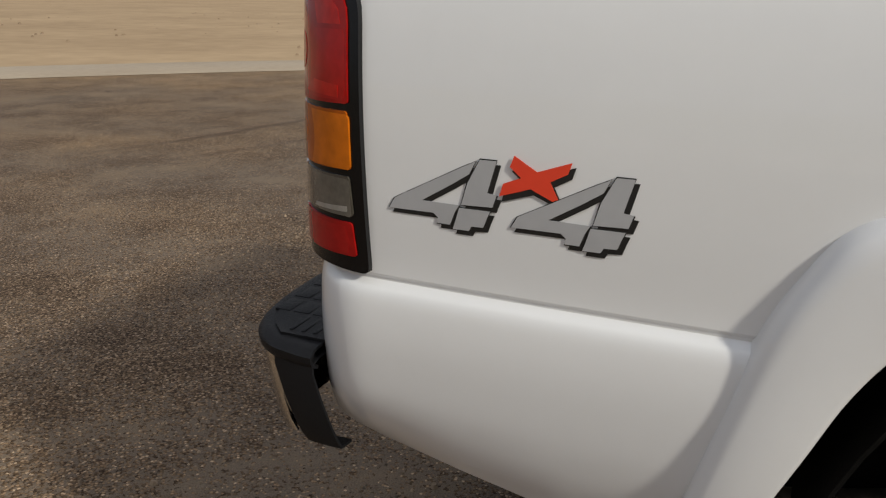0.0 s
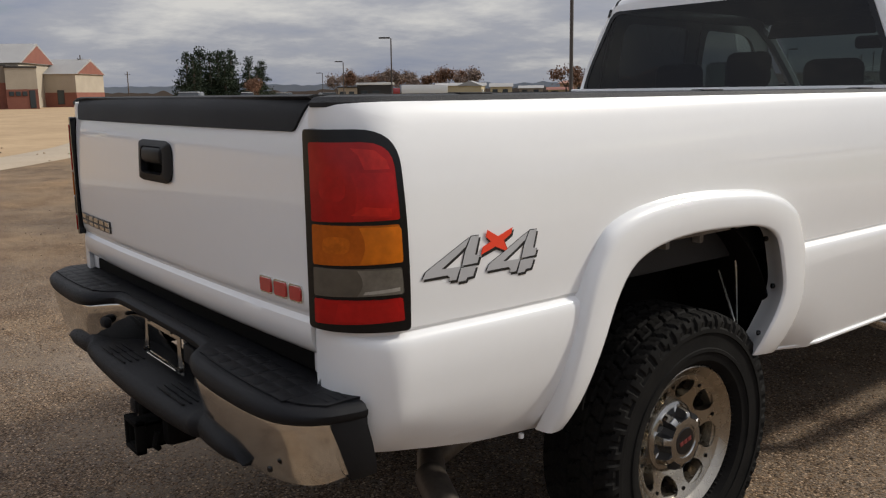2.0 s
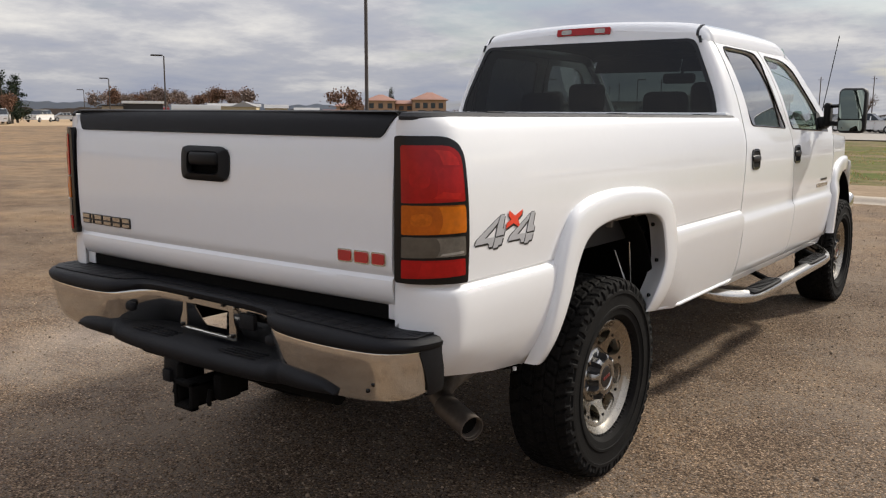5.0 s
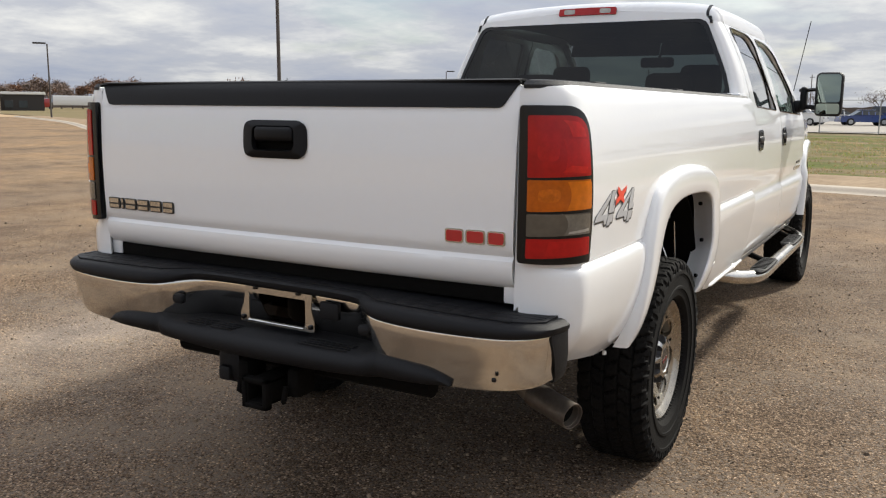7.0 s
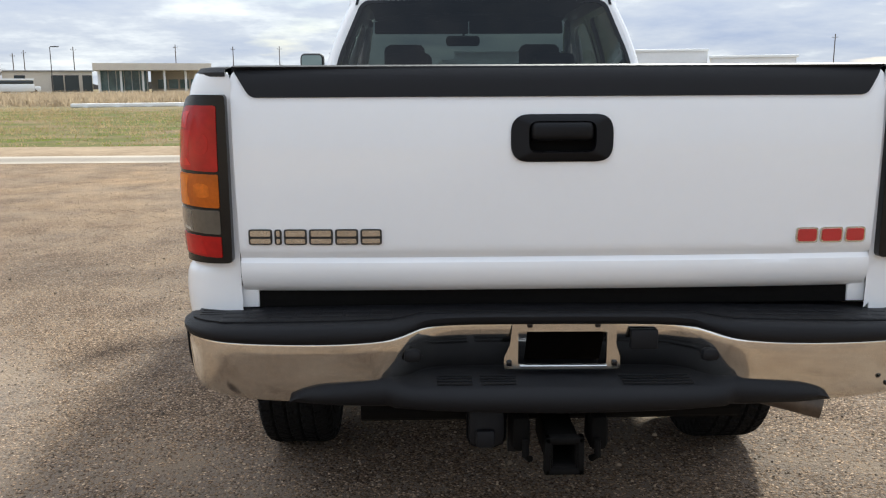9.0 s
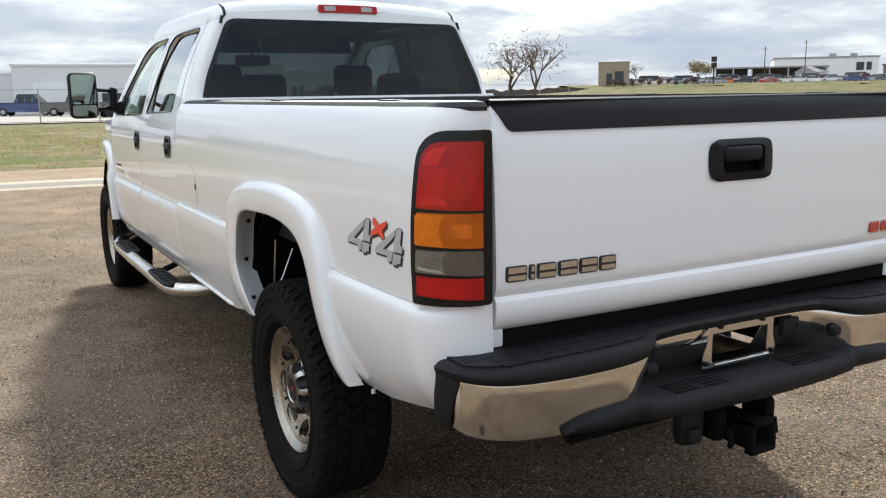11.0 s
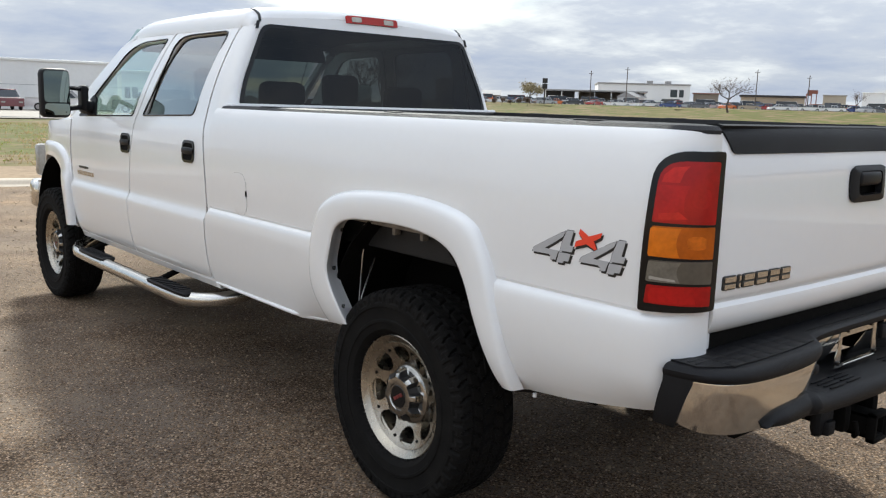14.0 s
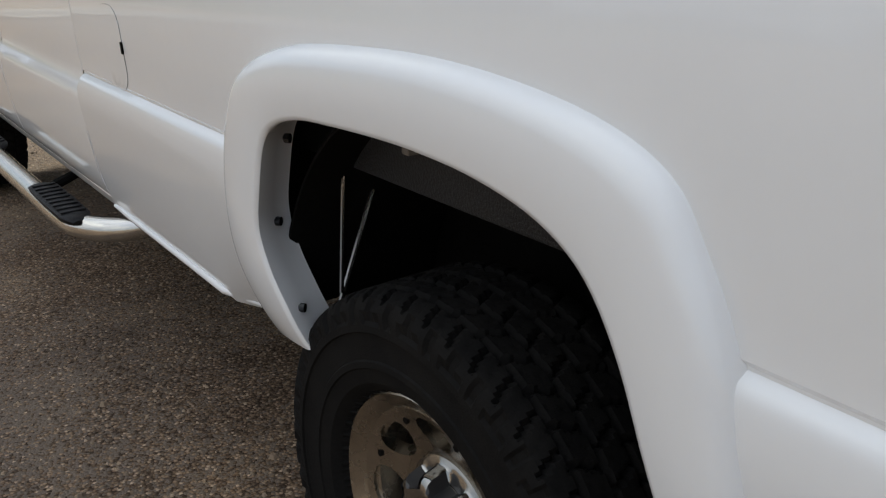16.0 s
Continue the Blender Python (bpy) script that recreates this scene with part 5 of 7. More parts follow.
for s in (-1, 1):
    bm = bmesh.new()
    box(bm, s * 0.345, 4.31, 1.842, 0.685, 0.025, 0.10, 0.010, Matrix.Rotation(radians(-28), 3, "X"))
    part("sun_visor", bm, CLOTH, truck)
bm = bmesh.new()
box(bm, 0, 4.27, 1.915, 1.36, 0.14, 0.05, 0.02, Matrix.Rotation(radians(14), 3, "X"))
part("windshield_header", bm, CLOTH, truck)
seat(0.44, 3.82, 0.54, 1.50, (0.44,))
seat(-0.46, 3.82, 0.54, 1.50, (-0.46,))
seat(0.0, 3.10, 1.46, 1.42, (0.42, -0.42))
bm = bmesh.new()
box(bm, -0.04, 4.38, 1.750, 0.25, 0.04, 0.075, 0.025, seg=3)
tube(bm, [(-0.04, 4.40, 1.76), (-0.02, 4.46, 1.86)], 0.01, 6)
part("cabin_mirror", bm, BLACK_PLASTIC, truck)
bm = bmesh.new()
n = 28
ring = [Matrix.Translation((-0.40, 4.52, 1.26)) @ Matrix.Rotation(radians(25), 4, "X") @ Vector((0.19 * math.cos(2 * math.pi * k / n), 0, 0.19 * math.sin(2 * math.pi * k / n))) for k in range(n + 1)]
tube(bm, ring, 0.014, 8, False)
part("steering_wheel", bm, BLACK_PLASTIC, truck)

# ---- ground ----
def chip_seal():
    """Worn chip seal: small stones bedded in dark binder, with dusty tan patches and dark worn tracks."""
    m = bpy.data.materials.new("chip_seal")
    m.use_nodes = True
    nt = m.node_tree
    p = nt.nodes["Principled BSDF"]
    tc = nt.nodes.new("ShaderNodeTexCoord")

    def node(kind, **kw):
        n = nt.nodes.new(kind)
        for k, v in kw.items():
            n.inputs[k].default_value = v
        if "Vector" in n.inputs and kind.startswith("ShaderNodeTex"):
            nt.links.new(tc.outputs["Object"], n.inputs["Vector"])
        return n

    def ramp(src, stops):
        r = nt.nodes.new("ShaderNodeValToRGB")
        el = r.color_ramp.elements
        el[0].position, el[0].color = stops[0][0], (*stops[0][1], 1)
        el[1].position, el[1].color = stops[-1][0], (*stops[-1][1], 1)
        for q, c in stops[1:-1]:
            el.new(q).color = (*c, 1)
        nt.links.new(src, r.inputs[0])
        return r.outputs[0]

    def mix(fac, a, b, kind="MIX"):
        n = nt.nodes.new("ShaderNodeMix")
        n.data_type, n.blend_type = "RGBA", kind
        for sock, v in ((n.inputs[0], fac), (n.inputs[6], a), (n.inputs[7], b)):
            if isinstance(v, (int, float)):
                sock.default_value = v
            elif isinstance(v, tuple):
                sock.default_value = (*v, 1)
            else:
                nt.links.new(v, sock)
        return n.outputs[2]
    chips = node("ShaderNodeTexVoronoi", Scale=118.0)
    big = node("ShaderNodeTexVoronoi", Scale=42.0)
    sep = nt.nodes.new("ShaderNodeSeparateColor")
    nt.links.new(chips.outputs["Color"], sep.inputs[0])
    stone = ramp(sep.outputs[0], [(0.0, (0.082, 0.062, 0.045)), (0.30, (0.160, 0.120, 0.082)), (0.60, (0.262, 0.196, 0.132)), (0.88, (0.40, 0.305, 0.215)), (1.0, (0.62, 0.51, 0.39))])
    gapm = ramp(chips.outputs["Distance"], [(0.38, (1, 1, 1)), (0.75, (0.42, 0.39, 0.38))])
    stone = mix(1.0, stone, gapm, "MULTIPLY")
    # where traffic has pressed the stones in, the grey binder shows and only some stones stand out
    grit = node("ShaderNodeTexNoise", Scale=210.0, Detail=3.0, Roughness=0.7)
    binder = ramp(grit.outputs[0], [(0.30, (0.120, 0.103, 0.086)), (0.55, (0.205, 0.176, 0.147)), (0.75, (0.31, 0.268, 0.222))])
    worn = node("ShaderNodeTexNoise", Scale=0.85, Detail=7.0, Roughness=0.68)
    bare = nt.nodes.new("ShaderNodeMapRange")
    bare.inputs[1].default_value, bare.inputs[2].default_value = 0.36, 0.66
    bare.inputs[3].default_value, bare.inputs[4].default_value = -0.05, 0.95
    nt.links.new(worn.outputs[0], bare.inputs[0])
    less = nt.nodes.new("ShaderNodeMath")
    less.operation = "SUBTRACT"
    nt.links.new(bare.outputs[0], less.inputs[0])
    nt.links.new(sep.outputs[1], less.inputs[1])
    cut = nt.nodes.new("ShaderNodeMapRange")
    cut.inputs[1].default_value, cut.inputs[2].default_value = -0.06, 0.06
    nt.links.new(less.outputs[0], cut.inputs[0])
    col = mix(cut.outputs[0], stone, binder)
    n1 = node("ShaderNodeTexNoise", Scale=0.33, Detail=7.0, Roughness=0.62)
    n2 = node("ShaderNodeTexNoise", Scale=1.7, Detail=6.0, Roughness=0.65)
    tar = ramp(n1.outputs[0], [(0.38, (0.66, 0.66, 0.68)), (0.50, (0.97, 0.96, 0.95)), (0.62, (1.2, 1.13, 1.0))])
    col = mix(0.45, col, tar, "MULTIPLY")
    patch = ramp(n2.outputs[0], [(0.35, (0.70, 0.70, 0.72)), (0.55, (1.03, 1.02, 1.0)), (0.7, (1.28, 1.21, 1.08))])
    col = mix(0.8, col, patch, "MULTIPLY")
    # wheel-worn streaks that curve across the lot
    wave = node("ShaderNodeTexWave", Scale=0.16, Distortion=9.0, Detail=4.0)
    wave.inputs["Detail Scale"].default_value = 0.5
    streak = ramp(wave.outputs[0], [(0.0, (0.72, 0.72, 0.74)), (0.18, (1, 1, 1)), (1.0, (1.06, 1.03, 0.98))])
    col = mix(0.22, col, streak, "MULTIPLY")
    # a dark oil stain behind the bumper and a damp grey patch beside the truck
    def spot(x, y, rx, ry, turn, soft):
        mp = nt.nodes.new("ShaderNodeMapping")
        mp.vector_type = "TEXTURE"
        mp.inputs["Location"].default_value = (x, y, 0)
        mp.inputs["Rotation"].default_value = (0, 0, radians(turn))
        mp.inputs["Scale"].default_value = (rx, ry, 1)
        wob = node("ShaderNodeTexNoise", Scale=5.0 / rx * 0.2, Detail=4.0)
        ad = nt.nodes.new("ShaderNodeVectorMath")
        ad.operation = "MULTIPLY_ADD"
        ad.inputs[1].default_value = (rx * 0.8, ry * 0.8, 0)
        nt.links.new(wob.outputs["Color"], ad.inputs[0])
        nt.links.new(tc.outputs["Object"], ad.inputs[2])
        nt.links.new(ad.outputs[0], mp.inputs["Vector"])
        g = nt.nodes.new("ShaderNodeVectorMath")
        g.operation = "LENGTH"
        nt.links.new(mp.outputs[0], g.inputs[0])
        r = nt.nodes.new("ShaderNodeMapRange")
        r.inputs[1].default_value, r.inputs[2].default_value = 1.0, 1.0 - soft
        nt.links.new(g.outputs["Value"], r.inputs[0])
        return r.outputs[0]
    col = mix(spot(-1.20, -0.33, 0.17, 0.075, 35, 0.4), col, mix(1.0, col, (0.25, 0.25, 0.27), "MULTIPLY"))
    for x, y, rx, ry, turn, dark in ((-9.2, -2.2, 4.2, 0.13, 118, 0.55), (-8.4, -2.0, 4.0, 0.10, 116, 0.65), (-4.0, -4.3, 2.4, 0.10, 166, 0.6), (-3.6, -3.6, 2.2, 0.09, 160, 0.7), (-6.8, 3.4, 3.4, 0.16, 40, 0.7), (5.0, 6.5, 3.6, 0.14, 70, 0.7)):
        col = mix(spot(x, y, rx, ry, turn, 0.9), col, mix(1.0, col, (dark, dark, dark * 1.05), "MULTIPLY"))
    damp = spot(-2.35, 1.9, 0.85, 1.2, 20, 0.8)
    half = nt.nodes.new("ShaderNodeMath")
    half.operation = "MULTIPLY"
    half.inputs[1].default_value = 0.5
    nt.links.new(damp, half.inputs[0])
    col = mix(half.outputs[0], col, mix(1.0, patch, (0.40, 0.375, 0.345), "MULTIPLY"))
    # the lot turns paler and more evenly tan away from the truck
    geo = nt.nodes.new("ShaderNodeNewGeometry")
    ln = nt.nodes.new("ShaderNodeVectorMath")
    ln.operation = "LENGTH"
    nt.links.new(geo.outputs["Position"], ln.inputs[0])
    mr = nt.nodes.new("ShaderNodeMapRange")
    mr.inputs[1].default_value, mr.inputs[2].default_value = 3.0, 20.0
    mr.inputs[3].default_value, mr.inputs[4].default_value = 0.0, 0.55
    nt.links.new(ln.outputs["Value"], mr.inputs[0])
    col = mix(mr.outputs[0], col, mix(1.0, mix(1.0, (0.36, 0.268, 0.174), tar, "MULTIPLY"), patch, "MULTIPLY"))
    col = mix(1.0, col, (0.85, 0.785, 0.73), "MULTIPLY")
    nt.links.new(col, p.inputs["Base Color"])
    p.inputs["Roughness"].default_value = 0.9
    p.inputs["Specular IOR Level"].default_value = 0.12
    b1 = node("ShaderNodeBump", Strength=0.6, Distance=0.005)
    b1.invert = True
    nt.links.new(chips.outputs["Distance"], b1.inputs["Height"])
    b2 = node("ShaderNodeBump", Strength=0.5, Distance=0.008)
    b2.invert = True
    nt.links.new(big.outputs["Distance"], b2.inputs["Height"])
    nt.links.new(b1.outputs[0], b2.inputs["Normal"])
    nt.links.new(b2.outputs[0], p.inputs["Normal"])
    return m


def flat(name, pts, z, mat, label, kind="structure"):
    bm = sheet([pts], lambda u, v: (u, v, z))
    ob = mesh_ob(name, bm, mat, 0)
    if ob.data.polygons[0].normal.z < 0:
        ob.data.flip_normals()
    return tagged(ob, label, kind=kind)


def offset_line(pts, d):
    """The polyline moved by d to its left."""
    out = []
    for i, p in enumerate(pts):
        a, b = Vector(pts[max(i - 1, 0)]), Vector(pts[min(i + 1, len(pts) - 1)])
        t = (b - a).normalized()
        out.append((p[0] - t.y * d, p[1] + t.x * d))
    return out


def ribbon(name, pts, profile, mat, label, kind="structure"):
    """A strip along a polyline; profile: (offset to the left, height)."""
    bm = bmesh.new()
    lines = [[(x, y, z) for x, y in offset_line(pts, d)] for d, z in profile]
    grid(bm, lines)
    return tagged(mesh_ob(name, bm, mat, 40), label, kind=kind)


SAND = material("dry_sand", (0.325, 0.228, 0.136), 0.95, spec=0.1, scale=0.25, fine=1.6, color2=(0.475, 0.345, 0.212), bump=0.9, bump_scale=9)


def grass_mat():
    """Winter grass: green drifts, straw and bare brown earth at several scales."""
    m = material("patchy_grass", (0.10, 0.10, 0.04), 0.95, spec=0.1, bump=1.0, bump_scale=14)
    nt = m.node_tree
    tc = nt.nodes.new("ShaderNodeTexCoord")

    def field(scale, detail, stops, sx=1.0):
        mp = nt.nodes.new("ShaderNodeMapping")
        mp.inputs["Scale"].default_value = (sx, 1, 1)
        nt.links.new(tc.outputs["Object"], mp.inputs["Vector"])
        n = nt.nodes.new("ShaderNodeTexNoise")
        n.inputs["Scale"].default_value, n.inputs["Detail"].default_value, n.inputs["Roughness"].default_value = scale, detail, 0.68
        nt.links.new(mp.outputs[0], n.inputs["Vector"])
        r = nt.nodes.new("ShaderNodeValToRGB")
        el = r.color_ramp.elements
        el[0].position, el[0].color = stops[0][0], (*stops[0][1], 1)
        el[1].position, el[1].color = stops[-1][0], (*stops[-1][1], 1)
        for q, c in stops[1:-1]:
            el.new(q).color = (*c, 1)
        nt.links.new(n.outputs[0], r.inputs[0])
        return r.outputs[0]

    def mul(a, b, f=1.0):
        x = nt.nodes.new("ShaderNodeMix")
        x.data_type, x.blend_type = "RGBA", "MULTIPLY"
        x.inputs[0].default_value = f
        nt.links.new(a, x.inputs[6])
        nt.links.new(b, x.inputs[7])
        return x.outputs[2]
    base = field(0.42, 9, [(0.36, (0.080, 0.098, 0.016)), (0.47, (0.105, 0.105, 0.028)), (0.54, (0.150, 0.118, 0.055)), (0.64, (0.21, 0.148, 0.086))], 0.55)
    fine = field(5.5, 6, [(0.32, (0.52, 0.52, 0.50)), (0.52, (1.0, 1.0, 1.0)), (0.70, (1.45, 1.38, 1.25))], 0.6)
    nt.links.new(mul(base, fine), nt.nodes["Principled BSDF"].inputs["Base Color"])
    return m


GRASS = grass_mat()
DRYFIELD = material("dry_field", (0.225, 0.165, 0.095), 0.95, spec=0.1, scale=0.07, fine=0.9, color2=(0.145, 0.128, 0.058), bump=0.6, bump_scale=4)
CONC = material("pale_concrete", (0.37, 0.31, 0.24), 0.85, scale=0.9, fine=25, color2=(0.47, 0.40, 0.315), bump=0.2)
DIRT = material("bare_dirt", (0.19, 0.132, 0.082), 0.95, spec=0.1, scale=0.9, fine=7, color2=(0.35, 0.262, 0.172), bump=0.8, bump_scale=18)
LOT = material("far_lot_concrete", (0.25, 0.22, 0.185), 0.9, scale=0.1, fine=2, color2=(0.33, 0.295, 0.25))

KERB = dense([(-88, 59), (-60, 44), (-39, 30.3), (-26, 21.6), (-16.5, 16.3), (-11.5, 14.6), (-6, 14.5), (-1, 14.5), (2.0, 13.9), (4.2, 12.4), (6.2, 9.8), (8.2, 6.4), (9.4, 3.2), (10.2, -3), (10.8, -12), (11, -30), (11, -60)], 4)
EDGE = dense([(-88, 34), (-45, 17), (-30, 10.5), (-22.7, 7), (-17.2, 3), (-14.8, 0), (-12.8, -4), (-10.5, -7), (-7.5, -9.5), (-4, -12), (-1, -16), (1, -30), (1, -60)], 4)
RISE = 2.6
flat("ground", [(-2400, -2400), (2400, -2400), (2400, 2400), (-2400, 2400)], -0.02, SAND, "dry sandy ground reaching to the horizon")
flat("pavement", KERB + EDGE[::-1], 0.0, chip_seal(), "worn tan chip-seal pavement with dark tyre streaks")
ribbon("kerb", KERB, [(-0.24, 0.004), (-0.12, 0.010), (-0.06, 0.035), (0.0, 0.075), (0.06, 0.095), (0.14, 0.10), (0.24, 0.10), (0.26, 0.07)], CONC, "pale rolled concrete kerb and gutter")
ribbon("dirt_verge", KERB, [(0.22, 0.092), (0.8, 0.13), (1.6, 0.12), (2.4, 0.13), (3.0, 0.10)], DIRT, "bare dirt verge behind the kerb")
ribbon("concrete_apron", EDGE, [(0.02, 0.006), (0.0, 0.012), (-1.9, 0.010), (-2.0, -0.015)], material("dusty_concrete", (0.33, 0.262, 0.185), 0.9, scale=0.6, fine=9, color2=(0.43, 0.35, 0.255), bump=0.3), "pale dusty concrete apron at the lot edge")
lawn = [p for p in offset_line(KERB, 2.6) if p[0] > -34 and p[1] > -40]
flat("grass_field", lawn + [(60, -40), (140, 30), (110, 90), (60, 53), (28, 50), (-6, 52), (-14, 50), (-34, 40)], 0.115, GRASS, "patchy green and straw-coloured grass field")
flat("far_field", offset_line(KERB, 2.9) + [(400, -60), (400, 400), (-300, 400), (-300, 160)], 0.06, DRYFIELD, "dry winter field")
flat("storage_lot", [(-12, 56.5), (-5, 55.0), (12, 53.0), (28, 52.0), (58, 56), (80, 80), (60, 165), (-36, 165), (-19.5, 80)], 0.13, LOT, "pale concrete storage lot")
LOT_IN = [(37.0 + 2.2 * k, 186 + 4 * math.sin(k * 1.7)) for k in range(20)]
lot_edge = [(d * math.sin(radians(a)), d * math.cos(radians(a))) for a, d in LOT_IN]
flat("car_lot", lot_edge + [(d * math.sin(radians(a)), d * math.cos(radians(a))) for a, d in ((79, 330), (60, 330), (37, 330))], RISE, LOT, "pale concrete car lot")
ribbon("dirt_bank", lot_edge, [(-75.0, 0.05), (-45.0, 0.7), (-20.0, 1.6), (-6.0, 2.3), (-1.2, 2.75), (0.4, 2.72), (1.5, 2.4)], GRASS, "low dirt bank with dry brush along the lot")

rng = random.Random(11)


def inside(p, poly):
    c = False
    for i in range(len(poly)):
        (x0, y0), (x1, y1) = poly[i - 1], poly[i]
        if (y0 > p[1]) != (y1 > p[1]) and p[0] < (x1 - x0) * (p[1] - y0) / (y1 - y0) + x0:
            c = not c
    return c


def tufts(name, count, area, poly, z, hgt, mat, label, wid=1.0):
    """Many small grass blades in clumps, as one object."""
    verts, faces = [], []
    n = 0
    while n < count:
        x, y = rng.uniform(*area[0]), rng.uniform(*area[1])
        if not inside((x, y), poly):
            continue
        if noise.noise((x * 0.25, y * 0.25, 3)) < rng.uniform(-0.5, 0.25):
            continue
        n += 1
        for _ in range(6):
            a, h, w = rng.uniform(0, 6.28), hgt * rng.uniform(0.4, 1.2), wid * rng.uniform(0.008, 0.022)
            bx, by = x + rng.gauss(0, 0.10 * wid), y + rng.gauss(0, 0.10 * wid)
            lx, ly = rng.gauss(0, 0.5) * h, rng.gauss(0, 0.5) * h
            k = len(verts)
            verts += [(bx - w * math.cos(a), by - w * math.sin(a), z), (bx + w * math.cos(a), by + w * math.sin(a), z), (bx + lx, by + ly, z + h)]
            faces.append((k, k + 1, k + 2))
    me = bpy.data.meshes.new(name)
    me.from_pydata(verts, [], faces)
    me.materials.append(mat)
    return tagged(new(name, me), label, name.replace("_", " "), kind="stuff")


def blade_mat(name, color):
    """Thin blades: half the light is scattered back, half comes through."""
    m = material(name, color, 0.9, spec=0.1, var=0.4, scale=0.8, fine=5)
    nt = m.node_tree
    p, out = nt.nodes["Principled BSDF"], nt.nodes["Material Output"]
    tr, mx = nt.nodes.new("ShaderNodeBsdfTranslucent"), nt.nodes.new("ShaderNodeMixShader")
    nt.links.new(p.inputs["Base Color"].links[0].from_socket, tr.inputs["Color"])
    nt.links.new(p.outputs[0], mx.inputs[1])
    nt.links.new(tr.outputs[0], mx.inputs[2])
    nt.links.new(mx.outputs[0], out.inputs["Surface"])
    return m


lawn_poly = lawn + [(60, -40), (60, 46), (28, 43), (-6, 45), (-30, 44)]
G1 = blade_mat("green_blades", (0.20, 0.235, 0.05))
G2 = blade_mat("straw_blades", (0.36, 0.275, 0.15))
tufts("green_grass", 4000, ((-25, 40), (2, 44)), lawn_poly, 0.115, 0.045, G1, "short green grass growing in patches")
tufts("straw_grass", 6500, ((-25, 40), (2, 44)), lawn_poly, 0.115, 0.07, G2, "dry straw-coloured grass tufts")
tufts("weeds", 2500, ((-70, 0), (22, 60)), [(-70, 62), (-70, 54), (-20, 21.5), (-8, 17.5), (-10, 44), (-40, 60)], 0.06, 0.22, G2, "dry brown weeds beyond the kerb")
tufts("tall_brush", 2600, ((-60, -4), (55, 120)), [(-22, 58), (-17, 62), (-29, 112), (-52, 92), (-38, 60)], 0.06, 0.85, blade_mat("grey_straw_brush", (0.40, 0.315, 0.215)), "pale dry brush standing in the field", 3.2)


def stones(name, count, mat, label, test, area, size):
    """Loose stones, as one object."""
    verts, faces = [], []
    n = 0
    while n < count:
        x, y = rng.uniform(*area[0]), rng.uniform(*area[1])
        if not test(x, y):
            continue
        n += 1
        s = size * rng.uniform(0.5, 1.6) * (2.0 if rng.random() < 0.03 else 1)
        k = len(verts)
        a0 = rng.uniform(0, 6.28)
        ring = [(x + s * rng.uniform(0.7, 1.1) * math.cos(a0 + i * 1.2566), y + s * rng.uniform(0.7, 1.1) * math.sin(a0 + i * 1.2566), 0.0) for i in range(5)]
        top = [(x + (px - x) * 0.55, y + (py - y) * 0.55, s * rng.uniform(0.5, 0.9)) for px, py, _ in ring]
        verts += ring + top
        faces += [(k + i, k + (i + 1) % 5, k + 5 + (i + 1) % 5, k + 5 + i) for i in range(5)] + [tuple(k + 5 + i for i in range(5))]
    me = bpy.data.meshes.new(name)
    me.from_pydata(verts, [], faces)
    me.materials.append(mat)
    return tagged(new(name, me), label, "gravel", kind="stuff")


def island_stone():
    m = material("loose_stone", (0.10, 0.076, 0.055), 0.9, scale=30, fine=200)
    nt = m.node_tree
    g = nt.nodes.new("ShaderNodeNewGeometry")
    r = nt.nodes.new("ShaderNodeValToRGB")
    r.color_ramp.elements[0].color, r.color_ramp.elements[1].color = (0.08, 0.06, 0.042, 1), (0.40, 0.30, 0.20, 1)
    r.color_ramp.elements.new(0.6).color = (0.26, 0.19, 0.125, 1)
    nt.links.new(g.outputs["Random Per Island"], r.inputs[0])
    nt.links.new(r.outputs[0], nt.nodes["Principled BSDF"].inputs["Base Color"])
    return m


stones("loose_gravel", 26000, island_stone(), "loose tan and grey stone chips on the pavement", lambda x, y: True, ((-4.5, 4.5), (-2.5, 8.0)), 0.0048)
stones("scattered_gravel", 9000, island_stone(), "scattered stone chips on the pavement", lambda x, y: abs(x) > 4 or y > 7, ((-10, 9), (-4, 15)), 0.007)

stones("dirt_clods", 320, DIRT, "loose clods of earth on the dry sand", lambda x, y: not inside((x, y), KERB + EDGE[::-1]), ((-60, -13), (-26, 6)), 0.036)

# ---- the surroundings ----
def at(az, d):
    """A place d metres from the stretch of the walk that sees it, in the direction az (degrees from straight ahead, towards +x)."""
    x0, y0 = (2.4, -1.3) if az < -38 else (0.0, -2.1) if az < 24 else (-2.7, -1.5)
    return (x0 + d * math.sin(radians(az)), y0 + d * math.cos(radians(az)))


def facing(az):
    """The turn about z that makes a thing's -y side face the truck."""
    return -az


BRICK = material("red_brick", (0.17, 0.06, 0.042), 0.9, scale=0.8, fine=8, color2=(0.24, 0.095, 0.066))
BLOCK = material("grey_tan_block", (0.20, 0.165, 0.13), 0.9, scale=0.6, fine=6, color2=(0.25, 0.21, 0.165))
CREAM = material("cream_stucco", (0.58, 0.52, 0.44), 0.9, var=0.08, scale=0.4, fine=5)
TEAL = material("teal_glazing", (0.11, 0.17, 0.17), 0.1, var=0.5, scale=0.35, fine=2.5)
PALE = material("pale_block", (0.37, 0.32, 0.25), 0.9, scale=0.6, fine=6)
ROOF = material("grey_metal_roof", (0.30, 0.29, 0.28), 0.6, scale=0.4, fine=5)
TRIM = material("dark_trim", (0.03, 0.026, 0.024), 0.7)
WHITEWALL = material("white_steel_cladding", (0.76, 0.75, 0.73), 0.7, var=0.05, scale=0.3, fine=3)
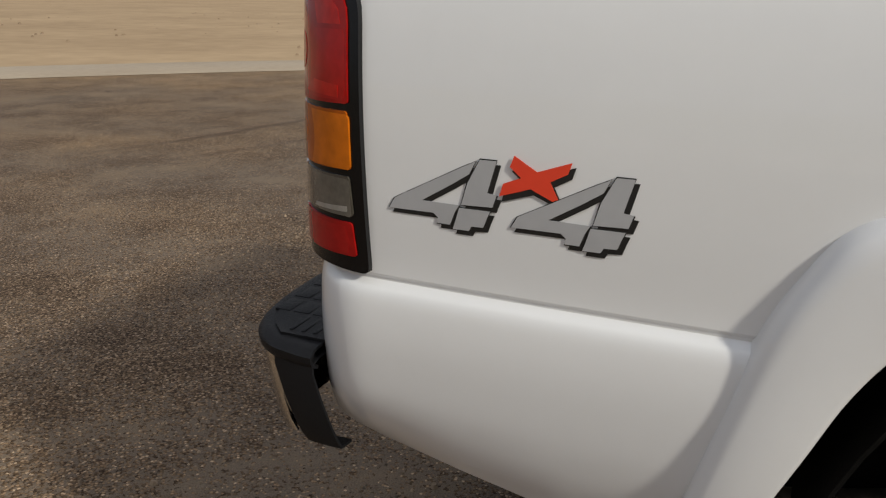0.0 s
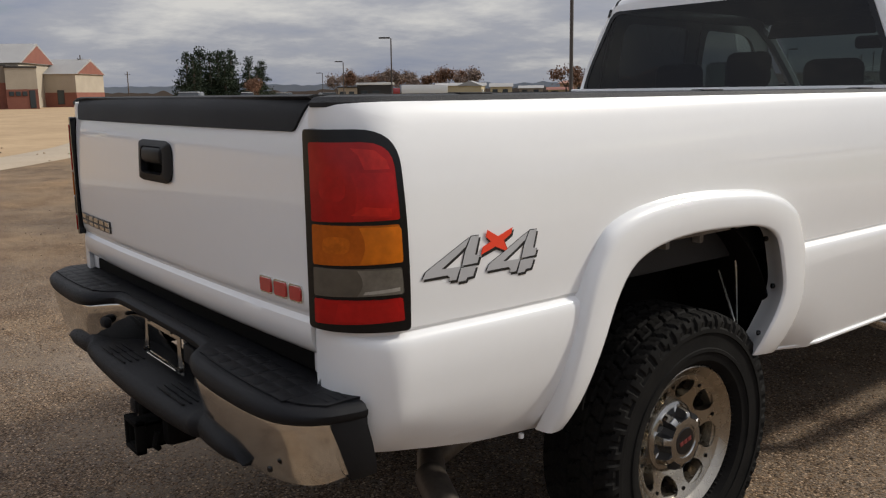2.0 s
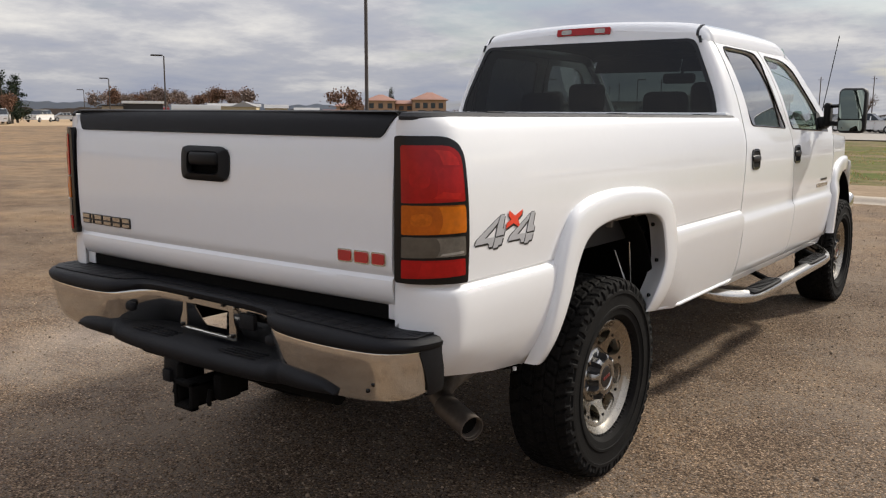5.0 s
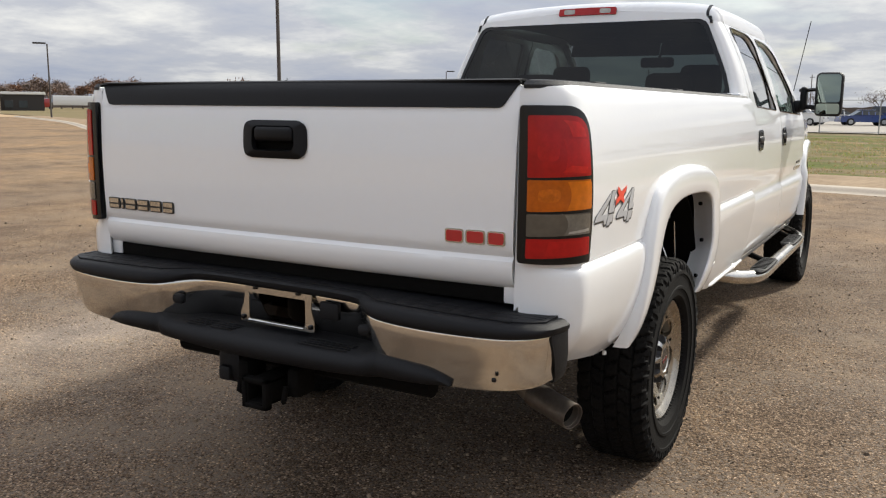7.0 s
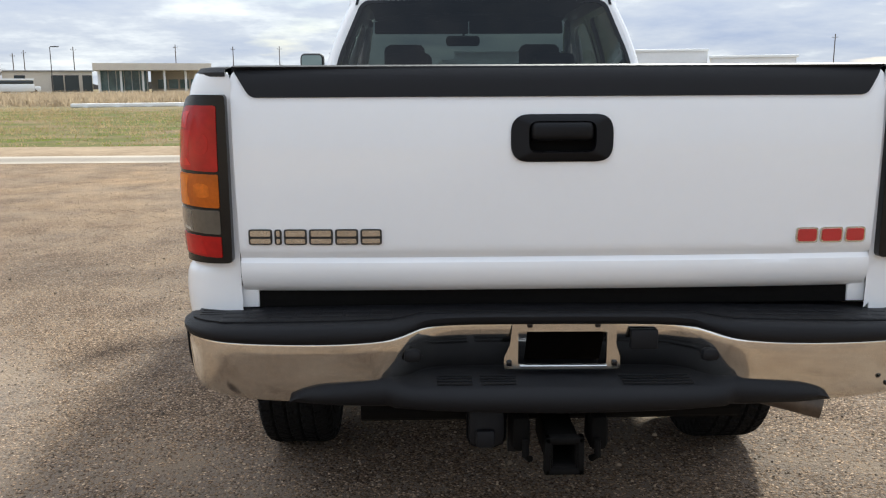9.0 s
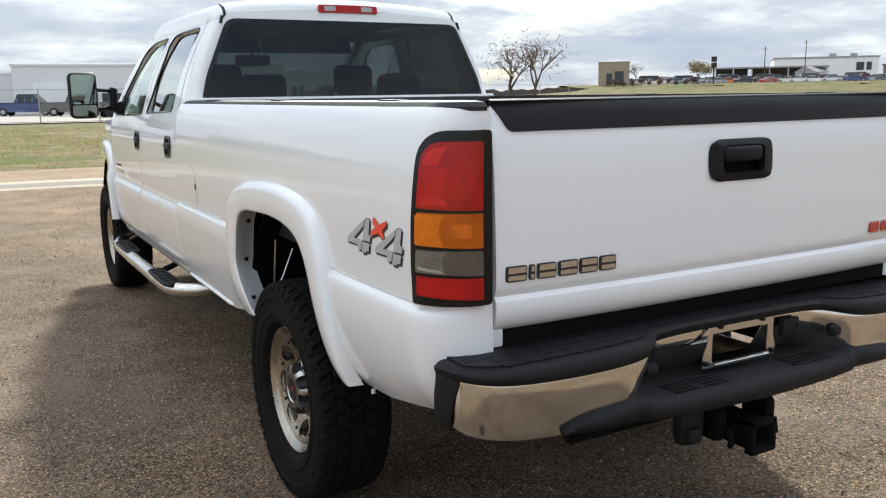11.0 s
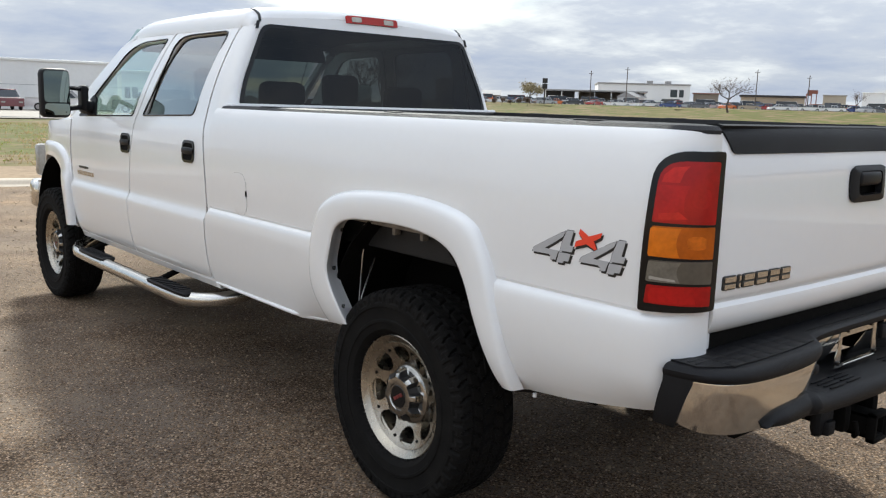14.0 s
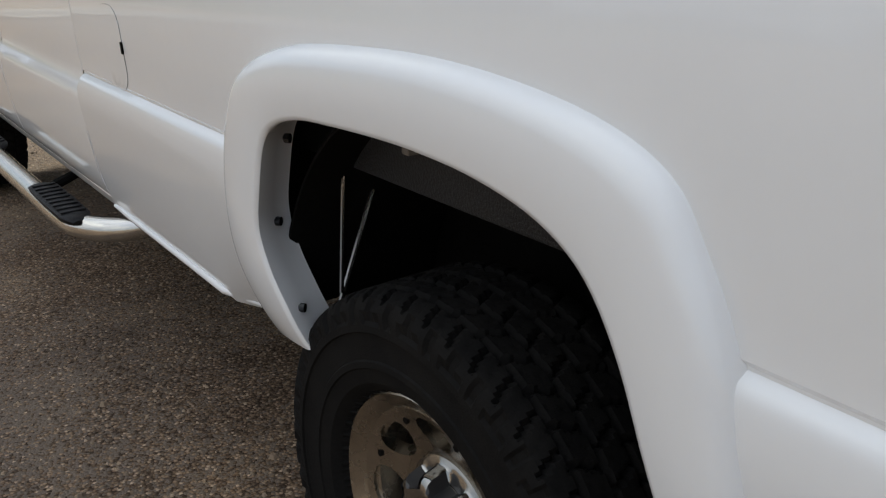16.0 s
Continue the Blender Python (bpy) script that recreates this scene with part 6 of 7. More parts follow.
WHITE_TRIM = material("white_trim", (0.78, 0.77, 0.74), 0.6, var=0.04)
TANWALL = material("tan_stucco", (0.36, 0.29, 0.215), 0.9, scale=0.5, fine=6)
ORANGE = material("orange_stucco", (0.42, 0.27, 0.17), 0.9, scale=0.5, fine=6)
TILE = material("terracotta_tile", (0.27, 0.135, 0.095), 0.85, scale=1.5, fine=12)
YELLOW = material("cream_siding", (0.46, 0.38, 0.24), 0.85)
FABRIC = material("white_tent_fabric", (0.80, 0.80, 0.78), 0.6, var=0.04, scale=0.3)
PANE = material("far_window_pane", (0.035, 0.045, 0.05), 0.12, var=0.2, scale=0.5)
WOOD_POLE = material("weathered_pole", (0.09, 0.07, 0.055), 0.9, scale=3)
STEEL_POLE = material("brown_steel_pole", (0.06, 0.05, 0.045), 0.6)
BARK = material("bare_bark", (0.085, 0.065, 0.05), 0.95, scale=4, fine=30)
TWIG = material("bare_twigs", (0.13, 0.085, 0.06), 0.95, scale=0.7)
GREYTWIG = material("grey_brown_twigs", (0.17, 0.125, 0.105), 0.95, scale=0.7, color2=(0.24, 0.175, 0.14))
RUSSET = material("russet_leaves", (0.21, 0.105, 0.06), 0.95, scale=0.7, color2=(0.12, 0.07, 0.045))
NEEDLE = material("pine_needles", (0.009, 0.019, 0.008), 0.95, scale=0.8, color2=(0.022, 0.036, 0.014))


def building(name, label, az, d, w, h, depth, wall, turn=0, roof=ROOF, over=0.25, lower=None, split=0.0, windows=(), doors=(), gable=0.0, gable_mat=None, z=0.1, parapet=0.0, hip=0.0):
    """A building whose front looks at the lot. windows, doors: (x, z, width, height) from the front's left foot."""
    b = empty(name, (*at(az, d), z), facing(az) + turn, label=label, category="building")

    def add(nm, bm, mat, parent=b):
        ob = mesh_ob(nm, bm, mat, 30)
        ob.parent = parent
        return ob
    bm = bmesh.new()
    box(bm, 0, depth / 2, split + (h - split) / 2, w, depth, h - split)
    add("wall", bm, wall)
    if lower:
        bm = bmesh.new()
        box(bm, 0, depth / 2, split / 2, w + 0.06, depth + 0.06, split)
        add("base_wall", bm, lower)
    bm = bmesh.new()
    if gable:
        v = [bm.verts.new(p) for p in ((-w / 2 - over, -over, h), (w / 2 + over, -over, h), (w / 2 + over, depth + over, h), (-w / 2 - over, depth + over, h), (-w / 2 - over + hip, depth / 2, h + gable), (w / 2 + over - hip, depth / 2, h + gable))]
        for f in ((0, 1, 5, 4), (2, 3, 4, 5), (0, 4, 3), (1, 2, 5), (0, 3, 2, 1)):
            bm.faces.new([v[i] for i in f])
        add("roof", bm, roof)
        if gable_mat:
            for s in (-1, 1):
                bm = bmesh.new()
                x = s * (w / 2 + over + 0.02)
                bm.faces.new([bm.verts.new(p) for p in ((x, 0.3, h + 0.05), (x, depth - 0.3, h + 0.05), (x, depth / 2, h + gable - 0.35))])
                add("gable_wall", bm, gable_mat)
    else:
        box(bm, 0, depth / 2, h + 0.12 + parapet / 2, w + 2 * over, depth + 2 * over, 0.24 + parapet, 0.03)
        add("roof", bm, roof)
    for i, (x, zz, ww, hh) in enumerate(windows):
        bm = bmesh.new()
        box(bm, x - w / 2, -0.04, zz + hh / 2, ww + 0.16, 0.10, hh + 0.16, 0.02)
        fr = add("window", bm, TRIM)
        bm = bmesh.new()
        box(bm, x - w / 2, -0.085, zz + hh / 2, ww, 0.03, hh)
        add("pane", bm, PANE, fr)
    for x, zz, ww, hh in doors:
        bm = bmesh.new()
        box(bm, x - w / 2, -0.06, zz + hh / 2, ww, 0.12, hh, 0.02)
        add("door", bm, WHITE_TRIM)
    return b


# brick municipal complex
building("brick_hall", "low hall of red brick below grey-tan block", -89.5, 130, 14.6, 5.6, 16, BLOCK, lower=BRICK, split=3.5, roof=TRIM, over=0.1, windows=((12.2, 2.6, 1.0, 0.6),), z=-0.02)
building("entrance_block", "pale entrance block with white steel door", -85.65, 128, 3.7, 6.2, 9, PALE, lower=BRICK, split=3.0, roof=TRIM, over=0.15, doors=((1.1, 0, 1.7, 4.0), (3.0, 0, 0.8, 3.0)), z=-0.02)
building("brick_wing", "long wing of red brick and grey block", -81.25, 130, 16.2, 5.7, 18, BLOCK, lower=BRICK, split=3.5, roof=TRIM, over=0.1, windows=((7.4, 3.7, 0.7, 0.4), (12.2, 1.0, 1.2, 1.6)), z=-0.02)
building("gabled_hall", "grey metal gabled hall behind the wing", -80.1, 141, 16.4, 6.4, 13, PALE, roof=ROOF, gable=3.0, gable_mat=BRICK, over=0.4, z=-0.02, turn=-24)
building("brick_bay", "pale block bay with small windows and brick foot", -76.9, 129, 3.8, 5.4, 12, PALE, lower=BRICK, split=2.6, roof=TRIM, over=0.1, windows=((0.6, 1.8, 0.45, 0.45), (1.4, 1.8, 0.45, 0.45), (2.2, 1.8, 0.45, 0.45), (3.1, 0.2, 0.6, 2.2)), z=-0.02)
building("small_gabled_hall", "smaller grey gabled hall with brick gable", -75.3, 146, 7.4, 5.0, 11, PALE, lower=BRICK, split=2.2, roof=ROOF, gable=2.4, gable_mat=BRICK, over=0.3, windows=((1.2, 0.5, 2.0, 3.2), (5.0, 0.5, 0.9, 2.0)), z=-0.02, turn=-24)
bm = bmesh.new()
L = 20.0
grid(bm, [[(x, 7 - 7 * math.cos(a), (7.7 + (0.15 if k % 2 else 0)) * math.sin(a) ** 0.8) for a in frange(0, math.pi, math.pi / 14)] for k, x in enumerate(frange(-L / 2, L / 2, 2.0))])
for s in (-1, 1):
    bm.faces.new([bm.verts.new((s * L / 2, 7 - 7 * math.cos(a), 7.7 * math.sin(a) ** 0.8)) for a in frange(0, math.pi, math.pi / 14)])
tent = mesh_ob("fabric_shelter", bm, FABRIC, 60)
tent.matrix_basis = pose(*at(-91.0, 150), 0, 0, 0, facing(-91))
tagged(tent, "white arched fabric storage shelter behind the hall", "shelter")

# white warehouse ahead
building("white_warehouse", "long white steel warehouse with pale roof edge", 10.0, 90, 25.4, 4.45, 30, WHITEWALL, roof=WHITE_TRIM, over=0.12, windows=((22.3, 1.6, 0.5, 0.7), (8.6, 0.05, 1.7, 1.75)), doors=((3.4, 0, 3.4, 2.9),), turn=2)
building("warehouse_lean_to", "low white lean-to beside the warehouse", 1.55, 92, 1.4, 3.7, 12, WHITEWALL, roof=WHITE_TRIM, over=0.08, turn=2)
building("white_annex", "white annex with dark band window", 20.7, 90, 7.8, 3.75, 20, WHITEWALL, roof=WHITE_TRIM, over=0.2, windows=((0.5, 1.4, 0.35, 0.9), (1.2, 1.4, 0.35, 0.9), (4.6, 1.4, 3.4, 0.75)), turn=2)
# bus depot and canopy
building("bus_depot", "long cream depot with a row of bays", -28.6, 182, 18.8, 4.1, 14, CREAM, roof=WHITE_TRIM, over=0.3, windows=tuple((2.0 + 3.4 * k, 1.2, 1.2, 1.3) for k in range(5)))
can = empty("canopy_station", (*at(-17.1, 172), 0.1), facing(-17.1), label="flat-roofed canopy on pale columns with glazed office", category="building")
for nm, args, mt in [("roof", (0, 5, 4.85, 21.0, 12, 1.3), CREAM)] + [("column", (-9.6 + 3.84 * k, 0.4, 2.15, 0.4, 0.4, 4.3), WHITEWALL) for k in range(6)] + [("glazed_wall", (-5.5, 8, 2.1, 9, 5, 4.2), TEAL), ("back_wall", (5, 10, 2.1, 11, 0.3, 4.2), CREAM)] + [("mullion", (-9.6 + 1.4 * k, 5.46, 2.1, 0.14, 0.1, 4.2), WHITEWALL) for k in range(7)] + [("shop_window", (1.6 + 2.1 * k, 9.8, 1.7, 1.7, 0.12, 1.8), TEAL) for k in range(5)]:
    bm = bmesh.new()
    box(bm, *args, 0.03)
    o = mesh_ob(nm, bm, mt, 0)
    o.parent = can
building("glazed_shop", "pale shop with wide teal-tinted glazing", -23.1, 186, 16, 4.2, 9, CREAM, roof=ROOF, over=0.3, windows=((3.0, 0.4, 1.8, 3.0), (9.6, 0.4, 2.0, 3.0), (12.2, 0.4, 2.4, 3.0), (15.0, 0.4, 1.6, 3.0)))
bm = bmesh.new()
box(bm, 0, 0, 0.13, 7.8, 0.45, 0.26, 0.05)
for k in range(4):
    box(bm, -3 + 2 * k, 0, 0.03, 0.3, 0.6, 0.08, 0.01)
rail = mesh_ob("concrete_barrier", bm, WHITE_TRIM)
rail.matrix_basis = pose(*at(-18.6, 62), 0.06, 0, 0, facing(-18.6))
tagged(rail, "long low white concrete barrier lying in the field", "barrier")
# orange building, houses, stores on the far left
building("orange_clinic", "orange stucco two-storey building with terracotta hip roof", -40.6, 200, 6.6, 4.5, 12, ORANGE, roof=TILE, gable=1.5, hip=3.4, over=0.6, windows=tuple((1.2 + 2.1 * k, 2.8, 0.9, 1.0) for k in range(3)) + ((1.8, 0.6, 1.5, 1.7), (4.8, 0.6, 1.5, 1.7)))
building("orange_clinic", "wider orange stucco building with terracotta hip roof", -36.7, 200, 7.8, 4.8, 12, ORANGE, roof=TILE, gable=1.8, hip=3.8, over=0.6, windows=tuple((1.2 + 1.8 * k, 2.9, 0.9, 1.1) for k in range(4)) + ((2.2, 0.6, 1.6, 1.7), (5.6, 0.6, 1.6, 1.7)))
building("orange_wing", "orange stucco wing with terracotta roof", -38.7, 206, 10, 3.9, 13, ORANGE, roof=TILE, gable=0.9, hip=1.5, over=0.6, windows=tuple((1.2 + 1.9 * k, 2.5, 0.9, 0.8) for k in range(5)) + ((3.0, 0.4, 1.8, 1.7), (7.0, 0.4, 1.8, 1.7)))
building("orange_wing", "low orange stucco wing with terracotta roof", -42.6, 206, 6.5, 3.2, 10, ORANGE, roof=TILE, gable=0.7, hip=1.2, over=0.5, windows=((1.4, 1.9, 1.0, 0.8), (4.6, 1.9, 1.0, 0.8)))
building("boundary_wall", "long low grey block wall before the clinic", -38.3, 165, 10.4, 1.45, 0.4, BLOCK, roof=PALE, over=0.05)
building("red_roofed_shop", "small low shop with dull red roof", -43.5, 186, 5.0, 1.7, 5, YELLOW, roof=BRICK, gable=0.6, over=0.4, windows=((1.4, 0.6, 1.2, 0.8),))
building("cream_house", "small cream house with porch gable", -48.55, 255, 5.0, 3.2, 7, YELLOW, roof=ROOF, gable=1.5, over=0.4, windows=((0.9, 0.9, 0.9, 1.2), (4.0, 0.9, 1.0, 1.2)), doors=((2.5, 0, 1.0, 2.2),), turn=80)
building("cream_bungalow", "low cream bungalow beside the house", -47.35, 258, 6.4, 2.9, 7, YELLOW, roof=ROOF, gable=1.1, over=0.4, windows=((1.4, 0.9, 1.4, 1.2), (4.4, 0.9, 1.4, 1.2)))
building("grey_bungalow", "low grey bungalow by the dry field", -45.4, 262, 7.0, 2.4, 7, BLOCK, roof=ROOF, gable=0.8, over=0.4, windows=((1.6, 0.9, 1.4, 1.0), (5.0, 0.9, 1.4, 1.0)))
building("long_shed", "long low tan shed with grey roof", -50.0, 266, 15, 3.4, 8, YELLOW, roof=ROOF, gable=0.9, over=0.4, windows=((11.5, 1.4, 0.8, 0.8),))
building("store_row", "low white store row with red fascia", -55.6, 200, 8.2, 3.3, 10, TRIM, roof=WHITE_TRIM, over=0.3, windows=((1.5, 0.6, 1.6, 1.4), (4.2, 0.6, 1.6, 1.4)), parapet=0.3)
building("brown_store", "low brown store with dark windows", -57.4, 198, 4.3, 2.7, 9, TANWALL, roof=TRIM, over=0.3, windows=((1.0, 0.5, 1.2, 1.3), (3.0, 0.5, 1.0, 1.3)))
building("low_brick_shed", "low brick shed with white upper wall", -99.35, 140, 5.8, 3.1, 8, WHITEWALL, lower=BRICK, split=1.7, roof=WHITE_TRIM, over=0.15, z=-0.02)
building("yellow_shed", "small yellow shed with dark roof", -103.6, 118, 2.9, 2.3, 3, YELLOW, roof=TRIM, over=0.15, doors=((2.0, 0, 0.7, 1.9),), z=-0.02)

# dealership on the rise to the far right
building("dealership", "pale two-storey dealership with flat roof", 53.3, 239, 24.2, 6.2, 16, WHITEWALL, roof=ROOF, over=0.2, windows=((20.0, 3.2, 1.6, 1.8), (22.0, 3.2, 1.0, 1.8), (3, 0.4, 6, 3.4), (10, 0.4, 5, 3.4)), turn=6, parapet=0.15, z=RISE)
for x, y in ((2.0, 5), (7.0, 6)):
    bm = bmesh.new()
    box(bm, 0, 0, 0.45, 1.6, 1.4, 0.9, 0.05)
    hv = mesh_ob("roof_unit", bm, ROOF)
    hv.matrix_basis = Matrix.Translation((*at(53.3, 239), RISE + 6.55)) @ Matrix.Rotation(radians(-53.3 + 6), 4, "Z") @ Matrix.Translation((x, y, 0))
    tagged(hv, "grey air unit on the flat roof", "air unit", "roof units")
shed = empty("service_shed", (*at(50.2, 216), RISE), facing(50.2), label="long open service shed with thin grey roof on posts", category="building")
# office is a black box added for the dark under the open roof
for nm, args, mt in [("roof", (0, 5, 3.75, 25.2, 11, 0.35), ROOF), ("back_wall", (4, 10, 1.8, 16, 0.3, 3.6), BLOCK), ("office", (-8.5, 6, 1.8, 7, 7, 3.6), TRIM)] + [("post", (-12 + 4 * k, 0.4, 1.8, 0.25, 0.25, 3.6), WHITE_TRIM) for k in range(7)]:
    bm = bmesh.new()
    box(bm, *args, 0.02)
    o = mesh_ob(nm, bm, mt, 0)
    o.parent = shed
building("tan_store", "tan block store with pale parapet", 40.8, 190, 6.5, 5.0, 10, TANWALL, roof=PALE, over=0.1, windows=((2.3, 0.5, 1.0, 2.2), (4.4, 0.4, 1.7, 2.7)), z=RISE - 0.2)
building("grey_house", "low grey house with gabled roof", 43.2, 252, 7.6, 2.6, 8, BLOCK, roof=ROOF, gable=1.5, over=0.4, windows=((1.8, 0.8, 1.2, 1.2), (5.2, 0.8, 1.2, 1.2)), z=RISE)
building("gabled_kiosk", "small white gabled kiosk by the shed", 53.15, 214, 5.0, 2.4, 5, WHITEWALL, roof=ROOF, gable=1.3, over=0.3, windows=((2.4, 0.6, 1.4, 1.2),), z=RISE, turn=60)
building("brown_shop", "low brown shop with a red fascia", 57.15, 250, 6.6, 4.4, 9, BLOCK, roof=BRICK, over=0.3, windows=((1.6, 0.8, 1.6, 1.6), (4.6, 0.8, 1.6, 1.6)), z=RISE)
building("dark_roofed_shop", "long low shop with dark roof behind parked cars", 61.1, 250, 16.2, 3.9, 9, TANWALL, roof=TRIM, over=0.4, windows=((3, 0.8, 3, 1.4), (9, 0.8, 3, 1.4)), z=RISE, parapet=0.3)
building("pale_shop", "low pale shop with flat roof", 64.6, 252, 5.6, 4.7, 9, PALE, roof=ROOF, over=0.2, windows=((2.6, 0.8, 2.2, 1.4),), z=RISE)
building("white_shop", "low white shop with pale roof", 68.2, 245, 18, 5.3, 10, WHITEWALL, roof=WHITE_TRIM, over=0.2, windows=((3, 0.8, 3, 1.6), (9, 0.8, 3, 1.6)), z=RISE)
bm = bmesh.new()
for x in (-1.4, 0, 1.4):
    box(bm, x * 0.8, 0, 2.3, 0.22, 0.22, 4.6, 0.03)
box(bm, 0.2, 0, 5.0, 2.4, 0.4, 0.9, 0.05)
box(bm, -0.6, 0, 4.3, 1.4, 0.3, 0.5, 0.05)
board = mesh_ob("roadside_board", bm, BRICK)
board.matrix_basis = pose(*at(63.3, 230), RISE, 0, 0, facing(63.3))
tagged(board, "brown roadside sign board on posts", "sign board")

# vehicles
CARGLASS = material("car_window", (0.02, 0.024, 0.028), 0.08)
CARTYRE = material("car_tyre", (0.012, 0.012, 0.012), 0.8)
HUB = material("car_hub", (0.42, 0.42, 0.42), 0.35, metal=0.8)
PAINT = {n: material(n + "_car_paint", c, 0.3, coat=1.0, var=0.05) for n, c in dict(white=(0.74, 0.74, 0.73), silver=(0.40, 0.41, 0.42), black=(0.015, 0.016, 0.018), blue=(0.03, 0.06, 0.20), red=(0.33, 0.02, 0.02),
         grey=(0.12, 0.125, 0.13), yellow=(0.75, 0.42, 0.02), maroon=(0.14, 0.018, 0.022), green=(0.04, 0.09, 0.07), teal=(0.05, 0.30, 0.32), orange=(0.65, 0.16, 0.03), tan=(0.36, 0.29, 0.2)).items()}
SHAPES = {
    "sedan": (4.7, 1.78, [(0, 0.55), (0.05, 0.80), (0.9, 0.92), (1.25, 0.95)], [(1.15, 0.94), (1.85, 1.38), (3.0, 1.40), (3.85, 0.98)], [(3.8, 0.97), (4.6, 0.88), (4.7, 0.5)]),
    "suv": (4.9, 1.9, [(0, 0.6), (0.05, 1.0), (1.1, 1.10), (1.3, 1.12)], [(1.2, 1.10), (1.9, 1.72), (4.3, 1.76), (4.75, 1.15)], [(4.75, 1.12), (4.88, 1.0), (4.9, 0.55)]),
    "pickup": (5.6, 1.95, [(0, 0.6), (0.05, 1.0), (1.3, 1.12), (1.5, 1.15)], [(1.4, 1.13), (2.05, 1.78), (3.3, 1.80), (3.55, 1.15)], [(3.55, 1.12), (5.5, 1.12), (5.6, 0.6)]),
    "van": (5.5, 2.0, [(0, 0.6), (0.05, 1.1), (0.6, 1.25), (0.7, 1.28)], [(0.65, 1.25), (1.3, 2.15), (5.3, 2.2), (5.45, 1.25)], [(5.45, 1.22), (5.5, 1.0), (5.5, 0.6)]),
}


def vehicle(kind, paint, az, d, heading, label, z=0.13, group="", scale=1.0):
    """A parked vehicle; heading: degrees its nose is turned from pointing to the viewer's left."""
    ln, wd, nose, house, tail = SHAPES[kind]
    c = empty({"sedan": "car", "suv": "suv", "pickup": "parked_pickup", "van": "van"}[kind], (*at(az, d), z), facing(az) + heading, label=label, category="car", group=group)
    c.scale = (scale, scale, scale)

    def add(nm, bm, mat, parent=c, sm=30):
        ob = mesh_ob(nm, bm, mat, sm)
        ob.parent = parent
        return ob
    prof = [(0.0, 0.32)] + nose + [house[0], house[-1]] + tail + [(ln, 0.32)]
    bm = bmesh.new()
    rows = []
    for s, inset in ((-1, 0.06), (-1, 0.0), (-0.9, 0), (0.9, 0), (1, 0.0), (1, 0.06)):
        rows.append([(px - ln / 2, s * (wd / 2) - (0.0 if abs(s) < 1 else s * inset), pz - (0.10 if inset else 0.0) * (pz > 0.4)) for px, pz in prof])
    vs = grid(bm, rows)
    bm.faces.new(vs[0])
    bm.faces.new(vs[-1][::-1])
    add("body", bm, paint)
    bm = bmesh.new()
    rows = []
    for s, t in ((-0.47, 0), (-0.39, 1), (0.39, 1), (0.47, 0)):
        rows.append([(px - ln / 2, s * wd, pz if t else house[0][1]) for px, pz in house])
    vs = grid(bm, rows)
    bm.faces.new(vs[0])
    bm.faces.new(vs[-1][::-1])
    add("window_band", bm, CARGLASS)
    bm = bmesh.new()
    x0, x1, zz = house[1][0] - ln / 2, house[2][0] - ln / 2, house[1][1]
    box(bm, (x0 + x1) / 2, 0, zz + 0.02, x1 - x0 + 0.1, wd * 0.78, 0.07, 0.03)
    for px in [x0 + 0.02, (x0 + x1) / 2, x1 - 0.02]:
        for s in (-1, 1):
            box(bm, px, s * wd * 0.425, (zz + house[0][1]) / 2, 0.09, 0.03, zz - house[0][1], 0.0, Matrix.Rotation(s * 0.35, 3, "X"))
    add("roof", bm, paint)
    for px in (0.19 * ln - ln / 2, 0.80 * ln - ln / 2):
        for s in (-1, 1):
            bm = bmesh.new()
            revolve(bm, [(-0.11, 0.001), (-0.11, 0.30), (-0.08, 0.335), (0.08, 0.335), (0.11, 0.30), (0.11, 0.001)], 16)
            bmesh.ops.transform(bm, matrix=pose(px, s * (wd / 2 - 0.10), 0.335, 0, 0, 90), verts=bm.verts)
            w = add("wheel", bm, CARTYRE)
            bm = bmesh.new()
            revolve(bm, [(0.0, 0.001), (0.0, 0.19), (0.02, 0.20), (0.025, 0.001)], 12)
            bmesh.ops.transform(bm, matrix=pose(px, s * (wd / 2 + 0.012), 0.335, 0, 0, 90 * s), verts=bm.verts)
            add("hub", bm, HUB, w)
    for s in (-1, 1):
        bm = bmesh.new()
        box(bm, -ln / 2 + 0.02, s * wd * 0.36, 0.68, 0.06, 0.34, 0.14, 0.02)
        add("headlamp", bm, CLEAR_HOT)
        bm = bmesh.new()
        box(bm, ln / 2 - 0.03, s * wd * 0.42, 0.82, 0.06, 0.18, 0.2, 0.02)
        add("rear_lamp", bm, RED_LENS)
    return c


LAB = {"sedan": "{} sedan parked in a row", "suv": "{} sport utility vehicle parked in a row", "pickup": "{} pickup truck parked on the lot", "van": "{} van parked on the lot"}


def park(lst, group, z=0.13):
    for kind, colour, az, d, hd in lst:
        vehicle(kind, PAINT[colour], az, d, hd, LAB[kind].format(colour), z, group)


park([("sedan", "white", -101.6, 124, 70), ("sedan", "black", -99.7, 122, 80), ("van", "blue", -97.6, 119, 75), ("sedan", "white", -96.3, 122, 10), ("sedan", "grey", -94.6, 125, 70), ("sedan", "yellow", -93.0, 122, 40),
      ("sedan", "grey", -91.9, 121, 80), ("sedan", "silver", -90.9, 121, 75), ("suv", "grey", -89.9, 120, 60), ("pickup", "white", -88.3, 119, 25), ("sedan", "white", -86.6, 118, 10), ("van", "white", -103.2, 122, 10)], "cars by the brick hall", -0.02)
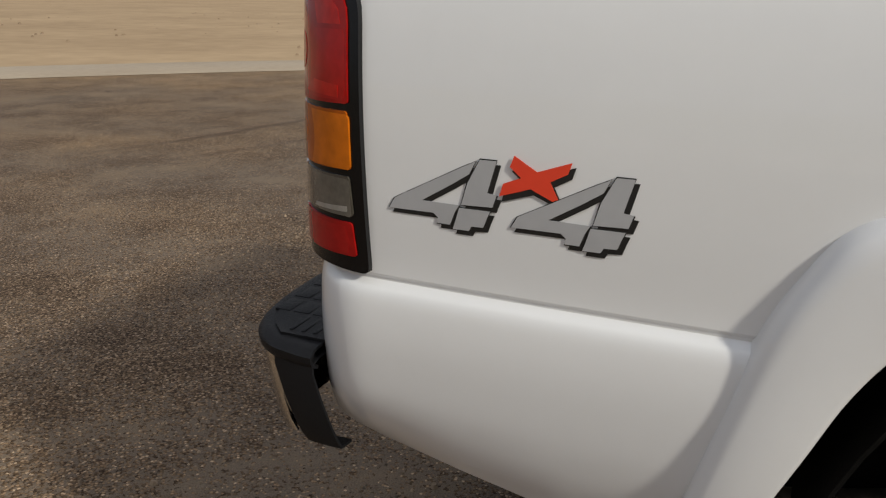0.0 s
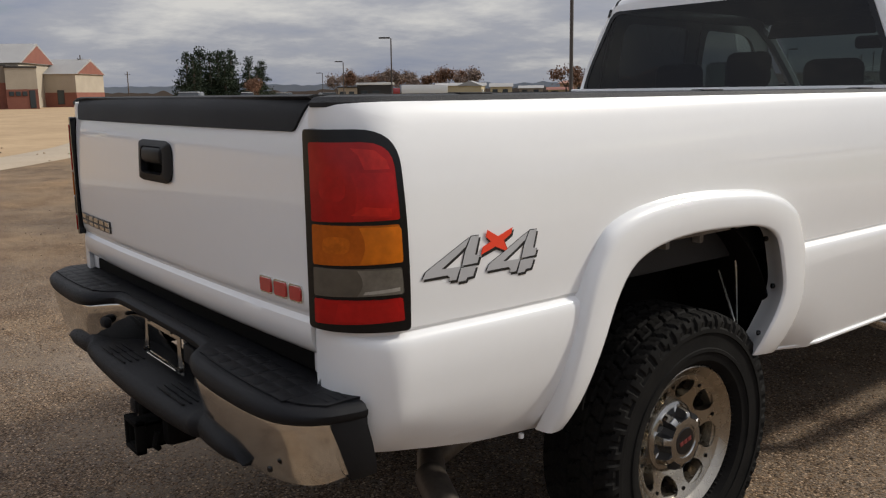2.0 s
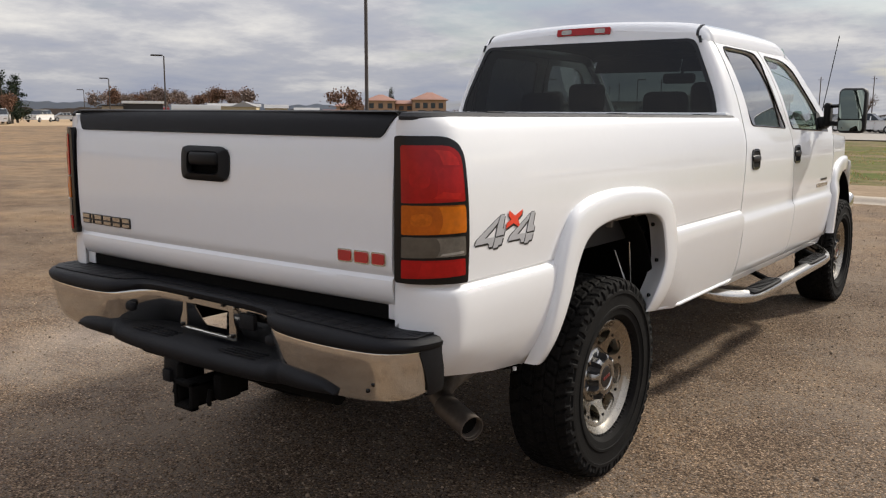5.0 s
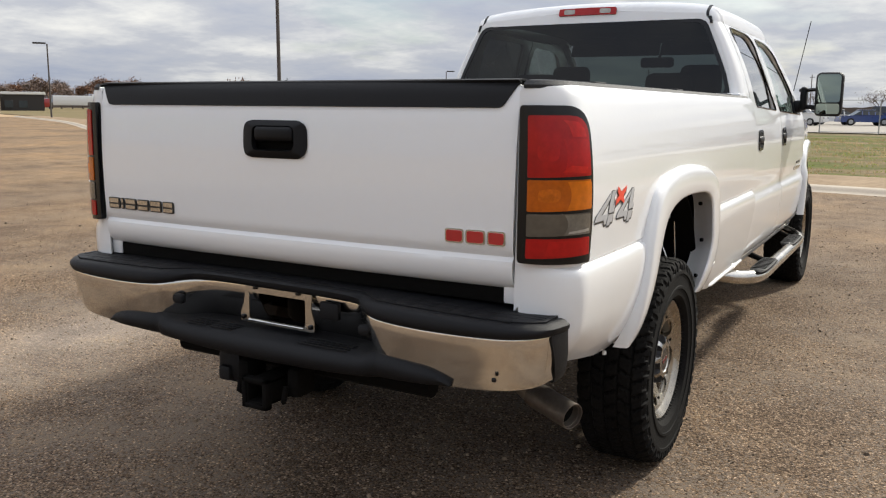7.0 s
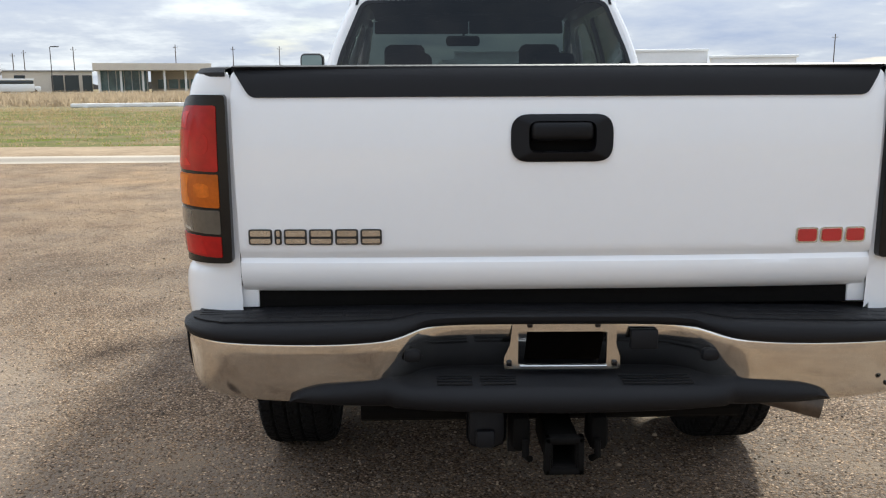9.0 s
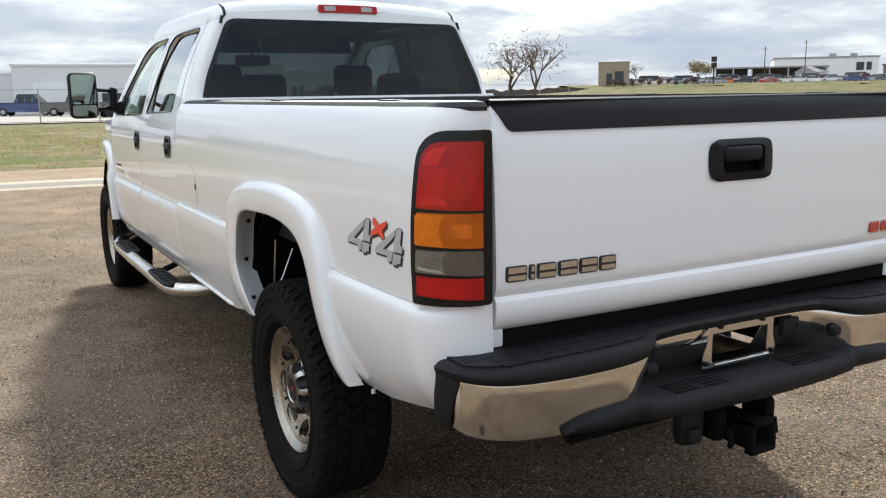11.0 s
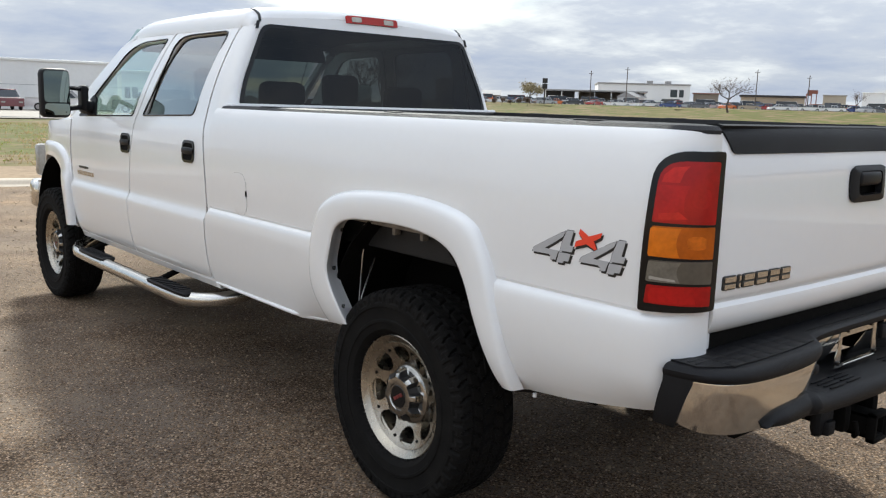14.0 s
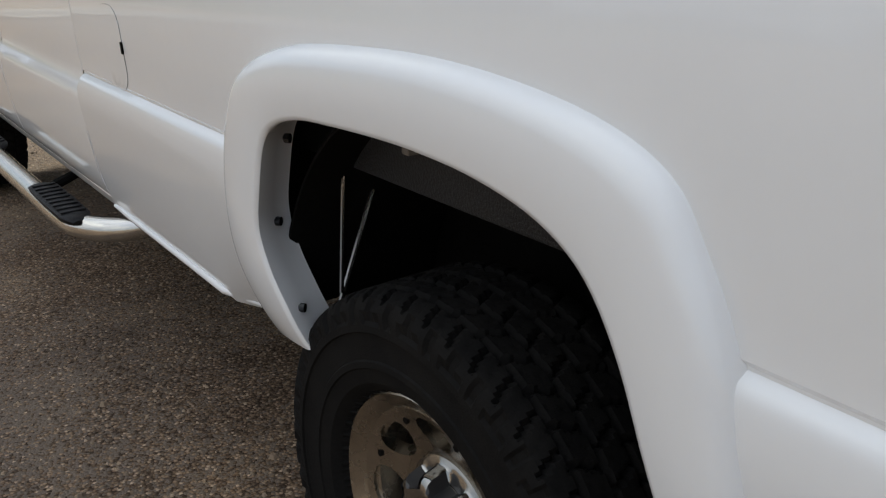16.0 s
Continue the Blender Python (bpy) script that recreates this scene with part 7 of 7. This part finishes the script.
park([("pickup", "blue", 2.5, 83, 160), ("sedan", "blue", -2.3, 88, 20), ("suv", "blue", -0.6, 90, 160), ("sedan", "white", 0.3, 150, 20), ("suv", "silver", 1.2, 156, 30), ("pickup", "grey", 5.2, 78, 165), ("suv", "maroon", 9.5, 76, 95),
      ("pickup", "silver", 19.4, 82, 176), ("suv", "maroon", 11.6, 84, 100), ("pickup", "white", 14.6, 83, 165), ("sedan", "white", -4.0, 92, 20), ("pickup", "white", -6.2, 84, 165), ("sedan", "white", -7.5, 90, 20), ("suv", "white", -8.7, 86, 170), ("suv", "silver", -9.9, 94, 30)], "vehicles on the storage lot")
park([(("sedan", "suv", "sedan", "pickup", "sedan")[k % 5], ("white", "silver", "white", "grey", "red", "silver", "black")[k % 7], -13.0 + 0.62 * k, (150, 160, 154)[k % 3], (10, 170, 60, 150)[k % 4]) for k in range(13)], "cars on the far lot", 0.06)
park([(("sedan", "pickup", "sedan", "suv", "sedan", "van")[k * 7 % 6], ("white", "white", "silver", "red", "white", "grey", "tan", "white", "silver", "black", "white", "blue", "orange")[k * 5 % 13], 40.6 + 0.40 * k + 0.13 * (k % 3), (196, 206, 201, 212)[k % 4], (0, 180, 20, 175, 60)[k % 5]) for k in range(70)], "cars on the sales lot", RISE)
park([("pickup", "white", -63.75, 115, 86), ("suv", "silver", -67.2, 70, 80), ("sedan", "blue", -68.6, 64, 70), ("sedan", "white", -66.0, 90, 15), ("suv", "white", -61.6, 140, 60), ("sedan", "silver", -60.2, 150, 20), ("suv", "grey", -58.9, 155, 30)], "cars along the far road", 0.0)


def boxy(name, label, az, d, heading, pieces, category, z=0.1, group="", scale=1.0):
    """A large vehicle from shaped boxes: (part, x, y, z, sx, sy, sz, material)."""
    c = empty(name, (*at(az, d), z), facing(az) + heading, label=label, category=category, group=group)
    c.scale = (scale, scale, scale)
    for nm, x, y, zz, sx, sy, sz, mt in pieces:
        bm = bmesh.new()
        if nm == "wheel":
            revolve(bm, [(-0.15, 0.001), (-0.15, 0.45), (0.15, 0.45), (0.15, 0.001)], 16)
            bmesh.ops.transform(bm, matrix=pose(x, y, 0.45, 0, 0, 90), verts=bm.verts)
        else:
            box(bm, x, y, zz, sx, sy, sz, min(0.12, sx * 0.2, sy * 0.2, sz * 0.2))
        o = mesh_ob(nm, bm, mt, 30)
        o.parent = c
    return c


def wheels(xs, wd):
    return [("wheel", x, s * (wd / 2 - 0.15), 0.45, 0, 0, 0, CARTYRE) for x in xs for s in (-1, 1)]


for az, d, mt, nm in ((-33.6, 172, PAINT["teal"], "teal and white"), (-32.0, 166, PAINT["teal"], "teal and white"), (-30.4, 172, PAINT["red"], "red"), (-29.0, 150, PAINT["teal"], "teal and white"), (-27.2, 148, PAINT["teal"], "teal and white")):
    boxy("bus", nm + " shuttle bus parked by the depot", az, d, 8, [("body", 0, 0, 1.15, 7.0, 2.3, 1.3, mt), ("window_band", 0, 0, 2.1, 6.8, 2.25, 0.7, PANE), ("roof", 0, 0, 2.6, 6.9, 2.3, 0.3, PAINT["white"]), ("hood", -4.0, 0, 1.0, 1.3, 2.0, 1.0, PAINT["white"])] + wheels((-3.6, 2.2), 2.2), "bus", 0.1, "shuttle buses", 0.82)
boxy("shuttle_bus", "white shuttle bus parked by the shop", -24.9, 162, 10, [("body", 0, 0, 1.15, 5.4, 2.2, 1.3, PAINT["white"]), ("window_band", 0, 0, 2.05, 5.2, 2.15, 0.6, PANE), ("roof", 0, 0, 2.5, 5.3, 2.2, 0.3, PAINT["white"]), ("hood", 3.1, 0, 0.95, 1.2, 1.9, 0.9, PAINT["white"])] + wheels((2.7, -1.6), 2.1), "bus")
boxy("semi_truck", "red semi tractor with white box trailer", -52.5, 246, 0, [("cab", -7.6, 0, 1.7, 2.4, 2.3, 2.2, PAINT["red"]), ("hood", -9.3, 0, 1.3, 1.4, 2.0, 1.2, PAINT["red"]), ("trailer", 0.5, 0, 2.35, 13, 2.5, 2.5, PAINT["white"])] + wheels((-9.2, -6.6, 5.0, 6.1), 2.4), "truck")
for az, hd in ((-83.7, 5), (-81.4, 8)):
    boxy("utility_truck", "white utility truck with grey service body", az, 122, hd, [("cab", -2.2, 0, 1.25, 1.6, 2.0, 1.3, PAINT["white"]), ("hood", -3.3, 0, 1.0, 1.2, 1.9, 0.7, PAINT["white"]), ("cab_window", -2.2, 0, 1.6, 1.3, 2.04, 0.45, PANE), ("service_body", 0.6, 0, 1.4, 3.6, 2.2, 1.4, PAINT["silver"]), ("bin_door", -0.3, -1.12, 1.3, 1.2, 0.04, 0.8, PAINT["grey"]), ("bin_door", 1.1, -1.12, 1.3, 1.2, 0.04, 0.8, PAINT["grey"])] + wheels((-3.0, 1.2), 2.1), "truck", -0.02, "utility trucks")
boxy("boat_trailer", "low empty flatbed trailer on the lot", 6.3, 68, 20, [("bed", 0, 0, 0.55, 2.6, 1.4, 0.12, ROOF), ("tongue", -1.8, 0, 0.5, 1.2, 0.1, 0.1, ROOF)] + wheels((0.4,), 1.4), "trailer", 0.13)

# poles
def pole(name, label, az, d, h, r=0.12, arms=(), lamp=0, mat=None, z=0.0, lean=0.0, pos=None):
    p = empty(name, (*(pos or at(az, d)), z), facing(az), label=label, category="pole", group=name + "s")
    bm = bmesh.new()
    tube(bm, [(0, 0, 0), (lean * h, 0, h)], [r, r * 0.75], 10)
    o = mesh_ob("shaft", bm, mat or WOOD_POLE)
    o.parent = p
    for zz, ww in arms:
        bm = bmesh.new()
        box(bm, 0, 0, zz, ww * 0.8, 0.07, 0.07)
        for k in (-0.42, 0.42):
            box(bm, k * ww * 0.8, 0, zz + 0.12, 0.06, 0.06, 0.16)
        o = mesh_ob("cross_arm", bm, WOOD_POLE, 0)
        o.parent = p
    if lamp:
        bm = bmesh.new()
        box(bm, lamp * 0.7, 0, h + 0.05, 1.2, 0.3, 0.16, 0.04)
        o = mesh_ob("lamp_head", bm, TRIM)
        o.parent = p
    return p


pole("light_pole", "tall brown steel light pole on a concrete foot", -39, 28, 8.5, 0.060, mat=STEEL_POLE, pos=(-15.3, 18.2), lamp=-1, lean=-0.004)
bm = bmesh.new()
tube(bm, [(-15.3, 18.2, 0.05), (-15.3, 18.2, 0.16)], 0.24, 16)
tagged(mesh_ob("pole_foot", bm, CONC), "concrete foot of the light pole", "pole foot")
for az, d, h, lp in ((-54.4, 95, 7.3, -1), (-57.6, 138, 6.4, -1), (-59.0, 190, 5.9, -1)):
    pole("street_lamp", "thin street lamp with flat head", az, d, h, 0.09, lamp=lp, mat=STEEL_POLE)
pole("street_lamp", "thin street lamp by the depot", -28.6, 136, 6.9, 0.08, lamp=1, mat=STEEL_POLE, z=0.1)
pole("street_lamp", "thin street lamp by the shop", -22.9, 150, 7.4, 0.08, lamp=1, mat=STEEL_POLE, z=0.1)
for az, d, h in ((-33.0, 200, 7.6), (-32.3, 230, 8.0), (-30.8, 230, 7.6), (-24.9, 200, 8.2), (-24.3, 210, 9.2), (-21.6, 190, 9.2), (-15.7, 190, 9.8), (-12.2, 190, 9.5), (-9.3, 190, 9.6), (-6.0, 200, 9.0), (-94.4, 150, 10.0), (-73.6, 150, 8.0), (-71.0, 170, 6.0),
                 (49.9, 202, 7.9), (52.2, 200, 8.8), (60.1, 198, 8.6), (63.1, 202, 7.7), (67.4, 205, 7.8), (71, 200, 8.2), (26.2, 178, 10.2)):
    pole("utility_pole", "weathered wooden utility pole with cross arm", az, d, h, 0.11, arms=((h - 0.6, 1.2),), z=RISE if 40 < az else 0.0)
pole("gate_pole", "dark pole with black gate gear by the lot", -96.4, 124, 7.7, 0.12, mat=STEEL_POLE, lamp=1)
sign = pole("sign_pole", "dark pylon sign on a post by the road", 46.95, 188, 5.4, 0.16, mat=STEEL_POLE, z=RISE)
for zz in (5.0, 3.8):
    bm = bmesh.new()
    box(bm, 0, 0, zz, 1.1, 0.3, 1.05, 0.05)
    o = mesh_ob("sign_panel", bm, TRIM)
    o.parent = sign

# chain-link fence: posts and rails along the storage lot
GALV = material("galvanised_steel", (0.36, 0.36, 0.36), 0.5, metal=0.7)
fence = empty("chain_link_fence", (0, 46, 0.13), label="galvanised chain-link fence posts and rails", category="fence")
fl = [(-4, 54.0), (12, 52.5), (28, 51.6), (44, 54.0)]
for (x0, y0), (x1, y1) in zip(fl, fl[1:]):
    n = max(2, round(math.dist((x0, y0), (x1, y1)) / 3.4))
    for k in range(n):
        t = k / n
        bm = bmesh.new()
        tube(bm, [(x0 + (x1 - x0) * t, y0 + (y1 - y0) * t, 0.1), (x0 + (x1 - x0) * t, y0 + (y1 - y0) * t, 2.1)], 0.035, 8)
        part("post", bm, GALV, fence)
    for zz in (0.2, 2.05):
        bm = bmesh.new()
        tube(bm, [(x0, y0, zz), (x1, y1, zz)], 0.018, 6)
        part("rail", bm, GALV, fence)
bm = bmesh.new()
for k in range(9):
    box(bm, 52 + 0.3 * k, 88 - 0.6 * k, 0.4 + 0.25 * (k % 3), 0.3, 6.0, 0.22, 0.03, Matrix.Rotation(1.0, 3, "Z"))
tagged(mesh_ob("lumber_stack", bm, PALE), "stack of pale boards beside the field", "lumber", kind="stuff")

# trees
def tree(name, label, az, d, h, crown, mat, seed, kind="bare", z=0.0, spread=0.5):
    """Tapered trunk with forking limbs; the crown is many small leaf or twig clumps."""
    r = random.Random(seed)
    t = empty(name, (*at(az, d), z), r.uniform(0, 360), label=label, category="tree", group=name + "s")
    bm = bmesh.new()
    tips = []

    def limb(p, dr, ln, rad, lev):
        q = p + dr * ln
        mid = p + dr * ln * 0.5 + Vector((r.gauss(0, 0.04), r.gauss(0, 0.04), 0)) * ln
        tube(bm, [p, mid, q], [rad, rad * 0.8, rad * 0.6], 5 if lev else 8, False)
        tips.append((q, lev))
        if lev < 4:
            for _ in range(3 if lev < 3 else 2):
                nd = (dr + Vector((r.gauss(0, spread), r.gauss(0, spread), r.uniform(-0.1, 0.35)))).normalized()
                limb(q, nd, ln * r.uniform(0.58, 0.8), rad * 0.6, lev + 1)
    if kind in ("pine", "cypress"):
        tube(bm, [(0, 0, 0), (0, 0, h * 0.6), (0, 0, h)], [0.03 * h, 0.02 * h, 0.004 * h], 8)
    else:
        limb(Vector((0, 0, 0)), Vector((0, 0, 1)), h * 0.27, 0.024 * h, 0)
    o = mesh_ob("trunk", bm, BARK)
    o.parent = t
    verts, faces = [], []

    def clump(c, s, flatten=1.0):
        for _ in range(crown):
            p = Vector((r.gauss(0, s), r.gauss(0, s), r.gauss(0, s * flatten))) + c
            a = Vector((r.gauss(0, 1), r.gauss(0, 1), r.gauss(0, 1))).normalized()
            b = a.cross(Vector((r.gauss(0, 1), r.gauss(0, 1), r.gauss(0, 1)))).normalized()
            e = s * r.uniform(0.25, 0.6)
            wd = e * (0.55 if kind != "bare" else 0.10)
            k = len(verts)
            verts.extend([tuple(p - a * e), tuple(p + b * wd), tuple(p + a * e), tuple(p - b * wd)])
            faces.append((k, k + 1, k + 2, k + 3))
    if kind in ("pine", "cypress"):
        for k in range(16):
            zz = h * (0.14 + 0.84 * k / 15)
            rad = h * (0.24 if kind == "pine" else 0.055) * (1 - (k / 15) ** (1.3 if kind == "pine" else 2.2)) + 0.012 * h
            n = max(2, int(8 * (1 - k / 16)))
            for j in range(n):
                a = r.uniform(0, 6.28)
                rr = rad * r.uniform(0.3, 1.05)
                clump(Vector((rr * math.cos(a), rr * math.sin(a), zz + r.uniform(-0.03, 0.03) * h)), h * 0.045, 0.6)
    else:
        for q, lev in tips:
            if lev >= (1 if kind == "leafy" else 2):
                clump(q, h * (0.065 if kind == "leafy" else 0.075))
    me = bpy.data.meshes.new("crown")
    me.from_pydata(verts, [], faces)
    me.materials.append(mat)
    o = new("crown", me)
    o.parent = t
    return t


for k, (az, h, dd) in enumerate(((-67.4, 7.4, 128), (-66.6, 7.9, 126), (-65.5, 7.7, 131), (-64.7, 7.6, 127), (-63.6, 6.4, 124), (-62.8, 6.2, 129), (-67.0, 6.6, 122), (-66.0, 7.0, 124), (-65.1, 7.2, 123), (-63.1, 5.2, 121))):
    tree("pine_tree", "dense dark green pine in a clump", az, dd, h, 46, NEEDLE, 20 + k, "pine")
tree("russet_tree", "leafless russet tree before the pines", -63.2, 119, 4.4, 20, RUSSET, 31, "leafy")
for k, (az, h) in enumerate(((-58.2, 6.4), (-57.6, 7.4), (-57.0, 6.8), (-56.4, 6.0), (-55.9, 6.6), (-55.3, 7.6), (-54.6, 7.8), (-54.0, 7.2), (-53.4, 7.6), (-52.8, 6.0), (-52.2, 6.4), (-51.5, 7.6), (-50.9, 8.0), (-50.3, 6.2), (-49.7, 8.2), (-49.1, 8.0))):
    tree("bare_tree", "leafless brown roadside tree", az, 285 + 9 * (k % 3), h * 1.42, 15, (GREYTWIG, RUSSET, GREYTWIG)[k % 3] if k < 10 else (RUSSET, GREYTWIG)[k % 2], 40 + k, "leafy", spread=0.5)
tree("bare_tree", "broad leafless tree by the orange building", -43.1, 170, 8.6, 14, RUSSET, 70, "leafy", spread=0.75)
tree("cypress_tree", "slim dark cypress behind the roof", -39.9, 212, 7.6, 24, NEEDLE, 71, "cypress")
for k, (az, d, h) in enumerate(((-84.0, 175, 13.5), (-83.2, 178, 13.0), (42.2, 200, 6.0), (65.8, 200, 5.4), (-2.2, 190, 7.6), (-9.6, 190, 7.0), (-5.8, 195, 6.2), (34.6, 62, 6.2), (36.2, 66, 6.6), (-28.9, 230, 8.0), (-27.9, 232, 8.4), (-26.8, 230, 8.2), (-26.0, 232, 7.8))):
    tree("leafless_tree", "leafless tree with pale thin twigs", az, d, h, 6, GREYTWIG, 80 + k, "bare", spread=0.5, z=RISE if az > 40 else 0.0)
tree("leafless_tree", "broad leaning leafless tree at the lot's edge", 58.5, 164, 8.6, 8, GREYTWIG, 95, "bare", spread=0.8, z=1.9)
tree("willow_tree", "yellowish leafless willow by the sign", 46.0, 189, 6.4, 16, material("willow_twigs", (0.34, 0.28, 0.16), 0.9), 99, "leafy", spread=0.95, z=RISE)
for k, (az, d) in enumerate(((-116, 110), (-114.8, 110), (-113.6, 110), (-35.6, 140), (-36.6, 140), (-34.8, 140), (-12.6, 140), (-10.5, 140)) + tuple((40.9 + 0.55 * j, 176 + 3 * (j % 3)) for j in range(10))):
    tree("brown_bush", "bare brown bush in dry grass", az, d, 2.6 if d < 170 else 1.7 + 0.3 * (k % 3), 16, TWIG, 110 + k, "leafy", z=-0.02 if d < 170 else 1.9)


def ridge(name, d, az0, az1, h, mat, label, seed, rough=0.25):
    """A far silhouette of woods or hills."""
    bm = bmesh.new()
    a, b = [], []
    n = int((az1 - az0) * 6)
    for k in range(n + 1):
        az = az0 + (az1 - az0) * k / n
        x, y = at(az, d)
        hh = h * (0.55 + rough * noise.noise((az * 0.25, seed, 0)) + (rough if d < 1000 else rough * 0.3) * noise.noise((az * 1.6, seed, 5)) + (0.5 * rough if d < 1000 else 0.0) * noise.noise((az * 6.0, seed, 9)))
        a.append((x, y, -2))
        b.append((x, y, max(0.3, hh)))
    c = [(p[0] * 1.05, p[1] * 1.05, q[2] * 0.9) for p, q in zip(a, b)]
    grid(bm, [a, b, c])
    return tagged(mesh_ob(name, bm, mat, 0), label, name.replace("_", " "), kind="stuff")


ridge("far_woods", 420, -180, 180, 5.6, material("far_woods_brown", (0.10, 0.085, 0.075), 1.0, scale=0.05, fine=0.4), "distant brown leafless woods and hedges", 2, 0.3)
# distance haze is put into the blue of the hills' colours
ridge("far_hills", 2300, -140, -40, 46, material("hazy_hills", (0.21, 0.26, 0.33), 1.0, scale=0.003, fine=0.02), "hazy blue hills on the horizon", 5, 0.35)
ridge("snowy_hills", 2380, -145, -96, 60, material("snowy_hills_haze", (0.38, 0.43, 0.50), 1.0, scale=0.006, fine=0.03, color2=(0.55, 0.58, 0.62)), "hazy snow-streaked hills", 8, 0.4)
